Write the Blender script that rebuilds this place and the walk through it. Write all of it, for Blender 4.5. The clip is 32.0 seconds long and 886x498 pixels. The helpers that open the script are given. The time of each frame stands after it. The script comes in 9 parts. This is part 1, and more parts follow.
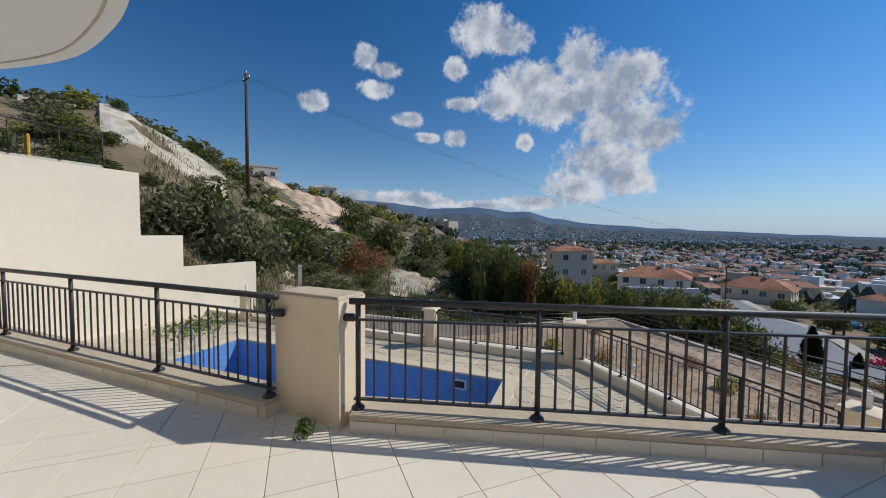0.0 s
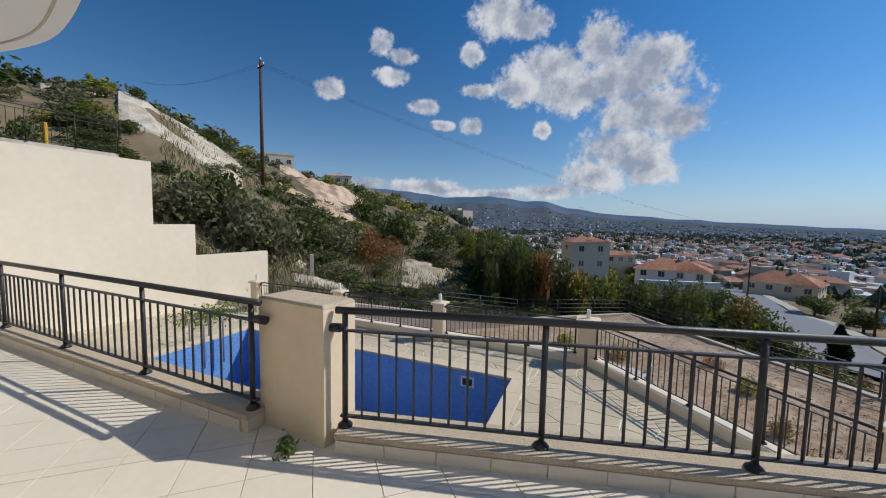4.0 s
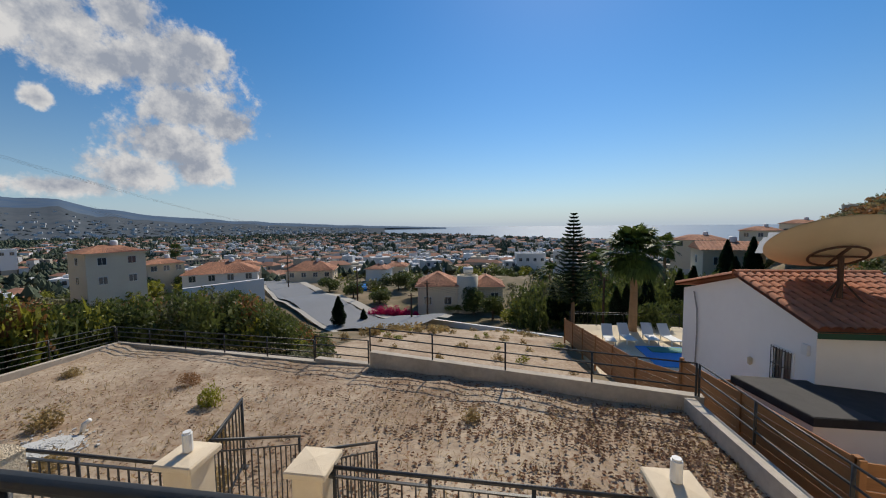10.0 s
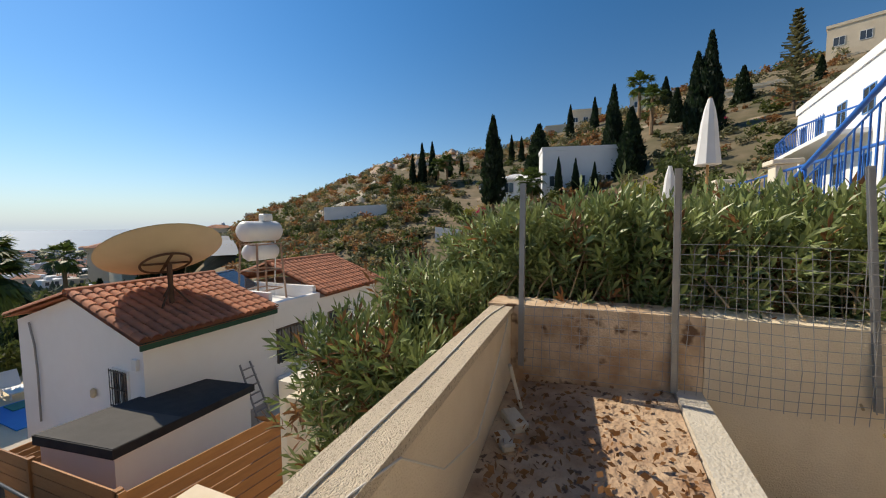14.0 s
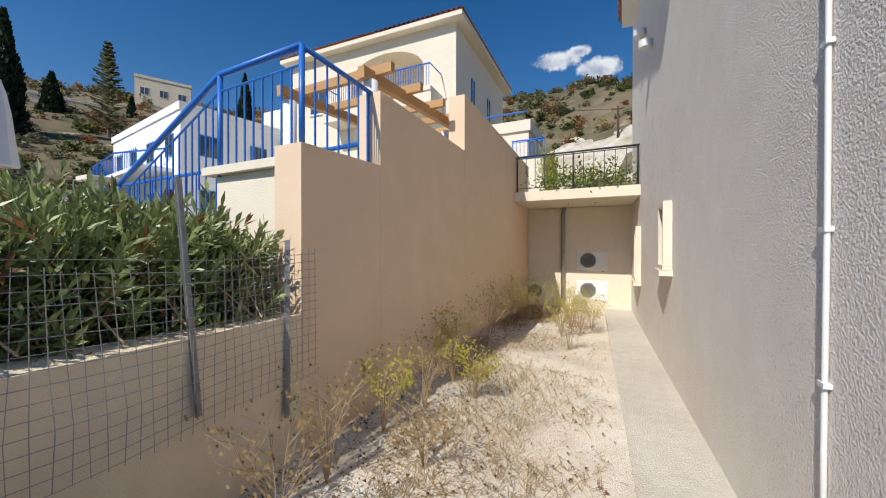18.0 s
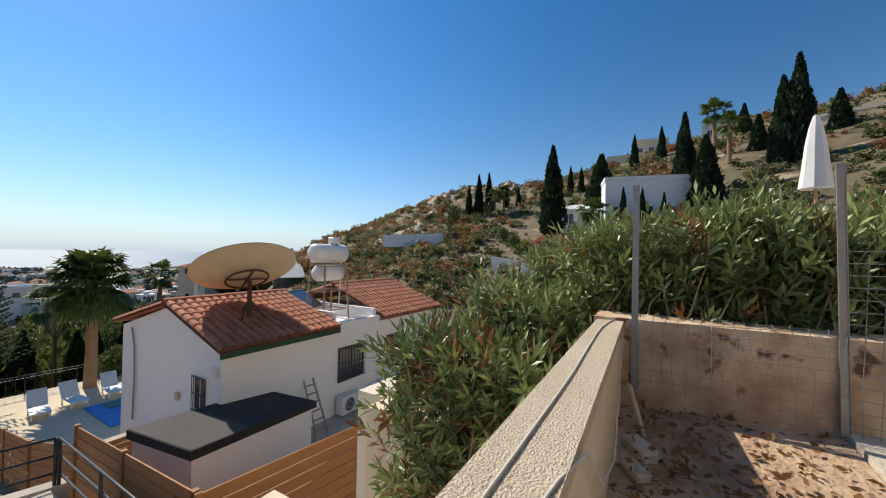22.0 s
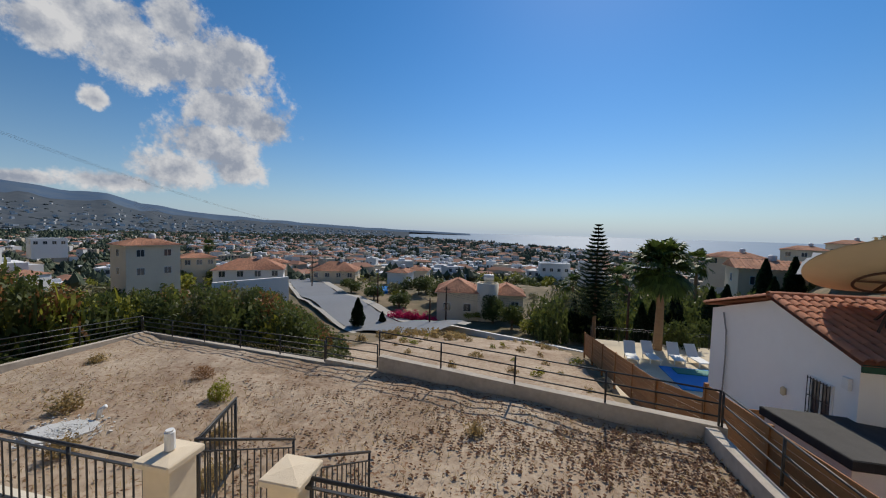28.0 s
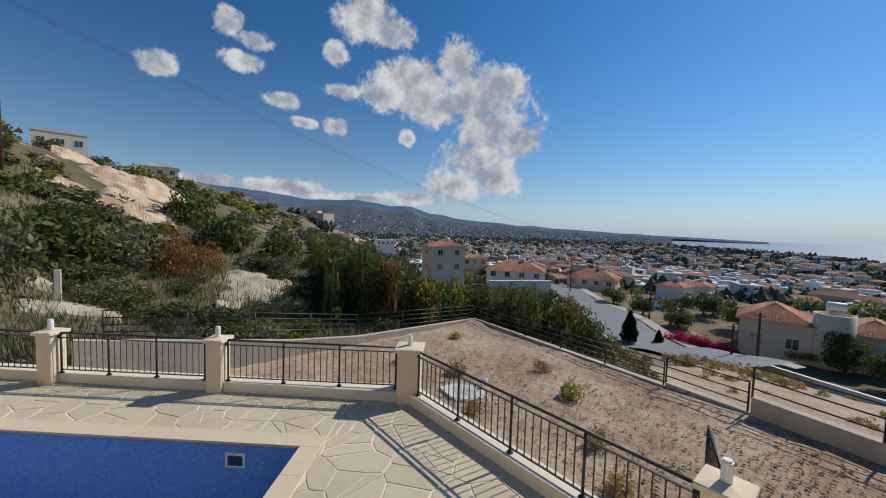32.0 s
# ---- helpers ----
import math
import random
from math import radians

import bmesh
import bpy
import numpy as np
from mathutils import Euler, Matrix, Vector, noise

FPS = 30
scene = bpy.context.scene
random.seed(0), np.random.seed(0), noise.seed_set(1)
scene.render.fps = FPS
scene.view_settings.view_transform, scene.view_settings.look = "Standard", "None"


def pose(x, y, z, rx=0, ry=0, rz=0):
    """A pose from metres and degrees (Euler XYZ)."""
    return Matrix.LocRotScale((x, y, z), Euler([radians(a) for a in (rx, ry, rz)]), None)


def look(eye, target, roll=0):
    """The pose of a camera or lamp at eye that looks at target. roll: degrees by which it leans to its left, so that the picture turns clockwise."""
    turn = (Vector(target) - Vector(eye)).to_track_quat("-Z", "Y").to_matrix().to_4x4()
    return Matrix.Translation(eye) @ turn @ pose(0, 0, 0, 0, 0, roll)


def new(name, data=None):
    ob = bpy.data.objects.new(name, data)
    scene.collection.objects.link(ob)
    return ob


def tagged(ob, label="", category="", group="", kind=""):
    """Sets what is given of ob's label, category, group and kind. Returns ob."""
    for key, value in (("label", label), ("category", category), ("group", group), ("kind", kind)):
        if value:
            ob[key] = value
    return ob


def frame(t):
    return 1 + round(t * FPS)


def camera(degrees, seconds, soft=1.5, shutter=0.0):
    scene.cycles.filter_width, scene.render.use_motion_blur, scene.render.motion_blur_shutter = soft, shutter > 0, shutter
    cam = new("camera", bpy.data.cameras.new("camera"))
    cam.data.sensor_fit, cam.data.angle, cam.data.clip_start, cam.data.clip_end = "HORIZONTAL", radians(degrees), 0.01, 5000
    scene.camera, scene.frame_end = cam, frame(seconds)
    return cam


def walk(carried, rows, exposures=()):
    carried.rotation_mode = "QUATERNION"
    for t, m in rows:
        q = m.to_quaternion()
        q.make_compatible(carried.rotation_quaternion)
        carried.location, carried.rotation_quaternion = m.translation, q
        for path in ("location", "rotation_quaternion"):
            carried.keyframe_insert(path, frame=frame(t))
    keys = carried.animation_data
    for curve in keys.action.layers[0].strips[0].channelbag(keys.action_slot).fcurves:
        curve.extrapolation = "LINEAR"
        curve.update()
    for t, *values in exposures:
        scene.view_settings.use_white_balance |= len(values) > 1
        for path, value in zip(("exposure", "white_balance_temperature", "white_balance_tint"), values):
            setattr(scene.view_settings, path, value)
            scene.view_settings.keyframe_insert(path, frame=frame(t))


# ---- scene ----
cam = camera(101.7, 32.0, soft=1.1)
# seconds, eye, yaw (left of +y), pitch, roll (leaning right)
PATH = [
    (0, 0.115, -5.018, 1.402, 68.45, -2.68, 0.56),
    (0.5, 0.077, -5.003, 1.433, 79.62, -2.57, 0.64),
    (1, 0.083, -4.995, 1.478, 85.80, -2.80, 0.88),
    (1.5, 0.088, -4.998, 1.494, 89.74, -2.77, 0.96),
    (2, 0.084, -4.999, 1.493, 92.36, -2.69, 0.95),
    (2.5, 0.054, -4.958, 1.494, 92.55, -2.72, 0.98),
    (3, 0.042, -4.899, 1.499, 88.18, -3.26, 1.14),
    (3.5, 0.021, -4.862, 1.501, 78.98, -3.93, 1.18),
    (5.5, -0.590, -4.222, 1.456, 45.94, -5.06, 0.68),
    (6, -0.604, -3.822, 1.455, 33.97, -4.93, 0.32),
    (6.5, -0.551, -3.459, 1.475, 24.46, -4.93, -0.09),
    (7, -0.468, -3.138, 1.524, 16.07, -4.67, 0.07),
    (7.5, -0.225, -2.902, 1.551, 7.30, -4.70, -0.15),
    (8, -0.022, -2.577, 1.612, 4.03, -4.80, -0.41),
    (8.5, 0.179, -2.309, 1.599, 3.99, -4.53, -0.59),
    (9, 0.417, -2.133, 1.613, 4.49, -4.32, -0.85),
    (9.5, 0.735, -2.007, 1.599, 6.19, -4.22, -0.68),
    (10, 1.039, -1.846, 1.561, 8.32, -3.85, -0.62),
    (10.5, 1.401, -1.742, 1.525, 9.87, -3.56, -0.52),
    (11, 1.774, -1.648, 1.504, 9.67, -3.53, -0.40),
    (11.5, 2.132, -1.614, 1.483, 6.37, -3.36, -0.22),
    (12, 2.481, -1.669, 1.496, -0.63, -3.48, -0.02),
    (12.5, 2.813, -1.640, 1.535, -9.43, -3.80, -0.44),
    (13, 3.144, -1.623, 1.554, -24.54, -3.92, -0.59),
    (13.5, 3.453, -1.660, 1.560, -46.32, -4.17, -0.83),
    (14, 3.689, -1.783, 1.632, -67.29, -3.99, -0.44),
    (14.5, 3.868, -1.828, 1.605, -87.84, -4.04, -0.52),
    (15, 4.038, -1.828, 1.542, -103.76, -3.46, -0.66),
    (15.5, 4.132, -1.883, 1.542, -119.92, -2.80, -0.87),
    (17.5, 4.105, -1.999, 1.568, -151.05, -1.21, -0.12),
    (18, 4.117, -1.982, 1.564, -153.56, -0.39, 0.08),
    (18.5, 4.139, -1.935, 1.560, -153.69, -0.03, 0.13),
    (19, 4.161, -1.865, 1.549, -151.91, 0.06, 0.23),
    (19.5, 4.172, -1.846, 1.534, -146.20, 0.15, 0.02),
    (20, 4.121, -1.839, 1.513, -131.82, 0.45, 0.13),
    (20.5, 4.056, -1.739, 1.517, -112.90, 0.80, 0.57),
    (21, 3.874, -1.626, 1.507, -96.28, 0.99, 0.70),
    (21.5, 3.745, -1.558, 1.494, -77.87, 0.97, 0.90),
    (22, 3.643, -1.514, 1.478, -58.84, 0.81, 1.11),
    (22.5, 3.555, -1.491, 1.470, -44.32, 0.75, 1.37),
    (23, 3.461, -1.472, 1.497, -30.34, 0.30, 1.11),
    (23.5, 3.330, -1.518, 1.472, -15.34, 0.22, 1.86),
    (24, 3.247, -1.501, 1.449, -3.40, -0.21, 1.92),
    (24.5, 3.033, -1.472, 1.476, 1.60, -0.54, 1.56),
    (25, 2.858, -1.449, 1.489, 4.87, -1.18, 1.60),
    (25.5, 2.669, -1.363, 1.496, 7.65, -1.35, 1.65),
    (26, 2.428, -1.325, 1.495, 11.45, -1.27, 1.77),
    (26.5, 2.191, -1.388, 1.513, 12.56, -1.77, 1.57),
    (28.5, 0.924, -1.716, 1.585, 12.09, -3.05, 1.60),
    (29, 0.514, -1.802, 1.589, 13.83, -2.74, 1.53),
    (29.5, 0.095, -1.869, 1.550, 17.82, -2.71, 1.49),
    (30, -0.252, -1.922, 1.511, 23.20, -2.68, 1.24),
    (30.5, -0.506, -2.095, 1.515, 29.70, -2.61, 1.36),
    (31, -0.772, -2.306, 1.531, 35.85, -2.65, 1.45),
    (31.5, -1.036, -2.517, 1.538, 43.33, -2.79, 1.58),
    (32, -1.198, -2.812, 1.544, 49.93, -3.26, 1.80),
]
EXPOSURES = [(0.0, -0.35, 6100, 10), (3.5, -0.35, 6150, 10), (6.0, -0.22, 6750, 10), (8.0, -0.25, 6800, 10), (12.5, -0.35, 6850, 10), (14.0, 0.05, 7200, 10), (15.0, 0.4, 7300, 10), (17.5, 0.07, 6350, 10), (19.5, 0.0, 6150, 10), (20.5, 0.25, 6550, 10), (22.0, 0.15, 6900, 10), (23.5, -0.3, 6700, 10), (29.0, -0.38, 6600, 10), (32.0, -0.35, 6500, 10)]
walk(cam, [(t, pose(x, y, z, 90 + pitch, -roll, yaw)) for t, x, y, z, yaw, pitch, roll in PATH], EXPOSURES)

# ---- light ----
SUN_BEARING, SUN_ELEVATION = -10.0, 43.0      # degrees; bearing counts to the left of +y
sun_way = Vector((-math.sin(radians(SUN_BEARING)) * math.cos(radians(SUN_ELEVATION)),
                  math.cos(radians(SUN_BEARING)) * math.cos(radians(SUN_ELEVATION)), math.sin(radians(SUN_ELEVATION))))
sun_data = bpy.data.lights.new("sun", "SUN")
sun_data.energy, sun_data.angle, sun_data.color = 4.6, radians(0.55), (1.0, 0.93, 0.81)
sun = new("sun", sun_data)
sun.matrix_world = look(sun_way * 100, (0, 0, 0))

world = bpy.data.worlds.new("sky")
scene.world = world
world.use_nodes = True
wn, wl = world.node_tree.nodes, world.node_tree.links
wn.clear()


def wnode(kind, **vals):
    n = wn.new(kind)
    for k, v in vals.items():
        n.inputs[k].default_value = v
    return n


def wmath(op, a, b=None, clamp=False):
    n = wn.new("ShaderNodeMath")
    n.operation, n.use_clamp = op, clamp
    for i, v in enumerate((a, b)):
        if v is None:
            continue
        if isinstance(v, (int, float)):
            n.inputs[i].default_value = v
        else:
            wl.new(v, n.inputs[i])
    return n.outputs[0]


sky = wn.new("ShaderNodeTexSky")
sky.sky_type, sky.sun_disc = "NISHITA", False
sky.sun_elevation, sky.sun_rotation = radians(SUN_ELEVATION), radians(-SUN_BEARING)
sky.altitude, sky.air_density, sky.dust_density, sky.ozone_density = 300, 1.0, 0.1, 4.0
coord = wn.new("ShaderNodeTexCoord")
split = wn.new("ShaderNodeSeparateXYZ")
wl.new(coord.outputs["Generated"], split.inputs[0])
# bearing (degrees left of +y) and elevation of a direction of the sky
bearing = wmath("MULTIPLY", wmath("ARCTAN2", wmath("MULTIPLY", split.outputs[0], -1.0), split.outputs[1]), 57.29578)
elev = wmath("MULTIPLY", wmath("ARCSINE", split.outputs[2]), 57.29578)
cloud_noise = wn.new("ShaderNodeTexNoise")
cloud_noise.inputs["Scale"].default_value, cloud_noise.inputs["Detail"].default_value, cloud_noise.inputs["Roughness"].default_value = 15.0, 11.0, 0.68
wl.new(coord.outputs["Generated"], cloud_noise.inputs["Vector"])
cloud_big = wn.new("ShaderNodeTexNoise")
cloud_big.inputs["Scale"].default_value, cloud_big.inputs["Detail"].default_value = 5.0, 3.0
wl.new(coord.outputs["Generated"], cloud_big.inputs["Vector"])
# cumulus puffs: bearing, elevation, half width, half height, all in degrees
PUFFS = [(62.4, 28.4, 5.2, 3.2), (58.5, 27.2, 4.2, 2.2), (48.5, 23.4, 3.8, 4.0), (54.9, 21.4, 7.4, 3.6), (59.2, 19.5, 4.4, 2.9), (45.2, 19.4, 8.4, 4.8), (41.0, 21.3, 4.4, 2.7), (51.3, 18.0, 7.4, 3.2), (42.4, 15.0, 7.8, 3.8), (39.2, 13.8, 5.0, 3.2),
         (44.8, 10.2, 7.0, 3.6), (42.1, 7.8, 4.2, 2.8), (48.6, 6.8, 5.8, 2.8), (54.5, 4.6, 5.6, 1.4), (62.5, 4.3, 5.5, 0.9), (74.2, 5.1, 6.8, 1.5), (69.6, 4.7, 4.4, 1.1), (84, 5.4, 5, 1.2), (80.6, 24.8, 2.2, 1.8), (77.6, 23.4, 2.8, 1.4), (79.1, 20.8, 2.8, 1.4), (87.8, 18.3, 2.4, 1.6),
         (74.0, 17.0, 2.6, 1.3), (66.6, 14.2, 2.0, 1.5), (71.3, 14.4, 2.2, 0.8), (55.9, 13.5, 1.4, 1.4), (65.9, 19.2, 3.0, 1.1), (66.8, 23.9, 1.9, 1.7), (-170.7, 26, 3.4, 1.2), (-177.5, 24.3, 3.4, 1.5), (-174, 26.8, 2, 0.7)]
field = None
for pb, pe, wb, we in PUFFS:
    u = wmath("DIVIDE", wmath("SUBTRACT", bearing, float(pb)), float(wb))
    v = wmath("DIVIDE", wmath("SUBTRACT", elev, float(pe)), float(we))
    d = wmath("SUBTRACT", 1.0, wmath("SQRT", wmath("ADD", wmath("MULTIPLY", u, u), wmath("MULTIPLY", v, v))))
    field = d if field is None else wmath("MAXIMUM", field, d)
rough = wmath("MULTIPLY", wmath("SUBTRACT", cloud_noise.outputs[0], 0.53), 2.3)
cloud_fine = wn.new("ShaderNodeTexNoise")
cloud_fine.inputs["Scale"].default_value, cloud_fine.inputs["Detail"].default_value, cloud_fine.inputs["Roughness"].default_value = 46.0, 6.0, 0.6
wl.new(coord.outputs["Generated"], cloud_fine.inputs["Vector"])
rough = wmath("ADD", rough, wmath("MULTIPLY", wmath("SUBTRACT", cloud_fine.outputs[0], 0.5), 1.3))
cover = wmath("ADD", wmath("MULTIPLY", field, 1.5), rough)
mask = wn.new("ShaderNodeMapRange")
mask.interpolation_type = "SMOOTHSTEP"
mask.inputs["From Min"].default_value, mask.inputs["From Max"].default_value = -0.12, 0.62
wl.new(cover, mask.inputs["Value"])
inside = wmath("GREATER_THAN", field, -0.75)
alpha = wmath("MULTIPLY", mask.outputs[0], inside)
# the thick parts of a cloud are grey below and white at the sunlit rim
offset = wn.new("ShaderNodeVectorMath")
offset.operation = "ADD"
offset.inputs[1].default_value = tuple(sun_way * 0.035)
wl.new(coord.outputs["Generated"], offset.inputs[0])
sunward = wn.new("ShaderNodeTexNoise")
sunward.inputs["Scale"].default_value, sunward.inputs["Detail"].default_value, sunward.inputs["Roughness"].default_value = 15.0, 4.0, 0.55
wl.new(offset.outputs[0], sunward.inputs["Vector"])
lit = wmath("ADD", wmath("MULTIPLY", wmath("SUBTRACT", cloud_noise.outputs[0], sunward.outputs[0]), 2.2), wmath("MULTIPLY", wmath("SUBTRACT", 0.45, field), 0.55))
shade = wn.new("ShaderNodeMapRange")
shade.inputs["From Min"].default_value, shade.inputs["From Max"].default_value = -0.34, 0.36
wl.new(lit, shade.inputs["Value"])
body = wn.new("ShaderNodeMix")
body.data_type = "RGBA"
body.inputs["A"].default_value, body.inputs["B"].default_value = (2.9, 3.3, 4.1, 1), (6.3, 6.4, 6.6, 1)
wl.new(shade.outputs[0], body.inputs["Factor"])
blend = wn.new("ShaderNodeMix")
blend.data_type = "RGBA"
wl.new(alpha, blend.inputs["Factor"])
tint = wn.new("ShaderNodeHueSaturation")
tint.inputs["Saturation"].default_value, tint.inputs["Value"].default_value = 1.29, 0.90
wl.new(sky.outputs[0], tint.inputs["Color"])
# pale haze over the horizon
hazy = wmath("POWER", 2.718, wmath("DIVIDE", wmath("MAXIMUM", elev, 0.0), -7.0))
haze = wn.new("ShaderNodeMix")
haze.data_type = "RGBA"
haze.inputs["B"].default_value = (3.35, 4.55, 6.1, 1)
wl.new(wmath("MULTIPLY", hazy, 0.86), haze.inputs["Factor"])
dot = wn.new("ShaderNodeVectorMath")
dot.operation = "DOT_PRODUCT"
dot.inputs[1].default_value = tuple(sun_way)
wl.new(coord.outputs["Generated"], dot.inputs[0])
glow = wmath("ADD", 0.86, wmath("MULTIPLY", wmath("POWER", wmath("MAXIMUM", dot.outputs["Value"], 0.0), 2.0), 0.48))
aureole = wn.new("ShaderNodeVectorMath")
aureole.operation = "SCALE"
wl.new(tint.outputs[0], aureole.inputs[0])
wl.new(glow, aureole.inputs["Scale"])
wl.new(aureole.outputs[0], haze.inputs["A"])
wl.new(haze.outputs["Result"], blend.inputs["A"])
wl.new(body.outputs["Result"], blend.inputs["B"])
back = wnode("ShaderNodeBackground", Strength=0.125)
wl.new(blend.outputs["Result"], back.inputs["Color"])
wout = wn.new("ShaderNodeOutputWorld")
wl.new(back.outputs[0], wout.inputs[0])

# ---- materials ----


def material(name, base, rough=0.8, metal=0.0, second=None, scale=6.0, detail=6.0, blotch=0.5, blotch_scale=0.7, bump=0.0, bump_scale=60.0,
             per_piece=0.0, spec=0.4, stretch=None, emit=None, alpha=None, transmission=0.0, speckle=None):
    """A surface with grain and blotches in object-space metres; second: the colour of stains; per_piece: brightness steps from piece to piece."""
    m = bpy.data.materials.new(name)
    m.use_nodes = True
    nt = m.node_tree
    n, l = nt.nodes, nt.links
    p = n["Principled BSDF"]
    p.inputs["Roughness"].default_value, p.inputs["Metallic"].default_value = rough, metal
    p.inputs["Specular IOR Level"].default_value = spec
    if transmission:
        p.inputs["Transmission Weight"].default_value = transmission
    geo = n.new("ShaderNodeNewGeometry")
    vec = geo.outputs["Position"]
    if stretch:
        mp = n.new("ShaderNodeVectorMath")
        mp.operation = "MULTIPLY"
        mp.inputs[1].default_value = stretch
        l.new(vec, mp.inputs[0])
        vec = mp.outputs[0]
    second = second or tuple(c * 0.7 for c in base)
    big, fine = n.new("ShaderNodeTexNoise"), n.new("ShaderNodeTexNoise")
    for t, s, d in ((big, blotch_scale, 4.0), (fine, scale, detail)):
        t.inputs["Scale"].default_value, t.inputs["Detail"].default_value = s, d
        l.new(vec, t.inputs["Vector"])
    both = n.new("ShaderNodeMath")
    both.operation = "MULTIPLY_ADD"
    both.inputs[1].default_value = 0.45
    l.new(fine.outputs[0], both.inputs[0])
    half = n.new("ShaderNodeMath")
    half.operation = "MULTIPLY"
    half.inputs[1].default_value = 0.55
    l.new(big.outputs[0], half.inputs[0])
    l.new(half.outputs[0], both.inputs[2])
    ramp = n.new("ShaderNodeMapRange")
    ramp.inputs["From Min"].default_value, ramp.inputs["From Max"].default_value = 0.36, 0.66
    ramp.inputs["To Max"].default_value = blotch
    l.new(both.outputs[0], ramp.inputs["Value"])
    mix = n.new("ShaderNodeMix")
    mix.data_type = "RGBA"
    mix.inputs["A"].default_value, mix.inputs["B"].default_value = (*base, 1), (*second, 1)
    l.new(ramp.outputs[0], mix.inputs["Factor"])
    col = mix.outputs["Result"]
    if speckle:
        sc, thr, scol = speckle
        vo = n.new("ShaderNodeTexNoise")
        vo.inputs["Scale"].default_value, vo.inputs["Detail"].default_value = sc, 3.0
        l.new(vec, vo.inputs["Vector"])
        mr = n.new("ShaderNodeMapRange")
        mr.inputs["From Min"].default_value, mr.inputs["From Max"].default_value = thr, thr + 0.06
        l.new(vo.outputs[0], mr.inputs["Value"])
        m2 = n.new("ShaderNodeMix")
        m2.data_type = "RGBA"
        m2.inputs["B"].default_value = (*scol, 1)
        l.new(mr.outputs[0], m2.inputs["Factor"])
        l.new(col, m2.inputs["A"])
        col = m2.outputs["Result"]
    if per_piece:
        info = n.new("ShaderNodeObjectInfo")
        mr = n.new("ShaderNodeMapRange")
        mr.inputs["To Min"].default_value, mr.inputs["To Max"].default_value = 1 - per_piece, 1 + per_piece
        addr = n.new("ShaderNodeMath")
        addr.operation = "ADD"
        l.new(info.outputs["Random"], addr.inputs[0])
        l.new(geo.outputs["Random Per Island"], addr.inputs[1])
        fr = n.new("ShaderNodeMath")
        fr.operation = "FRACT"
        l.new(addr.outputs[0], fr.inputs[0])
        l.new(fr.outputs[0], mr.inputs["Value"])
        hs = n.new("ShaderNodeHueSaturation")
        l.new(mr.outputs[0], hs.inputs["Value"])
        l.new(col, hs.inputs["Color"])
        col = hs.outputs[0]
    l.new(col, p.inputs["Base Color"])
    if bump:
        bn = n.new("ShaderNodeTexNoise")
        bn.inputs["Scale"].default_value, bn.inputs["Detail"].default_value = bump_scale, 4.0
        l.new(vec, bn.inputs["Vector"])
        bp = n.new("ShaderNodeBump")
        bp.inputs["Strength"].default_value, bp.inputs["Distance"].default_value = bump, 0.02
        l.new(bn.outputs[0], bp.inputs["Height"])
        l.new(bp.outputs[0], p.inputs["Normal"])
    if emit:
        p.inputs["Emission Color"].default_value, p.inputs["Emission Strength"].default_value = (*emit[0], 1), emit[1]
    return m


CREAM = material("cream_render", (0.80, 0.67, 0.49), 0.9, second=(0.66, 0.53, 0.37), scale=9, blotch=0.55, blotch_scale=0.9, bump=0.35, bump_scale=130)
CREAM_PALE = material("pale_cream_render", (0.78, 0.70, 0.56), 0.9, second=(0.66, 0.57, 0.43), scale=5, blotch=0.5, blotch_scale=0.5, bump=0.25, bump_scale=90)
CREAM_STAINED = material("stained_cream_render", (0.76, 0.58, 0.40), 0.95, second=(0.36, 0.21, 0.11), scale=9, blotch=1.0, blotch_scale=2.6, bump=0.4, bump_scale=90, speckle=(7.0, 0.58, (0.16, 0.09, 0.05)))
PEACH = material("peach_render", (0.77, 0.59, 0.42), 0.92, second=(0.65, 0.47, 0.31), scale=3, blotch=0.5, blotch_scale=0.45, bump=0.2, bump_scale=110)
ROUGH_CAP = material("rough_render", (0.70, 0.58, 0.42), 0.95, second=(0.52, 0.42, 0.30), scale=60, blotch=0.6, blotch_scale=3, bump=0.7, bump_scale=200, speckle=(120, 0.58, (0.46, 0.36, 0.25)))
ROUGHCAST = material("roughcast_wall", (0.82, 0.77, 0.70), 0.95, second=(0.70, 0.63, 0.54), scale=4, blotch=0.6, blotch_scale=0.7, bump=0.8, bump_scale=85, speckle=(85, 0.62, (0.60, 0.55, 0.49)))
WHITE = material("white_paint", (0.82, 0.82, 0.80), 0.7, second=(0.72, 0.71, 0.68), scale=4, blotch=0.45, blotch_scale=0.5, bump=0.12, bump_scale=120)
WHITE_WALL = material("white_render", (0.88, 0.87, 0.85), 0.85, second=(0.80, 0.78, 0.75), scale=3, blotch=0.4, blotch_scale=0.35, bump=0.2, bump_scale=80)
CONCRETE = material("concrete", (0.56, 0.50, 0.42), 0.95, second=(0.30, 0.25, 0.20), scale=8, blotch=0.6, blotch_scale=1.1, bump=0.5, bump_scale=60)
CONCRETE_PALE = material("pale_concrete", (0.62, 0.57, 0.48), 0.95, second=(0.42, 0.37, 0.30), scale=10, blotch=0.6, blotch_scale=0.9, bump=0.5, bump_scale=70)
TILE = material("floor_tile", (0.76, 0.69, 0.57), 0.5, second=(0.67, 0.58, 0.45), scale=14, blotch=0.5, blotch_scale=1.3, bump=0.05, bump_scale=80, per_piece=0.035)
GROUT = material("tile_grout", (0.56, 0.49, 0.39), 0.95)
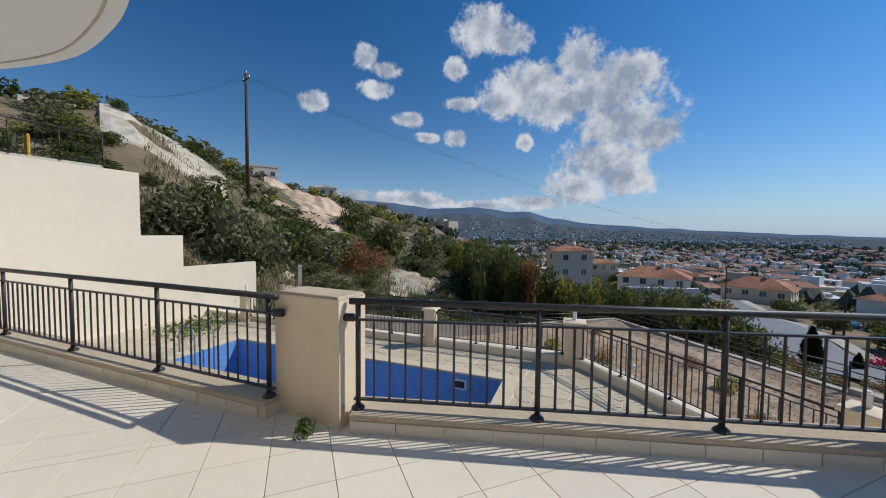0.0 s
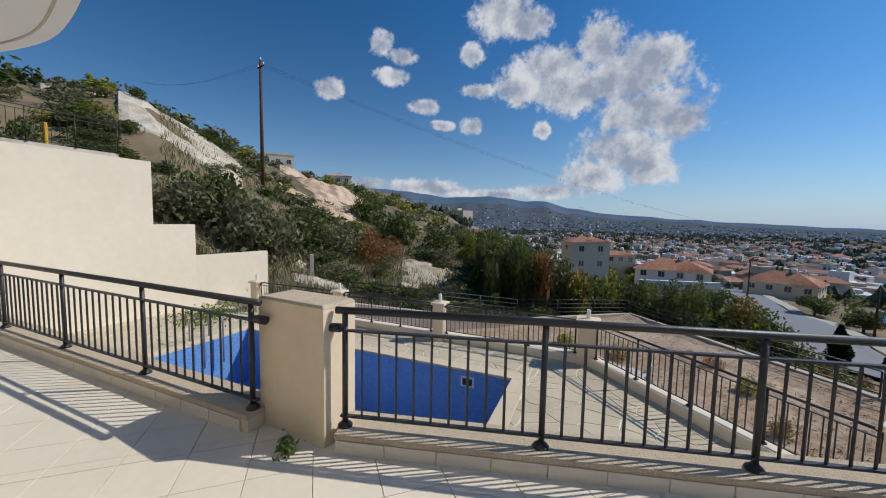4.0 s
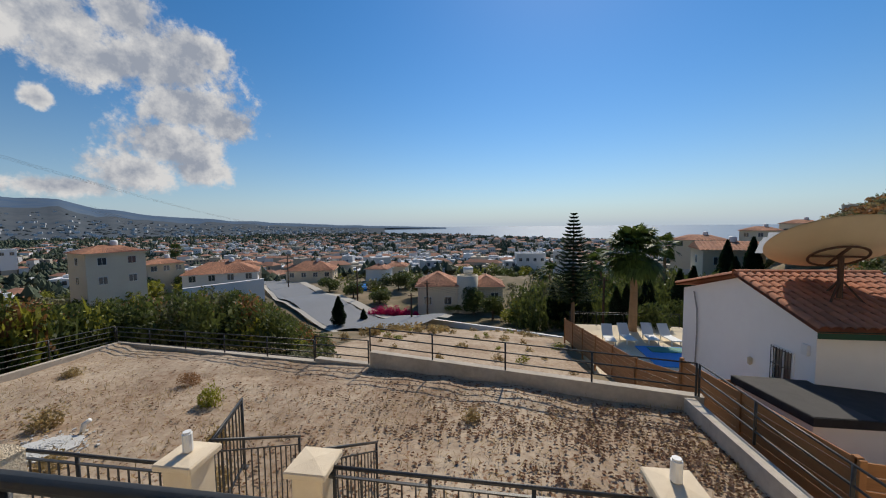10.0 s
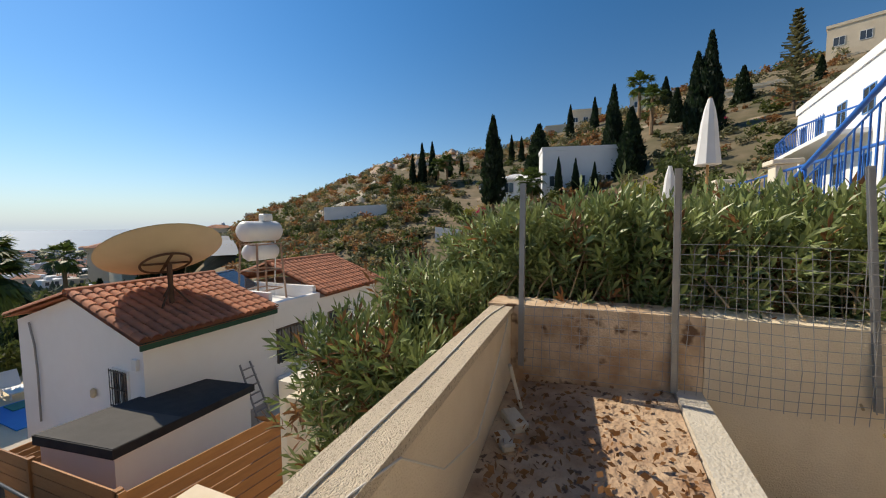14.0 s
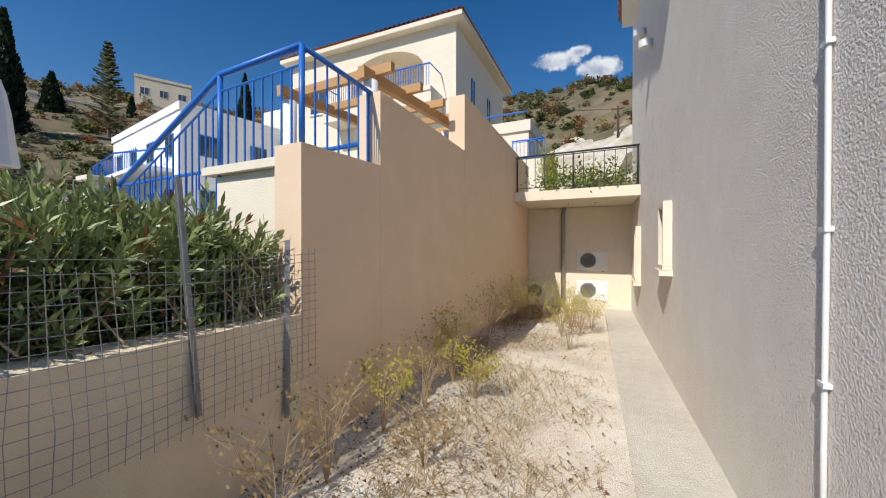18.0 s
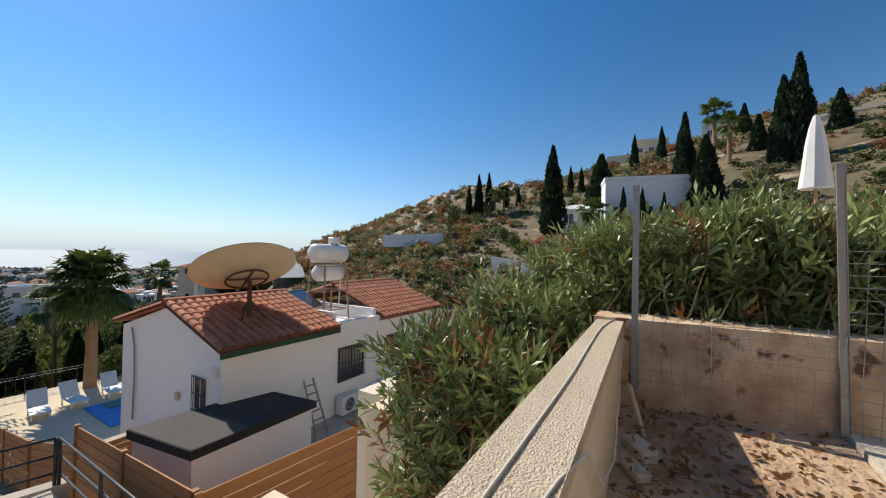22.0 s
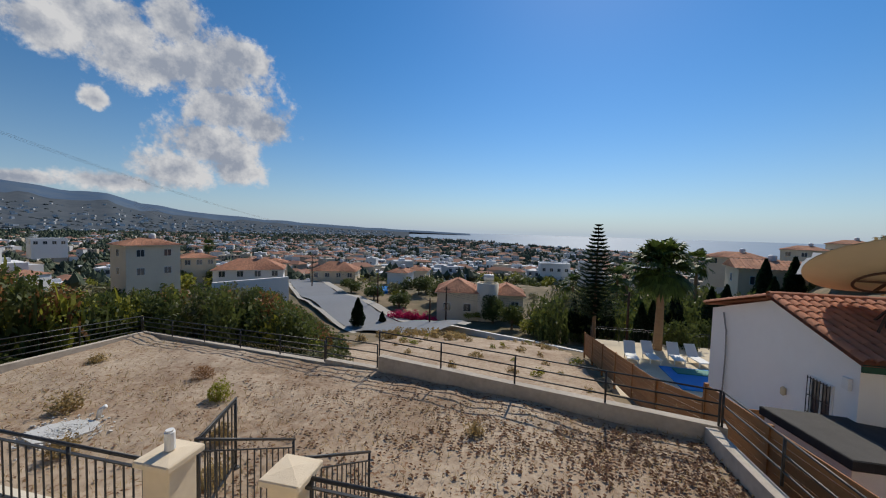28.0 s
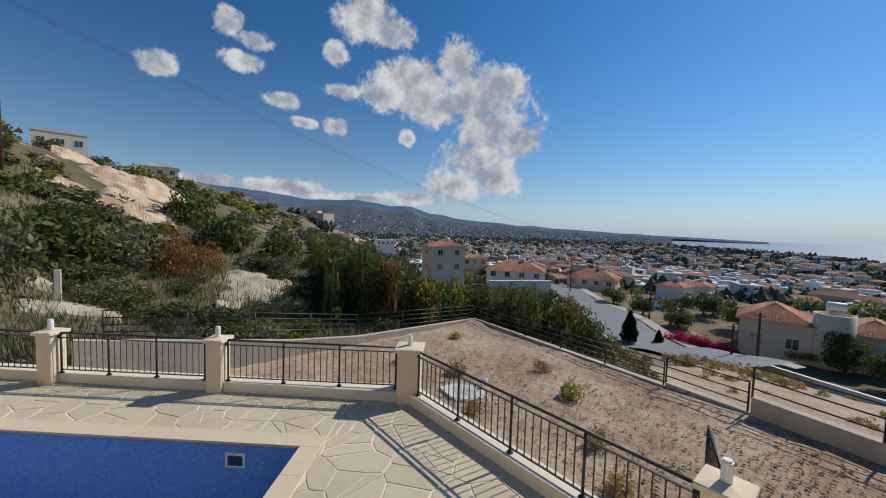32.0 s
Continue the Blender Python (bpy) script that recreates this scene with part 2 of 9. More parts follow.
IRON = material("black_iron", (0.018, 0.019, 0.021), 0.45, second=(0.05, 0.045, 0.04), scale=20, blotch=0.7, blotch_scale=3, bump=0.15, bump_scale=90, spec=0.5)
BLUE_IRON = material("blue_paint", (0.02, 0.14, 0.52), 0.4, second=(0.03, 0.18, 0.60), scale=8, blotch=0.5, spec=0.5)
MOSAIC = material("pool_mosaic", (0.10, 0.24, 0.56), 0.3, second=(0.22, 0.40, 0.70), scale=42, detail=2, blotch=0.9, blotch_scale=20, speckle=(55, 0.60, (0.04, 0.11, 0.36)))
COPING = material("pool_coping", (0.66, 0.56, 0.40), 0.85, second=(0.55, 0.45, 0.31), scale=12, blotch=0.5, bump=0.2)
FLAG = material("flagstone", (0.58, 0.50, 0.36), 0.85, second=(0.47, 0.40, 0.28), scale=11, blotch=0.6, blotch_scale=1.5, bump=0.25, bump_scale=50, per_piece=0.06)
MORTAR = material("deck_mortar", (0.80, 0.72, 0.57), 0.9, second=(0.6, 0.5, 0.36), scale=10, bump=0.3)
SOIL = material("dry_field_soil", (0.51, 0.405, 0.295), 1.0, second=(0.24, 0.15, 0.09), scale=4.5, detail=12, blotch=0.9, blotch_scale=0.45, bump=1.0, bump_scale=12, speckle=(9.0, 0.60, (0.24, 0.135, 0.075)))
GRAVEL = material("white_gravel", (0.80, 0.74, 0.63), 1.0, second=(0.62, 0.49, 0.34), scale=6, detail=10, blotch=0.7, blotch_scale=0.8, bump=0.7, bump_scale=95, speckle=(26, 0.64, (0.45, 0.36, 0.26)))
BED_SOIL = material("planter_soil", (0.60, 0.45, 0.31), 1.0, second=(0.30, 0.18, 0.11), scale=8, detail=10, blotch=0.9, blotch_scale=2.0, bump=1.0, bump_scale=35, speckle=(22, 0.60, (0.14, 0.09, 0.06)))
HILL = material("scrub_hillside", (0.25, 0.185, 0.115), 1.0, second=(0.07, 0.07, 0.03), scale=0.5, detail=12, blotch=1.0, blotch_scale=0.05, bump=1.0, bump_scale=2.0, speckle=(0.3, 0.64, (0.36, 0.28, 0.19)))
ROCK = material("white_marl_rock", (0.64, 0.58, 0.48), 1.0, second=(0.33, 0.27, 0.18), scale=1.6, detail=12, blotch=1.0, blotch_scale=0.35, bump=1.0, bump_scale=5)
ROCK_PALE = material("cement_rubble", (0.62, 0.61, 0.58), 0.95, second=(0.45, 0.44, 0.41), scale=9, bump=0.3)
ASPHALT = material("asphalt", (0.21, 0.215, 0.225), 0.62, spec=0.4, second=(0.16, 0.165, 0.17), scale=3, blotch=0.5, blotch_scale=0.2, bump=0.2, bump_scale=30)
PAVING = material("pavement", (0.44, 0.41, 0.36), 0.95, second=(0.45, 0.42, 0.36), scale=3, bump=0.2)
ROOF = material("terracotta_tile", (0.50, 0.20, 0.105), 0.85, second=(0.34, 0.14, 0.08), scale=7, blotch=0.6, blotch_scale=1.2, bump=0.2, per_piece=0.16)
ROOF_FAR = material("far_roof_tile", (0.50, 0.24, 0.14), 0.9, second=(0.40, 0.18, 0.11), scale=2, blotch=0.6, per_piece=0.2)
WOOD = material("stained_fence_wood", (0.36, 0.165, 0.06), 0.7, second=(0.24, 0.10, 0.035), scale=5, blotch=0.6, blotch_scale=1.5, stretch=(1.0, 1.0, 9.0), bump=0.2, bump_scale=30, per_piece=0.14)
PERGOLA = material("pergola_wood", (0.50, 0.29, 0.12), 0.6, second=(0.38, 0.2, 0.08), scale=9, bump=0.15, per_piece=0.08)
FELT = material("black_roofing_felt", (0.022, 0.022, 0.024), 0.85, second=(0.06, 0.058, 0.056), scale=5, blotch=0.7, blotch_scale=0.8, bump=0.35, bump_scale=40)
FELT_GREY = material("weathered_felt", (0.075, 0.07, 0.066), 0.85, second=(0.05, 0.048, 0.045), scale=5, blotch=0.7, blotch_scale=0.8, bump=0.35, bump_scale=40)
GREEN_PAINT = material("green_fascia_paint", (0.015, 0.07, 0.04), 0.6)
DISH = material("beige_dish_paint", (0.66, 0.56, 0.38), 0.6, second=(0.56, 0.46, 0.30), scale=3, blotch=0.6, blotch_scale=0.9)
STEEL = material("grey_steel", (0.34, 0.34, 0.34), 0.5, 0.6, second=(0.24, 0.22, 0.2), scale=10)
RUST = material("rusty_steel", (0.42, 0.30, 0.22), 0.8, 0.2, second=(0.28, 0.14, 0.08), scale=12, blotch=0.8)
PLASTIC = material("white_plastic", (0.80, 0.80, 0.78), 0.5, second=(0.7, 0.69, 0.66), scale=3)
DARK = material("dark_opening", (0.02, 0.022, 0.025), 0.35, second=(0.03, 0.03, 0.03))
GLASS = material("window_glass", (0.045, 0.06, 0.075), 0.06, second=(0.06, 0.075, 0.09), spec=0.8)
BLUE_TRIM = material("blue_window_trim", (0.12, 0.30, 0.62), 0.5)
WATER = material("blue_pool_water", (0.02, 0.20, 0.58), 0.45, second=(0.03, 0.28, 0.66), spec=0.12, scale=3)
# sea base colour is lifted to stand for haze over the water
SEA = material("sea_water", (0.13, 0.20, 0.28), 0.55, second=(0.16, 0.235, 0.32), scale=0.01, blotch_scale=0.002, spec=0.25, bump=0.3, bump_scale=0.4)
CANVAS = material("white_canvas", (0.74, 0.73, 0.71), 0.9, second=(0.6, 0.59, 0.57), scale=4)
CABLE = material("cable_sheath", (0.70, 0.64, 0.54), 0.6)
WIRE = material("black_wire", (0.03, 0.03, 0.03), 0.6)
POLE = material("creosoted_pole", (0.10, 0.052, 0.03), 0.85, second=(0.05, 0.03, 0.02), scale=6, stretch=(6, 6, .5))
BARK = material("bark", (0.17, 0.12, 0.08), 0.95, second=(0.09, 0.065, 0.045), scale=8, bump=0.6, bump_scale=20)
PALM_BARK = material("palm_trunk", (0.36, 0.23, 0.13), 0.95, second=(0.2, 0.12, 0.07), scale=7, bump=0.8, bump_scale=14, stretch=(1, 1, 5))


def leafy(name, base, second, rough=0.6, gloss=0.35, per=0.3, through_light=0.38):
    m = material(name, base, rough, second=second, scale=1.2, blotch=0.9, blotch_scale=0.3, per_piece=per, spec=gloss)
    n, l = m.node_tree.nodes, m.node_tree.links
    p, out = n["Principled BSDF"], n["Material Output"]
    tr, mx = n.new("ShaderNodeBsdfTranslucent"), n.new("ShaderNodeMixShader")
    mx.inputs[0].default_value = through_light
    l.new(p.inputs["Base Color"].links[0].from_socket, tr.inputs[0])
    l.new(p.outputs[0], mx.inputs[1])
    l.new(tr.outputs[0], mx.inputs[2])
    l.new(mx.outputs[0], out.inputs[0])
    return m


OLEANDER = leafy("oleander_leaf", (0.32, 0.36, 0.135), (0.15, 0.20, 0.06), 0.42, 0.5, through_light=0.2)
OLEANDER_DRY = leafy("dry_oleander_leaf", (0.30, 0.13, 0.05), (0.18, 0.09, 0.04))
SHRUB = leafy("shrub_leaf", (0.13, 0.155, 0.04), (0.06, 0.08, 0.024))
SHRUB_GREY = leafy("grey_green_leaf", (0.23, 0.22, 0.115), (0.12, 0.125, 0.06))
SHRUB_YELLOW = leafy("yellow_green_leaf", (0.33, 0.32, 0.045), (0.19, 0.20, 0.03))
SHRUB_RUST = leafy("rust_brown_leaf", (0.36, 0.18, 0.07), (0.22, 0.11, 0.045))
LITTER = leafy("dead_leaf_litter", (0.20, 0.10, 0.05), (0.11, 0.055, 0.03))
DRY_GRASS = leafy("dry_grass", (0.44, 0.33, 0.15), (0.28, 0.19, 0.08))
CYPRESS = leafy("cypress_leaf", (0.022, 0.042, 0.016), (0.012, 0.024, 0.01))
PALM_LEAF = leafy("palm_leaf", (0.12, 0.17, 0.035), (0.06, 0.09, 0.022), 0.5)
PINE_LEAF = leafy("araucaria_leaf", (0.03, 0.055, 0.022), (0.016, 0.03, 0.013))
PINK = leafy("bougainvillea_bract", (0.55, 0.02, 0.13), (0.38, 0.015, 0.08))
WEED_YELLOW = leafy("yellow_weed", (0.52, 0.46, 0.06), (0.36, 0.33, 0.06))
WEED_GREEN = leafy("green_weed", (0.16, 0.22, 0.05), (0.09, 0.14, 0.03))
TWIG = material("dry_twig", (0.42, 0.31, 0.18), 0.9, second=(0.3, 0.2, 0.11), scale=20)

# ---- builders ----


class Mesh:
    """Collects faces and links them as one object."""

    def __init__(self):
        self.v, self.f = [], []

    def add(self, verts, faces):
        o = len(self.v)
        self.v += [tuple(p) for p in verts]
        self.f += [tuple(o + i for i in q) for q in faces]
        return self

    def box(self, x0, y0, z0, x1, y1, z1, m=None, bevel=0.0):
        if bevel <= 0:
            vs = [(x, y, z) for x in (x0, x1) for y in (y0, y1) for z in (z0, z1)]
            fs = [(0, 1, 3, 2), (4, 6, 7, 5), (0, 4, 5, 1), (2, 3, 7, 6), (0, 2, 6, 4), (1, 5, 7, 3)]
        else:
            b = min(bevel, 0.49 * min(x1 - x0, y1 - y0, z1 - z0))
            rings = []
            for z, i in ((z0, b), (z0 + b, 0), (z1 - b, 0), (z1, b)):
                rings.append([(x0 + i + b * (i == 0), y0 + i, z), (x1 - i - b * (i == 0), y0 + i, z), (x1 - i, y0 + i + b * (i == 0), z), (x1 - i, y1 - i - b * (i == 0), z),
                              (x1 - i - b * (i == 0), y1 - i, z), (x0 + i + b * (i == 0), y1 - i, z), (x0 + i, y1 - i - b * (i == 0), z), (x0 + i, y0 + i + b * (i == 0), z)])
            vs = [p for r in rings for p in r]
            fs = [tuple(range(7, -1, -1)), tuple(range(24, 32))]
            for k in range(3):
                for j in range(8):
                    fs.append((8 * k + j, 8 * k + (j + 1) % 8, 8 * k + 8 + (j + 1) % 8, 8 * k + 8 + j))
        if m is not None:
            vs = [m @ Vector(p) for p in vs]
        return self.add(vs, fs)

    def tube(self, pts, r, n=8, r1=None, cap=True):
        """A round bar along points, tapering from r to r1."""
        pts = [Vector(p) for p in pts]
        r1 = r if r1 is None else r1
        vs, fs = [], []
        side = None
        for i, p in enumerate(pts):
            d = (pts[min(i + 1, len(pts) - 1)] - pts[max(i - 1, 0)]).normalized()
            if side is None:
                side = d.cross(Vector((0, 0, 1)))
                side = side.normalized() if side.length > 1e-3 else Vector((1, 0, 0))
            side = (side - d * side.dot(d)).normalized()
            up = side.cross(d)
            rr = r + (r1 - r) * i / max(1, len(pts) - 1)
            vs += [p + rr * (math.cos(2 * math.pi * k / n) * side + math.sin(2 * math.pi * k / n) * up) for k in range(n)]
        for i in range(len(pts) - 1):
            for k in range(n):
                fs.append((i * n + k, i * n + (k + 1) % n, (i + 1) * n + (k + 1) % n, (i + 1) * n + k))
        if cap:
            fs += [tuple(range(n - 1, -1, -1)), tuple(range((len(pts) - 1) * n, len(pts) * n))]
        return self.add(vs, fs)

    def bar(self, a, b, w, h=None):
        """A square bar from a to b, w wide and h high."""
        a, b = Vector(a), Vector(b)
        h = h or w
        d = (b - a).normalized()
        s = d.cross(Vector((0, 0, 1)))
        s = s.normalized() if s.length > 1e-3 else Vector((1, 0, 0))
        u = s.cross(d)
        vs = [p + i * s * w / 2 + j * u * h / 2 for p in (a, b) for i, j in ((-1, -1), (1, -1), (1, 1), (-1, 1))]
        return self.add(vs, [(3, 2, 1, 0), (4, 5, 6, 7), (0, 1, 5, 4), (1, 2, 6, 5), (2, 3, 7, 6), (3, 0, 4, 7)])

    def prism(self, outline, z0, z1):
        """A plan outline (counter-clockwise) carried from z0 up to z1; z1 may be a list, a height a corner."""
        n = len(outline)
        tops = z1 if isinstance(z1, (list, tuple)) else [z1] * n
        lows = z0 if isinstance(z0, (list, tuple)) else [z0] * n
        vs = [(x, y, z) for (x, y), z in zip(outline, lows)] + [(x, y, z) for (x, y), z in zip(outline, tops)]
        return self.add(vs, [tuple(range(n - 1, -1, -1)), tuple(range(n, 2 * n))] + [(k, (k + 1) % n, n + (k + 1) % n, n + k) for k in range(n)])

    def lathe(self, profile, n=16, at=(0, 0, 0)):
        vs, fs = [], []
        for r, z in profile:
            vs += [(at[0] + r * math.cos(2 * math.pi * k / n), at[1] + r * math.sin(2 * math.pi * k / n), at[2] + z) for k in range(n)]
        for i in range(len(profile) - 1):
            for k in range(n):
                fs.append((i * n + k, i * n + (k + 1) % n, (i + 1) * n + (k + 1) % n, (i + 1) * n + k))
        fs += [tuple(range(n - 1, -1, -1)), tuple(range((len(profile) - 1) * n, len(profile) * n))]
        return self.add(vs, fs)

    def data(self, name, mat, smooth=False):
        me = bpy.data.meshes.new(name)
        me.from_pydata(self.v, [], self.f)
        for m in mat if isinstance(mat, (list, tuple)) else [mat]:
            me.materials.append(m)
        if smooth:
            me.polygons.foreach_set("use_smooth", [True] * len(me.polygons))
        me.update()
        return me


def part(name, mesh, mat, parent=None, label="", smooth=False, at=None):
    """Links a Mesh as one object under a thing or part."""
    ob = new(name, mesh.data(name, mat, smooth))
    if parent is not None:
        ob.parent = parent
    if at is not None:
        ob.matrix_local = at
    return tagged(ob, label)


def thing(name, label, category, group="", m=None):
    ob = new(name)
    ob.empty_display_size = 0.1
    if m is not None:
        ob.matrix_world = m
    return tagged(ob, label, category, group)


def solid(name, mesh, mat, label, category="", kind="", group="", smooth=False):
    return tagged(part(name, mesh, mat, None, "", smooth), label, category, group, kind)


def wall_box(name, x0, y0, z0, x1, y1, z1, mat, label):
    return solid(name, Mesh().box(x0, y0, z0, x1, y1, z1), mat, label, "wall", "structure")


def run(points):
    """Lengths along a polyline in plan: list of (start, end, direction, length)."""
    out = []
    for a, b in zip(points, points[1:]):
        a, b = Vector(a), Vector(b)
        out.append((a, b, (b - a).normalized(), (b - a).length))
    return out

# ---- kinds of things ----
rng = np.random.default_rng(7)


def railing(name, label, a, b, base, top, posts, gap=0.115, group="", mat=None, r=0.024, mid=0.13, foot=0.07, stub=(True, True), category="railing", slope=0.0):
    """An iron railing from a to b in plan: round handrail, mid and bottom rails, posts with flanges, square balusters. slope: rise from a to b."""
    mat = mat or IRON
    a, b = Vector(a), Vector(b)
    d, n = (b - a).normalized(), (b - a).length
    t = thing(name, label, category, group)

    def at(s, z):
        p = a + d * s
        return (p.x, p.y, z + slope * s / n)

    part("handrail", Mesh().tube([at(-0.03, top), at(n / 2, top), at(n + 0.03, top)], r, 10), mat, t, smooth=True)
    part("mid_rail", Mesh().bar(at(0, top - mid), at(n, top - mid), 0.03, 0.014), mat, t)
    part("bottom_rail", Mesh().bar(at(0, base + foot), at(n, base + foot), 0.03, 0.014), mat, t)
    places = [n * k / (posts - 1) for k in range(posts)] if isinstance(posts, int) else posts
    for s in places:
        x, y, _ = at(s, 0)
        z0 = base + slope * s / n
        post = part("post", Mesh().tube([(x, y, z0), (x, y, top - 0.01 + slope * s / n)], 0.019, 8), mat, t, smooth=True)
        part("flange", Mesh().lathe([(0.048, 0), (0.048, 0.012), (0.024, 0.034)], 12, (x, y, z0)), mat, post)
    for s0, s1 in zip(places, places[1:]):
        count = max(2, round((s1 - s0) / gap))
        for k in range(1, count):
            s = s0 + (s1 - s0) * k / count
            part("baluster", Mesh().bar(at(s, base + foot), at(s, top - mid), 0.013), mat, t)
    for on, s, way in ((stub[0], 0, -1), (stub[1], n, 1)):
        if on:
            p, q = Vector(at(s, top - mid * 0.9)), Vector(at(s + way * 0.09, top - mid * 0.9))
            part("wall_bracket", Mesh().tube([p, q], 0.03, 12), mat, t, smooth=True)
    return t


def scatter_leaves(n, place, size, aspect=0.45, up=0.3, fold=True):
    """n leaf blades; place(k) gives centres as an (n,3) array. Returns a Mesh."""
    c = place(n)
    d = rng.normal(size=(n, 3))
    d[:, 2] = np.abs(d[:, 2]) * 0.6 + up
    d /= np.linalg.norm(d, axis=1)[:, None]
    s = np.cross(d, rng.normal(size=(n, 3)))
    s /= np.linalg.norm(s, axis=1)[:, None] + 1e-9
    ln = size * rng.uniform(0.6, 1.35, (n, 1))
    w = ln * aspect
    quad = np.stack([c - d * ln / 2, c + s * w / 2, c + d * ln / 2, c - s * w / 2], 1).reshape(-1, 3)
    m = Mesh()
    m.v = quad.tolist()
    m.f = [(4 * k, 4 * k + 1, 4 * k + 2, 4 * k + 3) for k in range(n)]
    return m


def blob_points(n, rx, ry, rz, lumps=7, base=0.0, shell=0.55):
    """Points filling a lumpy crown that stands on z = base."""
    centres = rng.normal(size=(lumps, 3))
    centres /= np.linalg.norm(centres, axis=1)[:, None]
    centres *= rng.uniform(0.25, 0.62, (lumps, 1))
    centres[:, 2] = np.abs(centres[:, 2]) * 0.9
    pick = rng.integers(0, lumps, n)
    p = rng.normal(size=(n, 3))
    p /= np.linalg.norm(p, axis=1)[:, None]
    p *= (rng.uniform(shell ** 3, 1, (n, 1)) ** (1 / 3)) * rng.uniform(0.36, 0.58, lumps)[pick][:, None]
    p = p + centres[pick]
    p[:, 2] = np.maximum(p[:, 2], -0.25)
    return p * np.array([rx, ry, rz]) + np.array([0, 0, base + 0.25 * rz])


def bush_mesh(n, rx, ry, rz, leaf, lumps=8):
    return scatter_leaves(n, lambda k: blob_points(k, rx, ry, rz, lumps), leaf, 0.5, 0.2)


BUSHES = {}


def bush_kinds():
    """Crowns that the hillside shares, one metre in radius."""
    for key, mat, n, leaf, lumps in (("dark", SHRUB, 1150, 0.145, 9), ("dark_b", SHRUB, 1000, 0.165, 6), ("grey", SHRUB_GREY, 1050, 0.13, 8), ("yellow", SHRUB_YELLOW, 1050, 0.13, 9),
                                     ("rust", SHRUB_RUST, 1500, 0.10, 9), ("dry", DRY_GRASS, 700, 0.16, 6), ("pink", PINK, 800, 0.14, 7), ("cyp", CYPRESS, 900, 0.14, 7)):
        BUSHES[key] = bush_mesh(n, 1, 1, 1, leaf, lumps).data("crown_" + key, mat)


bush_kinds()
BUSH_LABEL = {"dark": "dark green scrub bush on the dry slope", "dark_b": "dense dark green evergreen bush on the slope", "grey": "grey-green olive-like bush on the dry slope",
              "yellow": "yellow-green leafy bush among the scrub", "rust": "rust-brown withered bush on the slope", "dry": "tuft of straw-coloured dry grass",
              "pink": "bright pink flowering bougainvillea bush", "cyp": "dark clipped evergreen shrub in a garden"}


def bush(key, x, y, z, r, h=None, name="bush", group="scrub bushes"):
    ob = new(name, BUSHES[key])
    h = h or r * 0.9
    ob.matrix_world = Matrix.LocRotScale((x, y, z - 0.08 * h), Euler((0, 0, rng.uniform(0, 6.28))), (r, r * rng.uniform(0.85, 1.2), h))
    return tagged(ob, BUSH_LABEL[key], "shrub" if key != "dry" else "grass", group)


LITE_NEAR = {k: bush_mesh(300, 1, 1, 1, 0.17, 9) for k in ("dark", "grey", "yellow", "rust", "dry")}
LITE = {k: bush_mesh(125, 1, 1, 1, 0.33, 7) for k in ("dark", "grey", "yellow", "rust", "dry")}
LITE_MAT = {"dark": SHRUB, "grey": SHRUB_GREY, "yellow": SHRUB_YELLOW, "rust": SHRUB_RUST, "dry": DRY_GRASS}
SCRUB = {k: ([], []) for k in LITE}


def scrub(key, x, y, z, r, h, near=False):
    """A far bush, kept for the joined scrub of its colour."""
    key = {"dark_b": "dark", "cyp": "dark"}.get(key, key)
    a = rng.uniform(0, 6.28)
    c, s = math.cos(a) * r, math.sin(a) * r
    p = np.array((LITE_NEAR if near else LITE)[key].v)
    SCRUB[key][0].append(np.stack([x + p[:, 0] * c - p[:, 1] * s, y + p[:, 0] * s + p[:, 1] * c, z - 0.08 * h + p[:, 2] * h], 1))


def cypress_mesh():
    n = 2600
    z = rng.uniform(0.02, 1, n) ** 0.9
    prof = np.where(z < 0.12, 0.55 + z * 3.6, 1.02 * (1 - np.maximum((z - 0.12) / 0.88, 0) ** 1.7)) * 0.105 + 0.004
    a = rng.uniform(0, 2 * math.pi, n)
    rr = prof * rng.uniform(0.72, 1.08, n) * (1 + 0.14 * np.sin(a * 3 + z * 17))
    c = np.stack([rr * np.cos(a), rr * np.sin(a), z], 1)
    d = np.stack([0.35 * np.cos(a), 0.35 * np.sin(a), np.ones(n)], 1) + rng.normal(scale=0.22, size=(n, 3))
    d /= np.linalg.norm(d, axis=1)[:, None]
    s = np.cross(d, rng.normal(size=(n, 3)))
    s /= np.linalg.norm(s, axis=1)[:, None]
    ln = rng.uniform(0.03, 0.065, (n, 1))
    q = np.stack([c - d * ln / 2, c + s * ln * 0.22, c + d * ln / 2, c - s * ln * 0.22], 1).reshape(-1, 3)
    m = Mesh()
    m.v, m.f = q.tolist(), [(4 * k, 4 * k + 1, 4 * k + 2, 4 * k + 3) for k in range(n)]
    return m


CYP_CROWN = cypress_mesh().data("crown", CYPRESS)
CYP_CORE = Mesh().lathe([(0.004, 0.03), (0.05, 0.06), (0.078, 0.2), (0.07, 0.5), (0.035, 0.82), (0.004, 0.97)], 9).data("inner_crown", CYPRESS)
CYP_TRUNK = Mesh().tube([(0, 0, -0.04), (0, 0, 0.2)], 0.014, 7).data("trunk", BARK)


def cypress(x, y, z, h, wide=1.0, label="tall dark green pencil cypress"):
    t = thing("cypress_tree", label, "tree", "cypress trees", Matrix.LocRotScale((x, y, z), Euler((0, 0, rng.uniform(0, 6))), (h * wide, h * wide, h)))
    for nm, me in (("crown", CYP_CROWN), ("inner_crown", CYP_CORE), ("trunk", CYP_TRUNK)):
        new(nm, me).parent = t
    return t


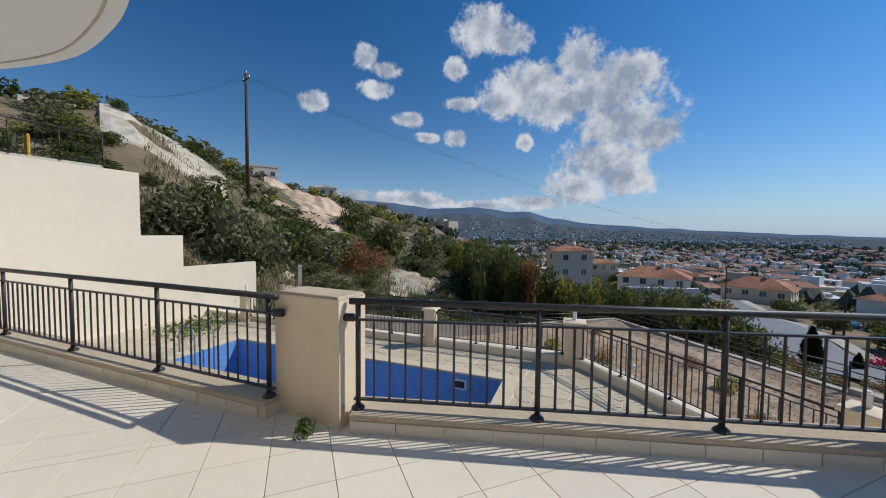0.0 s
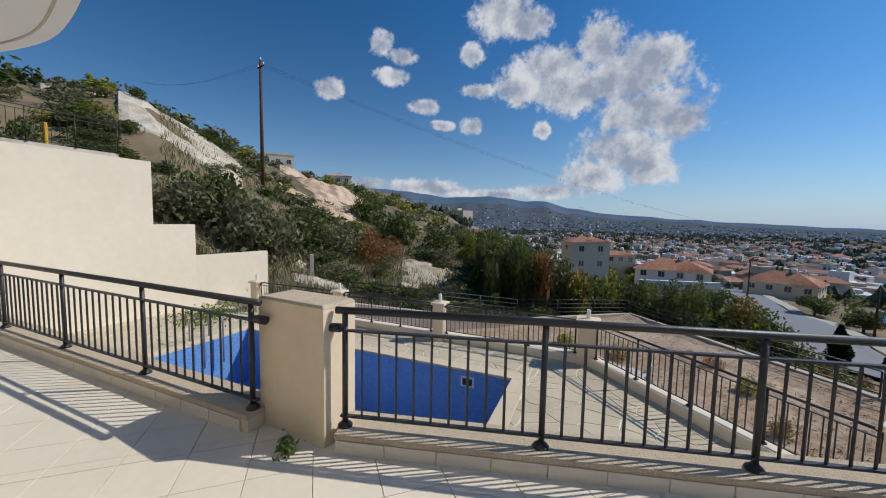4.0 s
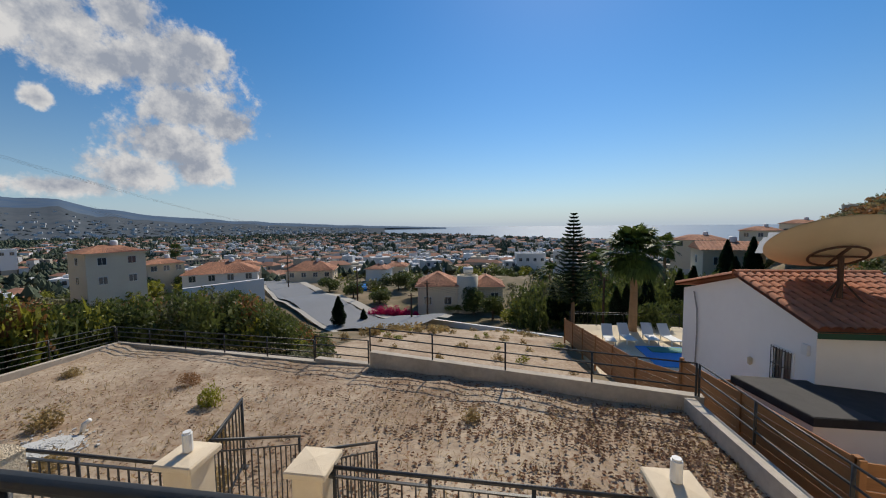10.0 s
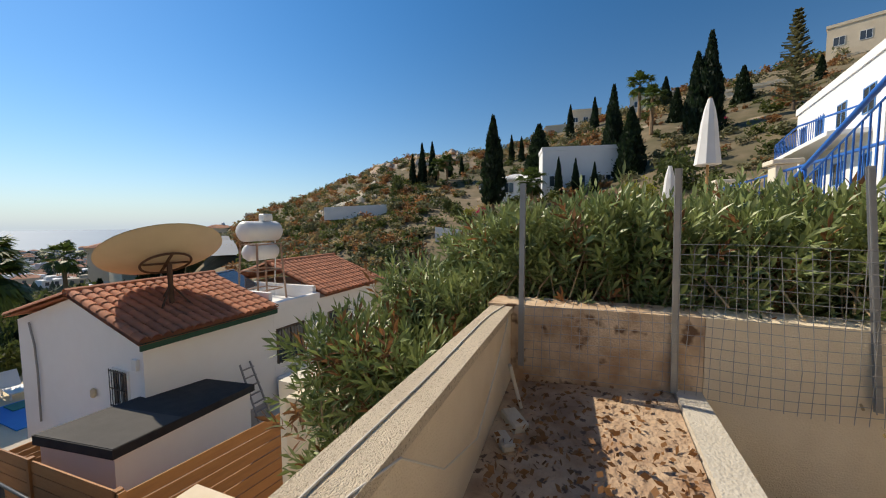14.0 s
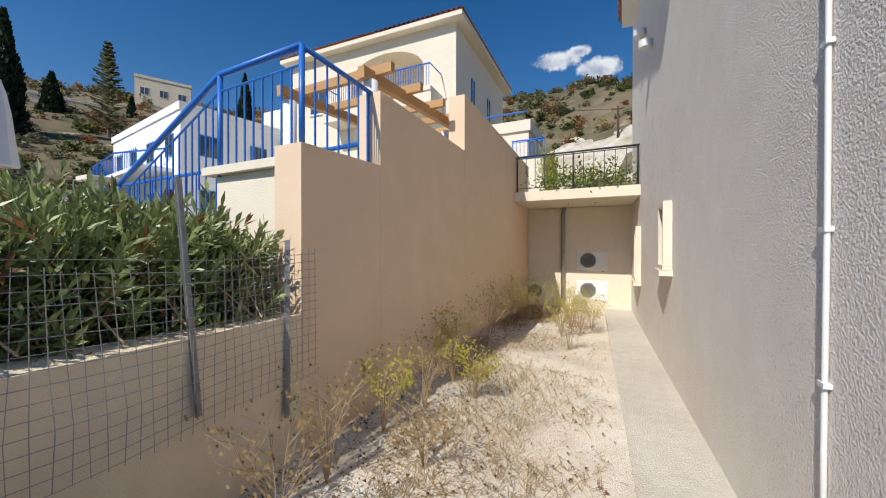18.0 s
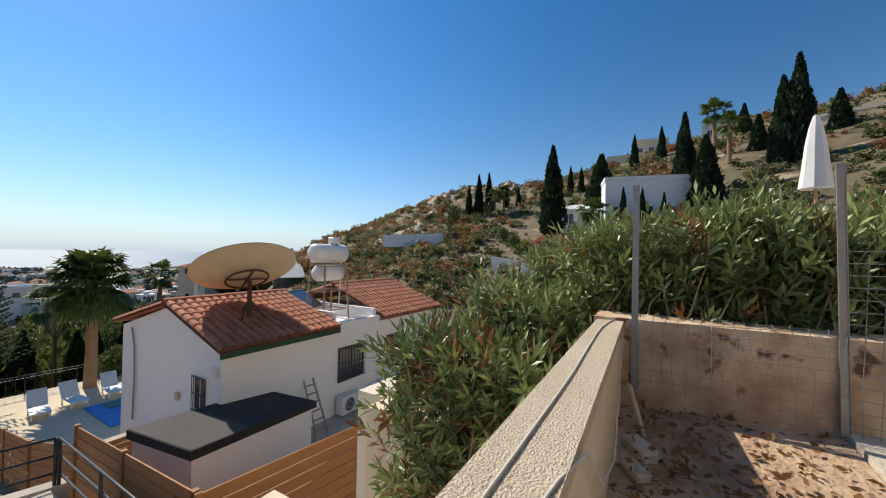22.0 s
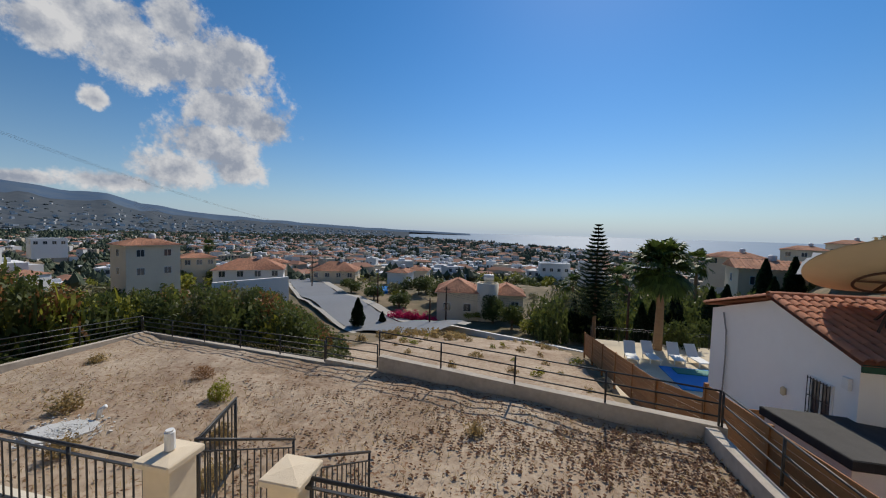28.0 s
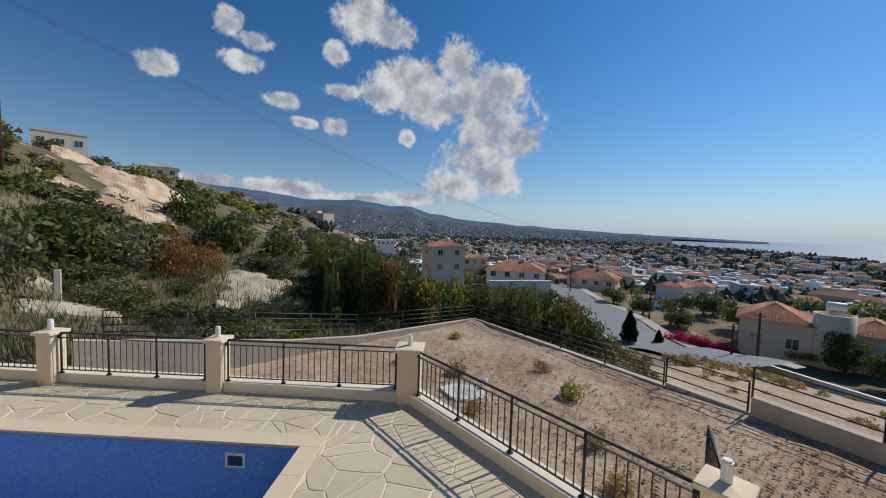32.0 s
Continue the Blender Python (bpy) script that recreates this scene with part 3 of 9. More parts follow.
def palm_crown(fronds, ln, seed, fan=True):
    g = np.random.default_rng(seed)
    m = Mesh()
    for k in range(fronds):
        a, e = k * 2.39996 + g.uniform(-0.2, 0.2), g.uniform(-1.05, 1.35)
        out = Vector((math.cos(a) * math.cos(e), math.sin(a) * math.cos(e), math.sin(e)))
        side = out.cross(Vector((0, 0, 1))).normalized() if abs(out.z) < 0.98 else Vector((1, 0, 0))
        nor = side.cross(out)
        stem = ln * g.uniform(0.28, 0.58)
        tip = out * stem
        m.bar((0, 0, 0), tip, 0.035, 0.02)
        for j in range(15):
            f = (j - 7) / 7.0
            d = (out * math.cos(f * 1.25) + side * math.sin(f * 1.25)).normalized()
            w = (side * math.cos(f * 1.25) - out * math.sin(f * 1.25)) * ln * 0.035
            l1 = ln * 0.5 * (1 - 0.25 * abs(f)) * g.uniform(0.85, 1.1)
            p1 = tip + d * l1 * 0.6 + nor * 0.03
            p2 = tip + d * l1 - Vector((0, 0, l1 * g.uniform(0.12, 0.45)))
            m.add([tip, p1 - w, p2, p1 + w], [(0, 1, 2, 3)])
    return m


def tree(name, label, x, y, z, h, crown_r, key="dark", trunk_r=0.16, crown_h=None, lift=0.16):
    """A broadleaf: tapered trunk, limbs and three clumps of small leaves."""
    t = thing(name, label, "tree", "", pose(x, y, z))
    part("trunk", Mesh().tube([(0, 0, -0.3), (0.05, 0, h * 0.3), (0.0, 0.08, h * 0.62)], trunk_r, 8, trunk_r * 0.45), BARK, t)
    ch = crown_h or h * (1 - lift)
    for k in range(3):
        a = 2.1 * k + x
        o = Vector((math.cos(a) * crown_r * 0.42, math.sin(a) * crown_r * 0.42, h * lift + ch * (0.02 + 0.16 * k)))
        part("limb", Mesh().tube([(0, 0, h * 0.22), tuple(o + Vector((0, 0, ch * 0.25)))], trunk_r * 0.5, 6, trunk_r * 0.2), BARK, t)
        ob = new("crown", BUSHES[key])
        ob.parent = t
        ob.matrix_local = Matrix.LocRotScale(o, Euler((0, 0, a)), (crown_r * 0.8, crown_r * 0.8, ch * 0.62))
    return t


def window(parent, m, w, h, frame=None, bars=0, shutter=False, frame_mat=None, sill=True, depth=0.06):
    """A window set in a wall whose outside is the local -y plane: frame, pane, sill and, where bars is given, an iron grille."""
    frame_mat = frame_mat or PLASTIC
    t = 0.05
    b = Mesh()
    for x0, z0, x1, z1 in ((-w / 2, 0, w / 2, t), (-w / 2, h - t, w / 2, h), (-w / 2, t, -w / 2 + t, h - t), (w / 2 - t, t, w / 2, h - t), (-t / 2, t, t / 2, h - t)):
        b.box(x0, -0.02, z0, x1, 0.05, z1)
    win = part("window", b, frame_mat, parent, at=m)
    part("pane", Mesh().box(-w / 2 + t / 2, 0.0, t / 2, w / 2 - t / 2, 0.012, h - t / 2), GLASS, win)
    if sill:
        part("sill", Mesh().box(-w / 2 - 0.06, -0.07, -0.06, w / 2 + 0.06, 0.02, -0.003), WHITE_WALL, win)
    if bars:
        g = Mesh()
        for k in range(bars + 1):
            g.bar((-w / 2 + w * k / bars, -0.07, 0.0), (-w / 2 + w * k / bars, -0.07, h), 0.014)
        for z in (0.04, h * 0.5, h - 0.04):
            g.bar((-w / 2, -0.07, z), (w / 2, -0.07, z), 0.03, 0.012)
        part("grille", g, IRON, win)
    return win


def tiled_slope(a, b, c, d, pitch=0.24, course=0.34, radius=0.075, segs=4):
    """Barrel tiles over the quad a-b (eaves) to d-c (ridge); each tile is a tapered half-round. Returns a Mesh whose islands are tiles."""
    a, b, c, d = (Vector(p) for p in (a, b, c, d))
    m = Mesh()
    nx = max(1, round((b - a).length / pitch))
    ny = max(1, round(((d - a).length + (c - b).length) / 2 / course))
    nor = (b - a).cross(d - a).normalized()
    for i in range(nx):
        s0, s1 = i / nx, (i + 1) / nx
        for j in range(ny):
            t0, t1 = j / ny, min(1.0, (j + 1.12) / ny)
            def P(s, t):
                return (a + (b - a) * s) * (1 - t) + (d + (c - d) * s) * t
            p0, p1 = P((s0 + s1) / 2, t0), P((s0 + s1) / 2, t1)
            side = (P(s1, t0) - P(s0, t0))
            if side.length < pitch * 0.25:
                continue
            side.normalize()
            w = pitch * 0.5
            vs = []
            for p, rr, lift in ((p0, 1.0, 0.012), (p1, 0.9, 0.0)):
                for k in range(segs + 1):
                    an = math.pi * k / segs
                    vs.append(p - side * math.cos(an) * w * rr + nor * (math.sin(an) * radius * rr + lift))
            n1 = segs + 1
            m.add(vs, [(k, k + 1, n1 + k + 1, n1 + k) for k in range(segs)])
    return m


def ac_unit(m, label, group="air conditioner units"):
    t = thing("air_conditioner", label, "air conditioner", group, m)
    part("body", Mesh().box(-0.42, 0, 0.03, 0.42, 0.30, 0.60, bevel=0.015), PLASTIC, t)
    ring = Mesh()
    pts = [(-0.10 + 0.23 * math.cos(k * math.pi / 10), -0.012, 0.32 + 0.23 * math.sin(k * math.pi / 10)) for k in range(21)]
    ring.tube(pts, 0.012, 6, cap=False)
    for rr in (0.06, 0.11, 0.16, 0.2):
        ring.tube([(-0.10 + rr * math.cos(k * math.pi / 8), -0.008, 0.32 + rr * math.sin(k * math.pi / 8)) for k in range(17)], 0.005, 4, cap=False)
    part("fan_guard", ring, PLASTIC, t)
    part("fan_recess", Mesh().add([(-0.10 + 0.215 * math.cos(k * math.pi / 12), -0.003, 0.32 + 0.215 * math.sin(k * math.pi / 12)) for k in range(24)], [tuple(range(23, -1, -1))]), DARK, t)
    part("side_panel", Mesh().box(0.2, -0.006, 0.1, 0.38, -0.001, 0.54), PLASTIC, t)
    for x in (-0.3, 0.3):
        part("foot", Mesh().box(x - 0.03, 0.02, 0, x + 0.03, 0.28, 0.028), STEEL, t)
    return t


def house(name, label, m, w, d, h, roof="hip", wall=None, storeys=1, group="", tank=True, over=0.35, rise=1.1, windows=3, fine=False, rail=False, roof_mat=None, trim=None):
    """A small house, its front towards local -y: walls, roof, windows, and a water tank where it has one."""
    wall = wall or CREAM_PALE
    t = thing(name, label, "house", group, m)
    part("wall", Mesh().box(-w / 2, 0, -4.0, w / 2, d, h), wall, t)
    if roof == "flat":
        ob = part("parapet", Mesh().box(-w / 2 - 0.08, -0.08, h + 0.003, w / 2 + 0.08, 0.12, h + 0.4).box(-w / 2 - 0.08, d - 0.12, h + 0.003, w / 2 + 0.08, d + 0.08, h + 0.4)
                  .box(-w / 2 - 0.08, 0.123, h + 0.003, -w / 2 + 0.12, d - 0.123, h + 0.4).box(w / 2 - 0.12, 0.123, h + 0.003, w / 2 + 0.08, d - 0.123, h + 0.4), wall, t)
    else:
        x0, x1, y0, y1 = -w / 2 - over, w / 2 + over, -over, d + over
        inset = min(w, d) * 0.5 if roof == "hip" else 0.0
        along = w >= d
        if along:
            r0, r1 = (x0 + inset + (0 if roof == "hip" else 0), (y0 + y1) / 2, h + rise), (x1 - inset, (y0 + y1) / 2, h + rise)
        else:
            r0, r1 = ((x0 + x1) / 2, y0 + inset, h + rise), ((x0 + x1) / 2, y1 - inset, h + rise)
        z = h + 0.02
        A, B, C, D = (x0, y0, z), (x1, y0, z), (x1, y1, z), (x0, y1, z)
        body = Mesh()
        if along:
            quads = [(A, B, r1, r0), (C, D, r0, r1), (B, C, r1, r1), (D, A, r0, r0)]
        else:
            quads = [(A, B, r0, r0), (B, C, r1, r0), (C, D, r1, r1), (D, A, r0, r1)]
        for q in quads:
            pts = [q[0], q[1], q[2]] + ([q[3]] if q[3] != q[2] else [])
            body.add(pts, [tuple(range(len(pts)))])
        body.add([A, B, C, D], [(3, 2, 1, 0)])
        ro = part("roof", body, roof_mat or ROOF_FAR, t)
        tiles = Mesh()
        for q in quads:
            tm = tiled_slope(*q, pitch=0.30 if fine else 0.5, course=0.4 if fine else 0.8, radius=0.07 if fine else 0.09, segs=3)
            tiles.add(tm.v, tm.f)
        if tiles.f:
            tagged(part("roof_tiles", tiles, roof_mat or ROOF_FAR, ro), "", "", "", "stuff")
        part("fascia", Mesh().box(x0, y0, h - 0.1, x1, y1, h + 0.015), wall, t)
    for s in range(storeys):
        zz = 0.9 + s * 2.9
        for k in range(windows):
            x = -w / 2 + w * (k + 0.5) / windows
            window(t, pose(x, -0.02, zz), 1.1, 1.15, sill=False, frame_mat=trim)
        for k in range(max(1, windows - 1)):
            y = d * (k + 0.5) / max(1, windows - 1)
            window(t, pose(-w / 2 - 0.02, y, zz, 0, 0, -90), 1.0, 1.15, sill=False, frame_mat=trim)
            window(t, pose(w / 2 + 0.02, y, zz, 0, 0, 90), 1.0, 1.15, sill=False, frame_mat=trim)
    if tank:
        zt = h + (rise if roof != "flat" else 0.3) - (0.3 if roof != "flat" else 0)
        tk = part("water_tank", Mesh().lathe([(0.02, 0), (0.45, 0.02), (0.5, 0.1), (0.5, 0.85), (0.4, 1.0), (0.05, 1.05)], 14, (w * 0.12, d * 0.5, zt)), PLASTIC, t, smooth=True)
    return t

# ---- plan ----
DECK_Z, YARD_Z, PLAIN_Z = -1.72, 0.08, -30.0
U, V = Vector((0.673, 0.740)), Vector((-0.740, 0.673))   # along the pool and away from the house
POOL_CORNER = Vector((-6.39, -1.05))
DECK_CORNER = Vector((-6.68, 1.08))
C_DIR = Vector((-0.688, -0.726))
RAIL_C = (Vector((-2.855, -5.21)), Vector((-6.90, -9.52)))
RAIL_B = (Vector((-2.484, -4.667)), Vector((-0.78, -1.432)))
RAIL_A = (Vector((-0.25, -1.12)), Vector((3.42, -1.12)))
RAIL_TOP, PILLAR_TOP = 0.905, 0.94


def smooth(a, b, v):
    t = min(1.0, max(0.0, (v - a) / (b - a)))
    return t * t * (3 - 2 * t)


def lerp_table(table, v):
    for (a, p), (b, q) in zip(table, table[1:]):
        if v <= b:
            return p + (q - p) * max(0.0, (v - a) / (b - a))
    return table[-1][1]


# skyline of the near hills: bearing (degrees left of +y) and elevation of the crest
CREST = [(-180, 18.6), (-174, 20.5), (-163, 19.6), (-130, 15.5), (-99, 14.0), (-77, 9.6), (-64, 8.8), (-58, 7.4), (-50, 4.2), (-42, 1.6), (-36, -1.2), (-30, -5), (56, -6), (66, -1.5), (72, 0.8), (81, 3.6), (90, 4.4), (97, 5.4), (109, 9.6),
         (117, 12.6), (124, 12.0), (150, 14), (180, 15)]
CREST_AT = [(-180, 60), (-120, 110), (-60, 170), (-36, 220), (56, 220), (75, 130), (97, 70), (117, 48), (150, 50), (180, 60)]


def field_z(x, y):
    return -2.63 - 0.62 * smooth(5, -15, x) - 0.025 * (x - 5.7 if x > 5.7 else 0)


def ground_z(x, y):
    r = math.hypot(x, y)
    b = math.degrees(math.atan2(-x, y))
    z = lerp_table([(0, -3.7), (9, -4.0), (20, -6.1), (34, -9.4), (43, -11.2), (60, -11.2), (85, -11.7), (180, -22), (320, PLAIN_Z), (9000, PLAIN_Z)], r)
    e, d = lerp_table(CREST, b), lerp_table(CREST_AT, b)
    if e > -5:
        peak = 1.5 + d * math.tan(radians(e))
        up = smooth(12, d, r) ** 0.75
        hill = -3.7 + (peak + 3.7) * up - (peak * 0.35) * smooth(d, d * 2.5, r)
        w = smooth(-5, 1.0, e) * (1 - smooth(d * 2.2, d * 5, r))
        z = z * (1 - w) + hill * w
    if r > 16:
        k = min(1.0, (r - 16) / 25) * (1 - smooth(200, 500, r))
        z += k * (1.1 * noise.noise((x * 0.06, y * 0.06, 0)) + 0.5 * noise.noise((x * 0.19, y * 0.19, 3)))
    return z


def lot_z(x, y):
    """Lowers the ground under the lot and its neighbours, which have surfaces of their own."""
    z = ground_z(x, y)
    if -15.5 < x < 6.5 and -16 < y < 11.5:
        z = min(z, -4.0)
    if 5.5 <= x < 20 and -6 < y < 16:
        z = min(z, -4.2)
    if 5.0 < x < 17 and 16 <= y < 29:
        z = min(z, -6.6)
    if 5.0 < x < 11 and -16 < y < 1.0:
        z = min(z, -1.5)
    return z


SHORE = [(-60, 900), (-40, 700), (-22, 640), (-12, 700), (0, 860), (8, 1050), (16, 1220), (26, 1300), (90, 1300)]


def shore_at(b):
    """Distance of the shore line at a bearing."""
    return lerp_table(SHORE, b) if -60 < b < 90 else 1300


# ground: one sheet out to the shore
rings = [0, 2, 4, 6, 8, 10, 12, 14, 16, 18, 20, 22, 24, 26, 28, 31, 34, 37, 40, 44, 48, 53, 58, 64, 70, 77, 85, 94, 105, 118, 135, 155, 180, 215, 260, 330, 450, 700, 1000, 1300]
SPOKES = 300
verts, faces = [], []
for r in rings:
    for k in range(SPOKES):
        a = 2 * math.pi * k / SPOKES
        bearing = (math.degrees(a) + 180) % 360 - 180
        shore = r if r < 460 else 450 + (r - 450) * (shore_at(bearing) * (1 + 0.035 * math.sin(a * 19) + 0.02 * math.sin(a * 47 + 1)) - 450) / 850
        x, y = -shore * math.sin(a), shore * math.cos(a)
        verts.append((x, y, lot_z(x, y)))
for i in range(len(rings) - 1):
    for k in range(SPOKES):
        faces.append((i * SPOKES + k, i * SPOKES + (k + 1) % SPOKES, (i + 1) * SPOKES + (k + 1) % SPOKES, (i + 1) * SPOKES + k))
solid("ground", Mesh().add(verts, faces), HILL, "dry scrub hillside falling to a coastal plain", "ground", "structure", smooth=True)
sea = Mesh().add([(-4900 * math.sin(2 * math.pi * k / 96), 4900 * math.cos(2 * math.pi * k / 96), PLAIN_Z - 0.6) for k in range(96)], [tuple(range(96))])
solid("water", sea, SEA, "blue sea, colour paled for haze, glinting in the sun", "sea", "structure")

# mountains beyond the plain
RIDGE = [(-8, -1.3), (2, -0.75), (8, -0.42), (14, -0.2), (20, -0.05), (30, 0.4), (36, 0.7), (47, 1.5), (52, 2.3), (55, 3.2), (58, 3.3), (63, 3.9), (71, 3.7), (76, 4.4), (81, 4.8), (90, 5.2), (110, 5)]
mv, mf = [], []
steps = [-8 + 0.75 * k for k in range(157)]
for f_, (rr, share) in enumerate(((1250, 0.0), (1900, 0.22), (2700, 0.5), (3500, 0.8), (4300, 1.0))):
    for b in steps:
        e = lerp_table(RIDGE, b)
        top = 1.5 + 4300 * math.tan(radians(e)) + 14 * noise.noise((b * 0.35, 2.0, 0)) * (e > 0)
        z = PLAIN_Z + (top - PLAIN_Z) * share + (18 * share * (1 - share) * 4) * noise.noise((b * 0.6, rr * 0.002, 1)) * min(1, max(0, e))
        mv.append((-rr * math.sin(radians(b)), rr * math.cos(radians(b)), z))
nb = len(steps)
for i in range(4):
    for k in range(nb - 1):
        mf.append((i * nb + k + 1, i * nb + k, (i + 1) * nb + k, (i + 1) * nb + k + 1))
# distance haze is painted into the ridge's blue-grey base colour
MOUNTAIN = material("mountain_haze_tint", (0.075, 0.125, 0.205), 1.0, second=(0.13, 0.165, 0.20), scale=0.02, blotch_scale=0.004, blotch=0.9, spec=0.0)
# foothills: greyed and blued base colour in place of haze
FOOTHILL = material("foothill_haze_tint", (0.115, 0.13, 0.145), 1.0, second=(0.075, 0.095, 0.115), scale=0.03, blotch_scale=0.008, blotch=1.0, spec=0.0)
solid("backdrop_mountains", Mesh().add(mv[2 * nb:], [tuple(v - 2 * nb for v in f) for f in mf[2 * (nb - 1):]]), MOUNTAIN, "long mountain ridge with distance haze painted blue-grey", "mountain", "structure", smooth=True)
solid("backdrop_foothills", Mesh().add(mv[:3 * nb], [f for f in mf[:2 * (nb - 1)] if f[0] % nb > 34]), FOOTHILL, "foothills below the ridge, coloured grey-blue for haze", "hill", "structure", smooth=True)
hill_town, hill_trees, hg2 = Mesh(), Mesh(), np.random.default_rng(5)
for k in range(1500):
    b, f = hg2.uniform(20, 82), hg2.random() ** 2.2 * 0.8
    col, fr_ = int((b + 8) / 0.75), ((b + 8) / 0.75) % 1
    row, g = (0, f * 2) if f < 0.5 else (1, f * 2 - 1)
    p = [Vector(mv[(row + i) * nb + col + j]) for i in (0, 1) for j in (0, 1)]
    q = p[0].lerp(p[1], fr_).lerp(p[2].lerp(p[3], fr_), g)
    if k % 2:
        w, h = hg2.uniform(2.5, 6.5), hg2.uniform(3, 6)
        hill_town.box(-w, -5, -4, w, 5, h, m=pose(*q, 0, 0, b + hg2.uniform(-30, 30)))
    else:
        w, h = hg2.uniform(3, 9), hg2.uniform(2, 5)
        hill_trees.lathe([(w * 0.5, -3), (w, h * 0.3), (w * 0.6, h * 0.8), (w * 0.1, h)], 6, tuple(q))
# house and tree colours below carry the haze of distance
tagged(solid("hill_town_houses", hill_town, material("hill_town_haze_tint", (0.56, 0.57, 0.58), 0.9, per_piece=0.25, scale=0.05), "houses climbing the foothills, greyed for haze", "town"), kind="stuff")
tagged(solid("hill_trees", hill_trees, material("hill_tree_haze_tint", (0.065, 0.085, 0.09), 0.9, per_piece=0.25, scale=0.05), "dark tree clumps on the foothills, blued for haze", "trees"), kind="stuff")

# terrace: slab, kerbs and pillars
terrace_outline = [(3.45, -0.98), (3.45, -1.0), (4.40, -1.40), (4.40, -2.18), (3.58, -2.25), (3.58, -13.5), (-9.8, -13.5), (-7.2, -9.8), (-2.80, -4.98), (-0.70, -1.05)]
solid("floor", Mesh().prism(terrace_outline[::-1], DECK_Z - 1.2, -0.012), GROUT, "sand-coloured tiled terrace slab", "floor", "structure")


def kerb(name, a, b, inner, outer, high=0.13, low=DECK_Z - 1.2):
    """The kerb that carries a railing; inner and outer: its edges beside the line a-b."""
    d = (b - a).normalized()
    n = Vector((d.y, -d.x))        # towards the house
    q = [a + n * inner, b + n * inner, b - n * outer, a - n * outer]
    if (q[1] - q[0]).cross(q[2] - q[1]) < 0:
        q.reverse()
    k = thing(name, "cream kerb with a rough rendered top under an iron railing", "kerb", "terrace kerbs")
    tagged(k, kind="structure")
    part("body", Mesh().prism([tuple(p) for p in q], low, high - 0.035), CREAM, k)
    grow = 0.012
    q2 = [a + n * (inner + grow), b + n * (inner + grow), b - n * (outer + grow), a - n * (outer + grow)]
    if (q2[1] - q2[0]).cross(q2[2] - q2[1]) < 0:
        q2.reverse()
    part("cap", Mesh().prism([tuple(p) for p in q2], high - 0.034, high), ROUGH_CAP, k, "rough pebbly rendered cap")
    # skirting tiles along the floor
    length, w = (b - a).length, 0.33
    for i in range(int(length / w)):
        p0, p1 = a + d * (i * w + 0.004) + n * (inner + 0.002), a + d * ((i + 1) * w - 0.004) + n * (inner + 0.002)
        part("skirting_tile", Mesh().prism([tuple(v) for v in ((p0, p0 + n * 0.009, p1 + n * 0.009, p1) if (p0 + n * 0.009 - p0).cross(p1 - p0) > 0 else (p1, p1 + n * 0.009, p0 + n * 0.009, p0))], -0.005, 0.085), TILE, k)
    return k


kerb("kerb_pool_side", RAIL_C[1] + C_DIR * 0.1, RAIL_C[0], 0.085, 0.20)
kerb("kerb_corner_side", RAIL_B[0], RAIL_B[1], 0.09, 0.18)
kerb("kerb_front", Vector((-0.36, -1.12)), Vector((3.45, -1.12)), 0.10, 0.16)


def pillar(label, foot, top):
    t = thing("pillar", label, "pillar", "terrace pillars")
    c = sum((Vector(p) for p in foot), Vector((0, 0))) / len(foot)
    part("shaft", Mesh().prism(foot, DECK_Z - 1.1, top - 0.02), CREAM, t)
    cap = [tuple(c + (Vector(p) - c) * 1.012) for p in foot]
    chamfer = [tuple(c + (Vector(p) - c) * 0.93) for p in foot]
    n = len(foot)
    m = Mesh()
    m.add([(x, y, top - 0.02) for x, y in cap] + [(x, y, top) for x, y in chamfer], [tuple(range(n, 2 * n))] + [(k, (k + 1) % n, n + (k + 1) % n, n + k) for k in range(n)])
    part("top", m, ROUGH_CAP, t, "rough pebbly rendered top")
    return t


pillar("bent cream rendered corner pillar between two railings", [(-0.70, -1.46), (-0.565, -1.175), (-0.325, -1.15), (-0.325, -1.02), (-0.67, -1.05), (-0.85, -1.38)], PILLAR_TOP)
pillar("square cream rendered pillar between two iron railings", [(-2.925, -5.205), (-2.462, -4.775), (-2.662, -4.560), (-3.125, -4.990)], PILLAR_TOP)
railing("railing", "black iron terrace railing overlooking the dry field", RAIL_A[0], RAIL_A[1], 0.13, RAIL_TOP, 4, group="terrace railings", stub=(True, False))
railing("railing", "black iron terrace railing above the pool deck", RAIL_B[0], RAIL_B[1], 0.13, RAIL_TOP, [0.03, 1.29, 2.46, 3.62], group="terrace railings")
railing("railing", "black iron terrace railing running to the stairs", RAIL_C[0], RAIL_C[1], 0.13, RAIL_TOP, [0.055, 1.38, 2.78, 4.24, 5.86], group="terrace railings", stub=(True, False))

# ---- the house over the terrace ----
CEIL = 2.75
# balcony slab with its curved edge
edge = [(3.5, -5.3), (-0.6, -5.38), (-1.7, -5.58), (-2.17, -5.745), (-2.517, -5.9), (-3.0, -6.16), (-3.63, -6.63), (-4.08, -7.2), (-4.42, -7.8), (-4.95, -8.75), (-5.3, -9.6), (-5.5, -10.8), (-5.55, -12.4)]


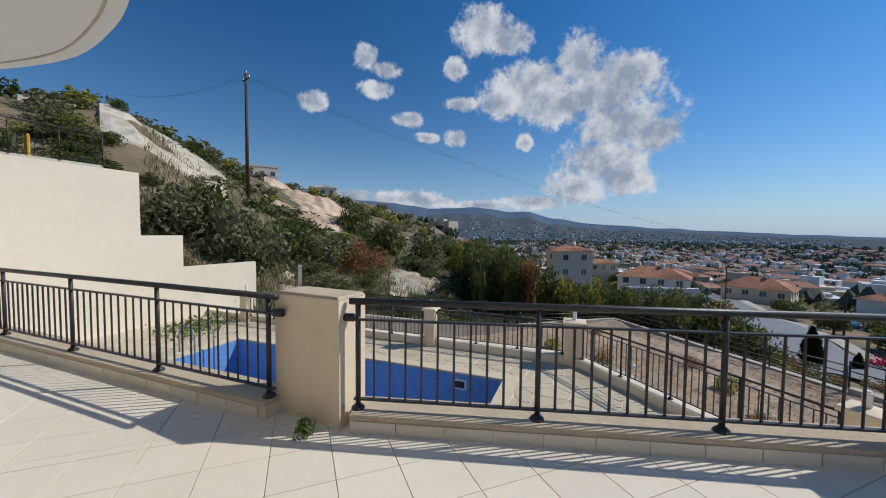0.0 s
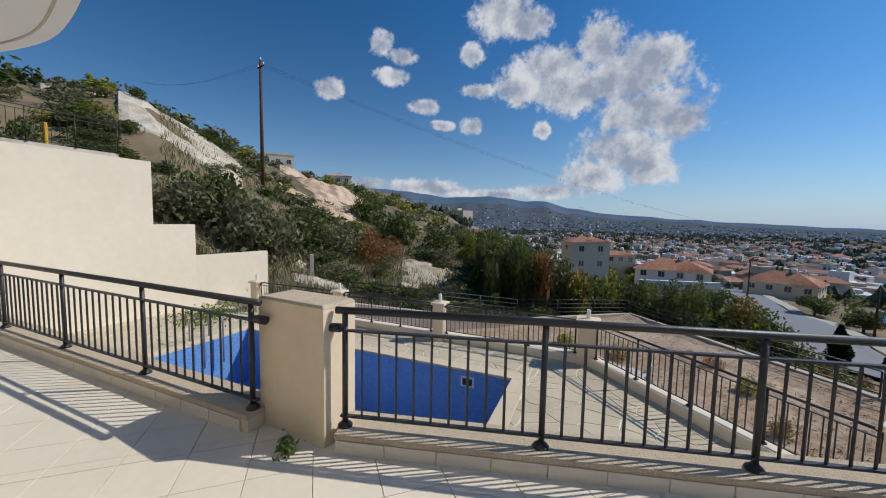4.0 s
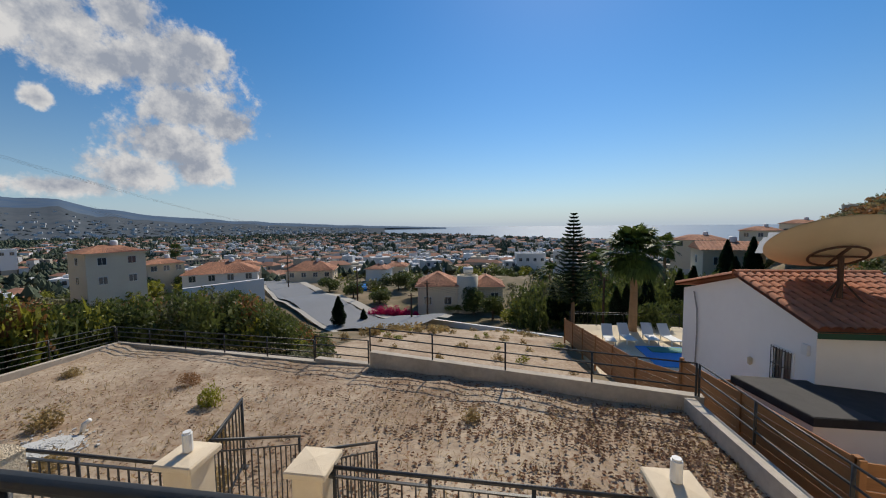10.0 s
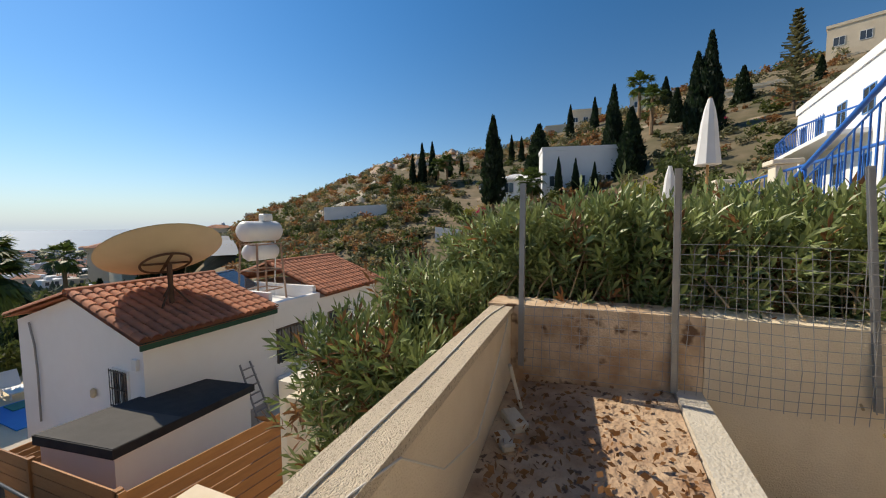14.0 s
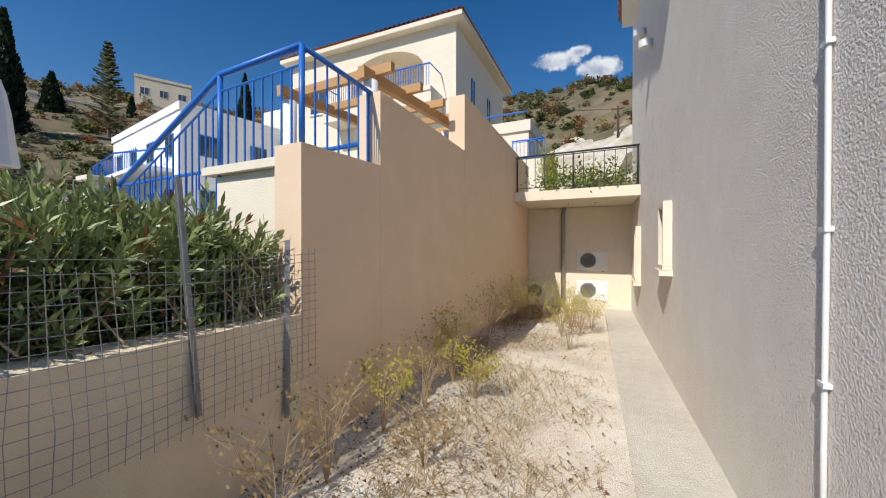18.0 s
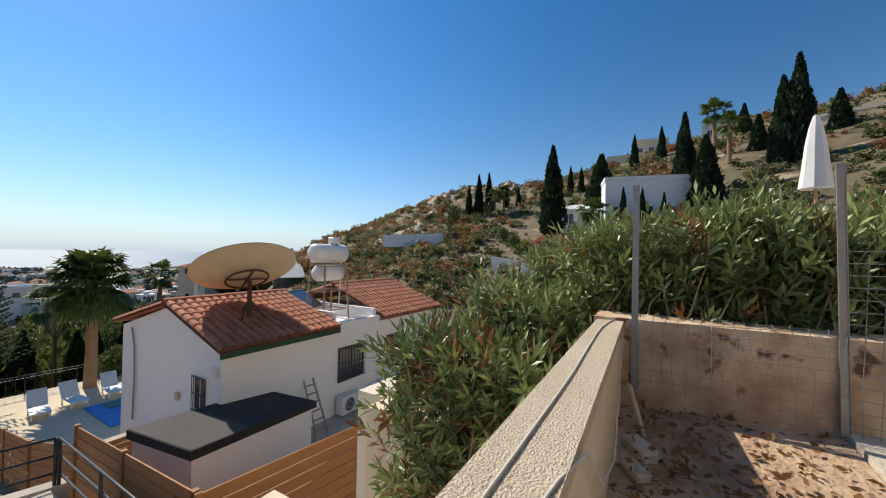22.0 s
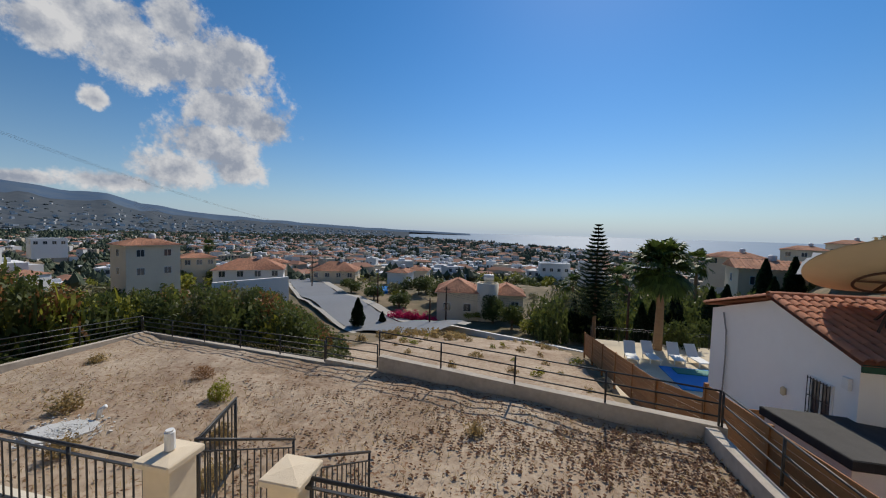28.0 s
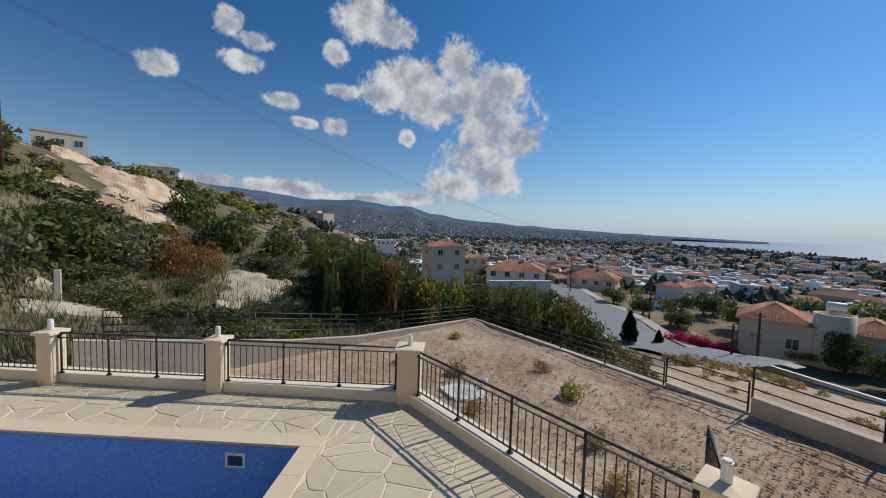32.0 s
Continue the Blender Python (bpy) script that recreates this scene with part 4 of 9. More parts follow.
def curve_through(pts, n=5):
    out = []
    for i in range(len(pts) - 1):
        p0, p1, p2, p3 = (Vector(pts[max(0, min(len(pts) - 1, i + k))]) for k in (-1, 0, 1, 2))
        for j in range(n):
            t = j / n
            out.append(0.5 * ((2 * p1) + (p2 - p0) * t + (2 * p0 - 5 * p1 + 4 * p2 - p3) * t * t + (3 * p1 - p0 - 3 * p2 + p3) * t ** 3))
    return out + [Vector(pts[-1])]


lip = curve_through(edge)
outline = [tuple(p) for p in lip] + [(3.5, -12.4)]
solid("ceiling", Mesh().prism(outline, CEIL, CEIL + 0.22), WHITE, "smooth white underside of a curved balcony", "ceiling", "structure")
band = Mesh()
inner_lip = [p + (Vector((0.0, -9.0)) - p).normalized() * 0.14 for p in lip]
for i in range(len(lip) - 1):
    a, b, c, d = lip[i], lip[i + 1], inner_lip[i + 1], inner_lip[i]
    band.add([(*a, CEIL + 0.223), (*b, CEIL + 0.223), (*c, CEIL + 0.223), (*d, CEIL + 0.223), (*a, CEIL + 1.1), (*b, CEIL + 1.1), (*c, CEIL + 1.1), (*d, CEIL + 1.1)],
             [(3, 2, 1, 0), (4, 5, 6, 7), (0, 1, 5, 4), (2, 3, 7, 6)])
solid("balcony_parapet", band, WHITE, "curved white parapet of the balcony overhead", "parapet", "structure")
drip = Mesh()
groove = [p + (Vector((0.0, -9.0)) - p).normalized() * 0.10 for p in lip]
drip.tube([(*p, CEIL - 0.002) for p in groove], 0.009, 5)
solid("drip_edge", drip, CONCRETE_PALE, "thin grey drip line under a balcony edge", "trim", "structure")

solid("column", Mesh().lathe([(0.18, 0), (0.18, CEIL - 0.003)], 28, (-3.45, -8.10, 0)), WHITE, "smooth round white terrace column", "column", "structure", smooth=True)
base = thing("column_base", "ring of pale skirting tiles round a column", "skirting")
for k in range(12):
    a0, a1 = 2 * math.pi * k / 12 + 0.015, 2 * math.pi * (k + 1) / 12 - 0.015
    q = [(-3.45 + r * math.cos(a), -8.10 + r * math.sin(a)) for r, a in ((0.182, a0), (0.207, a0), (0.207, a1), (0.182, a1))]
    part("skirting_tile", Mesh().prism(q, 0.0, 0.085), TILE, base)

# white walls: pier, slanted wall, back wall
solid("wall_pier", Mesh().prism([(-2.14, -7.875), (-2.305, -7.79), (-3.70, -9.27), (-3.98, -9.62), (-3.3, -9.95), (-2.05, -8.6)], 0, CEIL - 0.003), WHITE, "white rendered house wall set back at a slant", "wall", "structure")
skirt = thing("skirting", "row of pale skirting tiles along the slanted wall", "skirting")
for k in range(6):
    p0, p1 = (Vector((-2.305, -7.79)).lerp(Vector((-3.70, -9.27)), (k + f) / 6) for f in (0.01, 0.99))
    n = Vector((-0.728, 0.686))
    part("skirting_tile", Mesh().prism([tuple(p1 + n * 0.002), tuple(p0 + n * 0.002), tuple(p0 + n * 0.012), tuple(p1 + n * 0.012)], 0.0, 0.085), TILE, skirt)
solid("beam_alcove", Mesh().prism([(-3.36, -7.97), (-2.86, -8.385), (-3.64, -9.21), (-4.12, -8.72)][::-1], 2.53, CEIL - 0.004), WHITE, "white rendered beam tying a column to the house wall", "beam", "structure")
solid("wall_inner", Mesh().prism([(-3.98, -9.66), (-4.95, -10.70), (-5.27, -10.90), (-5.45, -11.5), (-3.98, -11.5)], 0, CEIL - 0.003), WHITE, "white rendered return wall in the shade", "wall", "structure")
solid("wall_alcove", Mesh().prism([(-6.23, -10.25), (-5.30, -11.56), (-5.48, -11.70), (-6.41, -10.38)][::-1], 0, 3.3), CREAM_PALE, "cream rendered alcove wall under the stairs", "wall", "structure")
solid("stair_soffit", Mesh().add([(-6.2, -10.27, 1.95), (-5.32, -11.52, 1.72), (-4.5, -11.0, 2.70), (-5.2, -9.6, 2.745), (-6.2, -10.27, 2.07), (-5.32, -11.52, 1.84), (-4.5, -11.0, 2.744), (-5.2, -9.6, 2.748)],
                                 [(0, 1, 2, 3), (7, 6, 5, 4), (0, 4, 5, 1), (1, 5, 6, 2), (2, 6, 7, 3), (3, 7, 4, 0)]), CREAM_PALE, "sloping cream underside of a stair flight", "soffit", "structure")
solid("wall_house_front", Mesh().box(-2.04, -8.85, 0, 3.3, -8.63, 6.0), WHITE, "white rendered house front", "wall", "structure")
door = thing("sliding_door", "white framed glazed sliding door in the house front", "door")
part("frame", Mesh().box(-2.0, -8.62, 0.0, -1.93, -8.54, 2.2).box(0.9, -8.62, 0, 0.97, -8.54, 2.2).box(-1.927, -8.62, 2.13, 0.897, -8.54, 2.2).box(-0.55, -8.62, 0, -0.48, -8.54, 2.127), PLASTIC, door)
for x0, x1 in ((-1.93, -0.553), (-0.477, 0.897)):
    part("pane", Mesh().box(x0, -8.59, 0.02, x1, -8.575, 2.125), GLASS, door)
bulb = thing("ceiling_bulb", "bare bulb hanging from a brass ceiling socket", "lamp", "", pose(-1.95, -6.40, CEIL))
part("socket", Mesh().lathe([(0.035, -0.001), (0.045, -0.02), (0.022, -0.04), (0.022, -0.09)], 14), material("brass", (0.45, 0.34, 0.16), 0.4, 0.7), bulb)
part("bulb", Mesh().lathe([(0.02, -0.09), (0.03, -0.12), (0.032, -0.15), (0.02, -0.18), (0.003, -0.186)], 14), PLASTIC, bulb, smooth=True)
wall_lamp = thing("wall_lamp", "small white wall lamp in the alcove", "lamp", "", pose(-5.47, -11.32, 1.45, 0, 0, 55))
part("shade", Mesh().lathe([(0.02, -0.05), (0.07, -0.03), (0.07, 0.03), (0.02, 0.05)], 14, (0, 0.09, 0)), PLASTIC, wall_lamp)
part("arm", Mesh().tube([(0, 0.0, 0), (0, 0.05, 0)], 0.015, 8), PLASTIC, wall_lamp)

# stairs up beside the boundary wall
stairs = thing("stairs", "cream stone stairs climbing beside the boundary wall", "stairs")
tagged(stairs, kind="structure")
S0 = Vector((-6.80, -9.50))
SN = Vector((0.575, -0.818))               # across the flight, away from the railing
for k in range(11):
    a = S0 + C_DIR * (0.285 * k)
    z = 0.176 * (k + 1)
    q = [a, a + C_DIR * 0.30, a + C_DIR * 0.30 + SN * 0.98, a + SN * 0.98]
    if (q[1] - q[0]).cross(q[2] - q[1]) < 0:
        q.reverse()
    part("riser", Mesh().prism([tuple(p) for p in q], -0.1, z - 0.04), CREAM_PALE, stairs)
    q = [a - C_DIR * 0.03, a + C_DIR * 0.30, a + C_DIR * 0.30 + SN * 0.99, a - C_DIR * 0.03 + SN * 0.99]
    if (q[1] - q[0]).cross(q[2] - q[1]) < 0:
        q.reverse()
    part("tread", Mesh().prism([tuple(p) for p in q], z - 0.038, z), COPING, stairs)
landing = [S0 + C_DIR * 3.14, S0 + C_DIR * 5.4, S0 + C_DIR * 5.4 + SN * 1.4, S0 + C_DIR * 3.14 + SN * 1.4]
if (landing[1] - landing[0]).cross(landing[2] - landing[1]) < 0:
    landing.reverse()
part("landing", Mesh().prism([tuple(p) for p in landing], -0.1, 1.936), CREAM_PALE, stairs)
railing("railing", "black iron stair railing climbing with the steps", S0 + Vector((-0.06, 0.03)), S0 + C_DIR * 3.2, 0.13, 0.98, 4, group="terrace railings", stub=(False, False), slope=1.92, gap=0.11)
railing("railing", "black iron railing along the stair landing", S0 + C_DIR * 3.25, S0 + C_DIR * 3.25 + SN * 1.0, 1.936, 2.88, 3, group="terrace railings", stub=(False, False))

# boundary wall at the far end of the pool, stepping down
BW = [Vector((-9.2, -14.0)), Vector((-13.9, -9.68)), Vector((-14.83, -8.81)), Vector((-16.72, -6.76))]
for (a, b), top, nm in zip(zip(BW, BW[1:]), (3.15, 1.2, 0.1), ("wall_boundary_high", "wall_boundary_mid", "wall_boundary_end")):
    d = (b - a).normalized()
    n = Vector((d.y, -d.x))
    q = [a, b, b + n * -0.22, a + n * -0.22]
    if (q[1] - q[0]).cross(q[2] - q[1]) < 0:
        q.reverse()
    solid(nm, Mesh().prism([tuple(p) for p in q], DECK_Z - 1.5, top), CREAM_PALE, "tall cream rendered boundary wall stepping down the slope", "wall", "structure")
# cable left on the floor
pts = [(-3.61, -9.1), (-3.3, -8.62), (-3.1, -8.35), (-3.02, -8.2), (-2.72, -8.04), (-2.62, -7.93), (-2.6, -7.72), (-2.45, -7.35), (-2.36, -7.25), (-2.18, -7.08), (-2.0, -7.03), (-1.77, -6.98), (-1.5, -7.05), (-1.2, -7.0)]
solid("cable", Mesh().tube([(p.x, p.y, 0.012) for p in curve_through(pts, 6)], 0.007, 6), CABLE, "loose beige cable lying on the terrace tiles", "cable")
weed = thing("weed", "small green weed growing from the terrace joint", "plant", "", pose(-2.50, -5.01, 0.0))
part("leaves", scatter_leaves(70, lambda n: rng.normal(size=(n, 3)) * np.array([0.035, 0.035, 0.03]) + np.array([0, 0, 0.05]), 0.06, 0.4, 0.5), WEED_GREEN, weed)

# ---- pool deck ----


def in_frame(u, v):
    return tuple(POOL_CORNER + U * u + V * v)


POOL_L, POOL_W, POOL_D = 7.65, 3.7, 1.45
DECK_OUT = 1.9          # from the pool's far edge to the fence
# slab round the pool, in four pieces, and the strip to the gate
slab = thing("deck_slab", "sand-coloured mortar bed of the pool deck", "deck")
tagged(slab, kind="structure")
for q in ([in_frame(-POOL_L - 9, 0.003), in_frame(0, 0.003), in_frame(0, 2.3), in_frame(-POOL_L - 9, 2.3)], [in_frame(-POOL_L - 9, -6), in_frame(-POOL_L, -6), in_frame(-POOL_L, 0), in_frame(-POOL_L - 9, 0)],
          [in_frame(-POOL_L + 0.003, -6), in_frame(-0.003, -6), in_frame(-0.003, -POOL_W), in_frame(-POOL_L + 0.003, -POOL_W)]):
    part("slab", Mesh().prism(q, DECK_Z - 1.6, DECK_Z - 0.012), MORTAR, slab)
east = [in_frame(0, -6), (-0.4, -0.95), (-0.4, 1.45), (-7.25, 1.45), in_frame(0, 2.3)]
part("slab", Mesh().prism(east, DECK_Z - 1.6, DECK_Z - 0.012), MORTAR, slab)

pool = thing("swimming_pool", "empty swimming pool lined with blue mosaic", "pool")
tagged(pool, kind="structure")


def pool_box(u0, v0, u1, v1, z0, z1):
    return Mesh().prism([in_frame(u0, v0), in_frame(u1, v0), in_frame(u1, v1), in_frame(u0, v1)], z0, z1)


part("pool_floor", pool_box(-POOL_L, -POOL_W, 0, 0, DECK_Z - POOL_D - 0.2, DECK_Z - POOL_D), MOSAIC, pool)
for u0, v0, u1, v1 in ((-POOL_L, -0.02, 0, 0.0), (-POOL_L, -POOL_W, 0, -POOL_W + 0.02), (-POOL_L, -POOL_W + 0.023, -POOL_L + 0.02, -0.023), (-0.02, -POOL_W + 0.023, 0, -0.023)):
    part("pool_wall", pool_box(u0, v0, u1, v1, DECK_Z - POOL_D + 0.003, DECK_Z - 0.02), MOSAIC, pool)
for k in range(3):
    part("step", pool_box(-POOL_L + 0.023 + 0.32 * k, -POOL_W + 0.03, -POOL_L + 0.32 * (k + 1), -1.9, DECK_Z - POOL_D + 0.003, DECK_Z - 0.35 - 0.32 * k), MOSAIC, pool)
coping = []
for a0, a1, along, fixed in ((-POOL_L - 0.3, 0.3, True, 0.0), (-POOL_L - 0.3, 0.3, True, -POOL_W - 0.3), (-POOL_W, 0.0, False, 0.0), (-POOL_W, 0.0, False, -POOL_L - 0.3)):
    n = round((a1 - a0) / 0.6)
    for k in range(n):
        s0, s1 = a0 + (a1 - a0) * k / n + 0.003, a0 + (a1 - a0) * (k + 1) / n - 0.003
        m = pool_box(s0, fixed + 0.002, s1, fixed + 0.3, DECK_Z - 0.02, DECK_Z + 0.022) if along else pool_box(fixed + 0.002, s0, fixed + 0.3, s1, DECK_Z - 0.02, DECK_Z + 0.022)
        part("coping_stone", m, COPING, pool)
skim = part("skimmer", pool_box(-1.10, -0.035, -0.80, -0.021, DECK_Z - 0.34, DECK_Z - 0.12), PLASTIC, pool, "cream plastic skimmer frame")
part("skimmer_mouth", pool_box(-1.06, -0.039, -0.84, -0.036, DECK_Z - 0.31, DECK_Z - 0.16), DARK, skim)
ladder = thing("pool_ladder", "bent stainless steel pool handrails", "ladder")
for v in (-0.9, -1.4):
    pts = []
    for k in range(13):
        a = math.pi * k / 12
        x, y = in_frame(-POOL_L - 0.05 - 0.28 * math.cos(a), v)
        pts.append((x, y, DECK_Z + 0.45 + 0.25 * math.sin(a)))
    x0, y0 = in_frame(-POOL_L - 0.33, v)
    x1, y1 = in_frame(-POOL_L + 0.23, v)
    part("handrail", Mesh().tube([(x0, y0, DECK_Z)] + pts + [(x1, y1, DECK_Z - 0.6)], 0.02, 8), STEEL, ladder, smooth=True)

# fence of the deck: kerb, pillars with caps and conduit stubs, railings
FENCE_Z = DECK_Z + 0.19


def fence_post(x, y, z0, top, w=0.30, turn=0.0, stub=True, label="cream rendered fence pillar with a flat cap"):
    t = thing("fence_pillar", label, "pillar", "fence pillars", pose(x, y, 0, 0, 0, turn))
    h = w / 2
    part("shaft", Mesh().box(-h, -h, z0, h, h, top - 0.09, bevel=0.012), CREAM, t)
    cap = Mesh()
    for s, za, zb in ((h + 0.05, top - 0.087, top - 0.02),):
        cap.box(-s, -s, za, s, s, zb, bevel=0.012)
    cap.add([(-h - 0.04, -h - 0.04, top - 0.02), (h + 0.04, -h - 0.04, top - 0.02), (h + 0.04, h + 0.04, top - 0.02), (-h - 0.04, h + 0.04, top - 0.02), (0, 0, top + 0.005)], [(0, 1, 4), (1, 2, 4), (2, 3, 4), (3, 0, 4)])
    part("cap", cap, CREAM, t, "overhanging cream cap")
    if stub:
        part("conduit_stub", Mesh().lathe([(0.045, 0), (0.045, 0.17), (0.036, 0.172), (0.036, 0.19)], 12, (0, 0, top + 0.01)), PLASTIC, t, "white plastic conduit stub")
    return t


TURN = math.degrees(math.atan2(U.y, U.x))
line = [DECK_CORNER - U * s for s in (0.0, 3.72, 7.08, 10.6)]
TOP = -0.67
fence_post(DECK_CORNER.x, DECK_CORNER.y, DECK_Z - 1.5, TOP, 0.42, TURN)
for p in line[1:]:
    fence_post(p.x, p.y, DECK_Z - 1.5, TOP, 0.30, TURN)
for i, (p, q) in enumerate(zip(line, line[1:])):
    d = (q - p).normalized()
    railing("railing", "black iron railing on the pool deck's kerb", p + d * 0.26, q - d * 0.20, FENCE_Z, FENCE_Z + 0.80, 4, gap=0.125, group="deck railings", r=0.02, mid=0.09)
solid("kerb_deck", Mesh().prism([in_frame(-16, DECK_OUT - 0.02), tuple(DECK_CORNER + Vector((0.1, -0.12))), tuple(DECK_CORNER + Vector((-0.05, 0.2))), in_frame(-16, DECK_OUT + 0.22)], DECK_Z - 1.6, FENCE_Z), CREAM_PALE, "low cream kerb along the pool deck", "kerb", "structure")
solid("kerb_deck_front", Mesh().prism([tuple(DECK_CORNER + Vector((0.1, -0.117))), (-1.88, 0.98), (-1.88, 1.24), tuple(DECK_CORNER + Vector((0.0, 0.2)))], DECK_Z - 1.6, FENCE_Z), CREAM_PALE, "low cream kerb facing the field", "kerb", "structure")
railing("railing", "black iron railing between the pool deck and the field", DECK_CORNER + Vector((0.3, 0.0)), (-2.1, 1.09), FENCE_Z, FENCE_Z + 0.80, 5, gap=0.125, group="deck railings", r=0.02, mid=0.09)
fence_post(-1.88, 1.08, DECK_Z - 1.5, -0.58, 0.30)
fence_post(-0.66, 1.20, DECK_Z - 1.5, -0.62, 0.30, stub=False, label="cream rendered gate pillar with a flat cap")
fence_post(2.47, 1.16, DECK_Z - 1.5, -0.52, 0.30)
# strip of ground between terrace and front fence
solid("pavement_front", Mesh().box(-0.39, -0.95, DECK_Z - 1.6, 5.3, 1.018, DECK_Z + 0.02), CONCRETE_PALE, "bare concrete strip below the terrace", "pavement", "structure")
solid("kerb_front_fence", Mesh().prism([(-0.6, 1.06), (5.3, 1.02), (5.3, 1.28), (-0.6, 1.34)], DECK_Z - 1.9, FENCE_Z - 0.02), CREAM_PALE, "low cream kerb under the front fence", "kerb", "structure")
railing("railing", "black iron railing of the front fence", (-0.46, 1.20), (2.27, 1.16), FENCE_Z, FENCE_Z + 0.84, 4, gap=0.125, group="deck railings", r=0.02, mid=0.09)
railing("railing", "black iron railing of the front fence", (2.67, 1.16), (4.5, 1.14), FENCE_Z, FENCE_Z + 0.84, 3, gap=0.125, group="deck railings", r=0.02, mid=0.09)
# steps down to the field with iron handrails
gate_steps = thing("gate_steps", "concrete steps from the gate to the field", "steps")
tagged(gate_steps, kind="structure")
for k in range(6):
    part("step", Mesh().box(-1.9, 1.35 + 0.28 * k, -3.4, -0.9, 1.35 + 0.28 * (k + 1) - 0.003, DECK_Z - 0.02 - 0.18 * k), CONCRETE_PALE, gate_steps)
railing("railing", "black iron handrail beside the gate steps", (-1.95, 1.45), (-1.95, 3.1), DECK_Z, DECK_Z + 1.02, 2, gap=0.12, group="step railings", r=0.018, stub=(False, False), slope=-0.95)
railing("railing", "black iron handrail beside the gate steps", (-0.72, 1.45), (-0.72, 3.1), DECK_Z, DECK_Z + 1.02, 2, gap=0.12, group="step railings", r=0.018, stub=(False, False), slope=-0.95)
railing("iron_gate", "black iron garden gate standing open", (-1.92, 1.3), (-2.3, 2.35), DECK_Z + 0.05, DECK_Z + 1.0, 2, gap=0.11, r=0.014, mid=0.03, stub=(False, False), category="gate")
vine = thing("creeper", "yellow-green creeper spreading over the deck's far corner", "plant", "", pose(*in_frame(-POOL_L - 2.2, 0.4), DECK_Z))
part("leaves", scatter_leaves(900, lambda n: rng.normal(size=(n, 3)) * np.array([0.7, 0.45, 0.05]) + np.array([0, 0, 0.1]), 0.09, 0.6, 0.4), WEED_GREEN, vine)

# ---- the dry field below ----
FIELD_EDGE = [(-14.6, 10.65), (-4.85, 8.95), (-2.85, 8.62), (5.5, 6.55)]


def field_low(x):
    if x < DECK_CORNER.x:
        return DECK_CORNER.y + 0.1 - (DECK_CORNER.x - x) * U.y / U.x
    return 1.28


fv, ff = [], []
NX, NY = 110, 60
for i in range(NX + 1):
    x = -14.7 + (5.5 + 14.7) * i / NX
    y0, y1 = max(-5.5, field_low(x)), lerp_table(FIELD_EDGE, x)
    for j in range(NY + 1):
        y = y0 + (y1 - y0) * j / NY
        z = field_z(x, y) + 0.10 * noise.noise((x * 0.5, y * 0.5, 0)) + 0.045 * noise.noise((x * 1.7, y * 1.7, 5)) + 0.02 * noise.noise((x * 4.5, y * 4.5, 9))
        fv.append((x, y, z))
for i in range(NX):
    for j in range(NY):
        a = i * (NY + 1) + j
        ff.append((a, a + NY + 1, a + NY + 2, a + 1))
solid("ground_field", Mesh().add(fv, ff), SOIL, "bare dry field of pale soil and brown litter", "ground", "structure", smooth=True)
litter = Mesh()
for k in range(9500):
    x = 5.5 - abs(rng.normal()) * 4.2 if k % 4 else rng.uniform(-14, 5.5)
    y = rng.uniform(max(-5, field_low(max(-14, x))) + 0.3, lerp_table(FIELD_EDGE, x) - 0.2)
    if x < -14 or (k % 3 and noise.noise((x * 0.8, y * 0.8, 3)) < -0.08):
        continue
    z = field_z(x, y) + 0.10 * noise.noise((x * 0.5, y * 0.5, 0)) + 0.045 * noise.noise((x * 1.7, y * 1.7, 5)) + 0.025
    s, a = rng.uniform(0.02, 0.055), rng.uniform(0, 6.28)
    c, sn = math.cos(a) * s, math.sin(a) * s
    litter.add([(x - c, y - sn, z), (x + sn * .6, y - c * .6, z + 0.015), (x + c, y + sn, z + 0.004), (x - sn * .6, y + c * .6, z + 0.02)], [(0, 1, 2, 3)])
straw = Mesh()
for k in range(16000):
    x, y = rng.uniform(-14, 5.4), rng.uniform(1.6, 10.5)
    if noise.noise((x * 0.5, y * 0.5, 7)) < 0.25 * (x + 4) / 9 and k % 3:
        continue
    z = field_z(x, y) + 0.02
    a, s, h = rng.uniform(0, 6.28), rng.uniform(0.05, 0.16), rng.uniform(0.01, 0.07)
    c, sn = math.cos(a), math.sin(a)
    straw.add([(x, y, z), (x + sn * .012, y - c * .012, z), (x + c * s, y + sn * s, z + h)], [(0, 1, 2)])
tagged(solid("field_straw", straw, DRY_GRASS, "matted dry grass over the field", "grass"), kind="stuff")
tagged(solid("leaf_litter", litter, LITTER, "brown leaf litter strewn over the field", "litter"), kind="stuff")
tufts = scatter_leaves(5200, lambda n: np.stack([rng.uniform(-14, 5.4, n), rng.uniform(1.9, 7.2, n), np.zeros(n)], 1), 0.13, 0.09, 0.9)
tv = np.array(tufts.v)
for k in range(0, len(tv), 4):
    cx, cy = tv[k:k + 4, 0].mean(), tv[k:k + 4, 1].mean()
    tv[k:k + 4, 2] += field_z(cx, cy) + 0.07 + 0.10 * noise.noise((cx * 0.5, cy * 0.5, 0))
tufts.v = tv.tolist()
tagged(solid("dry_stubble", tufts, DRY_GRASS, "thin straw-coloured stubble on the field", "grass"), kind="stuff")
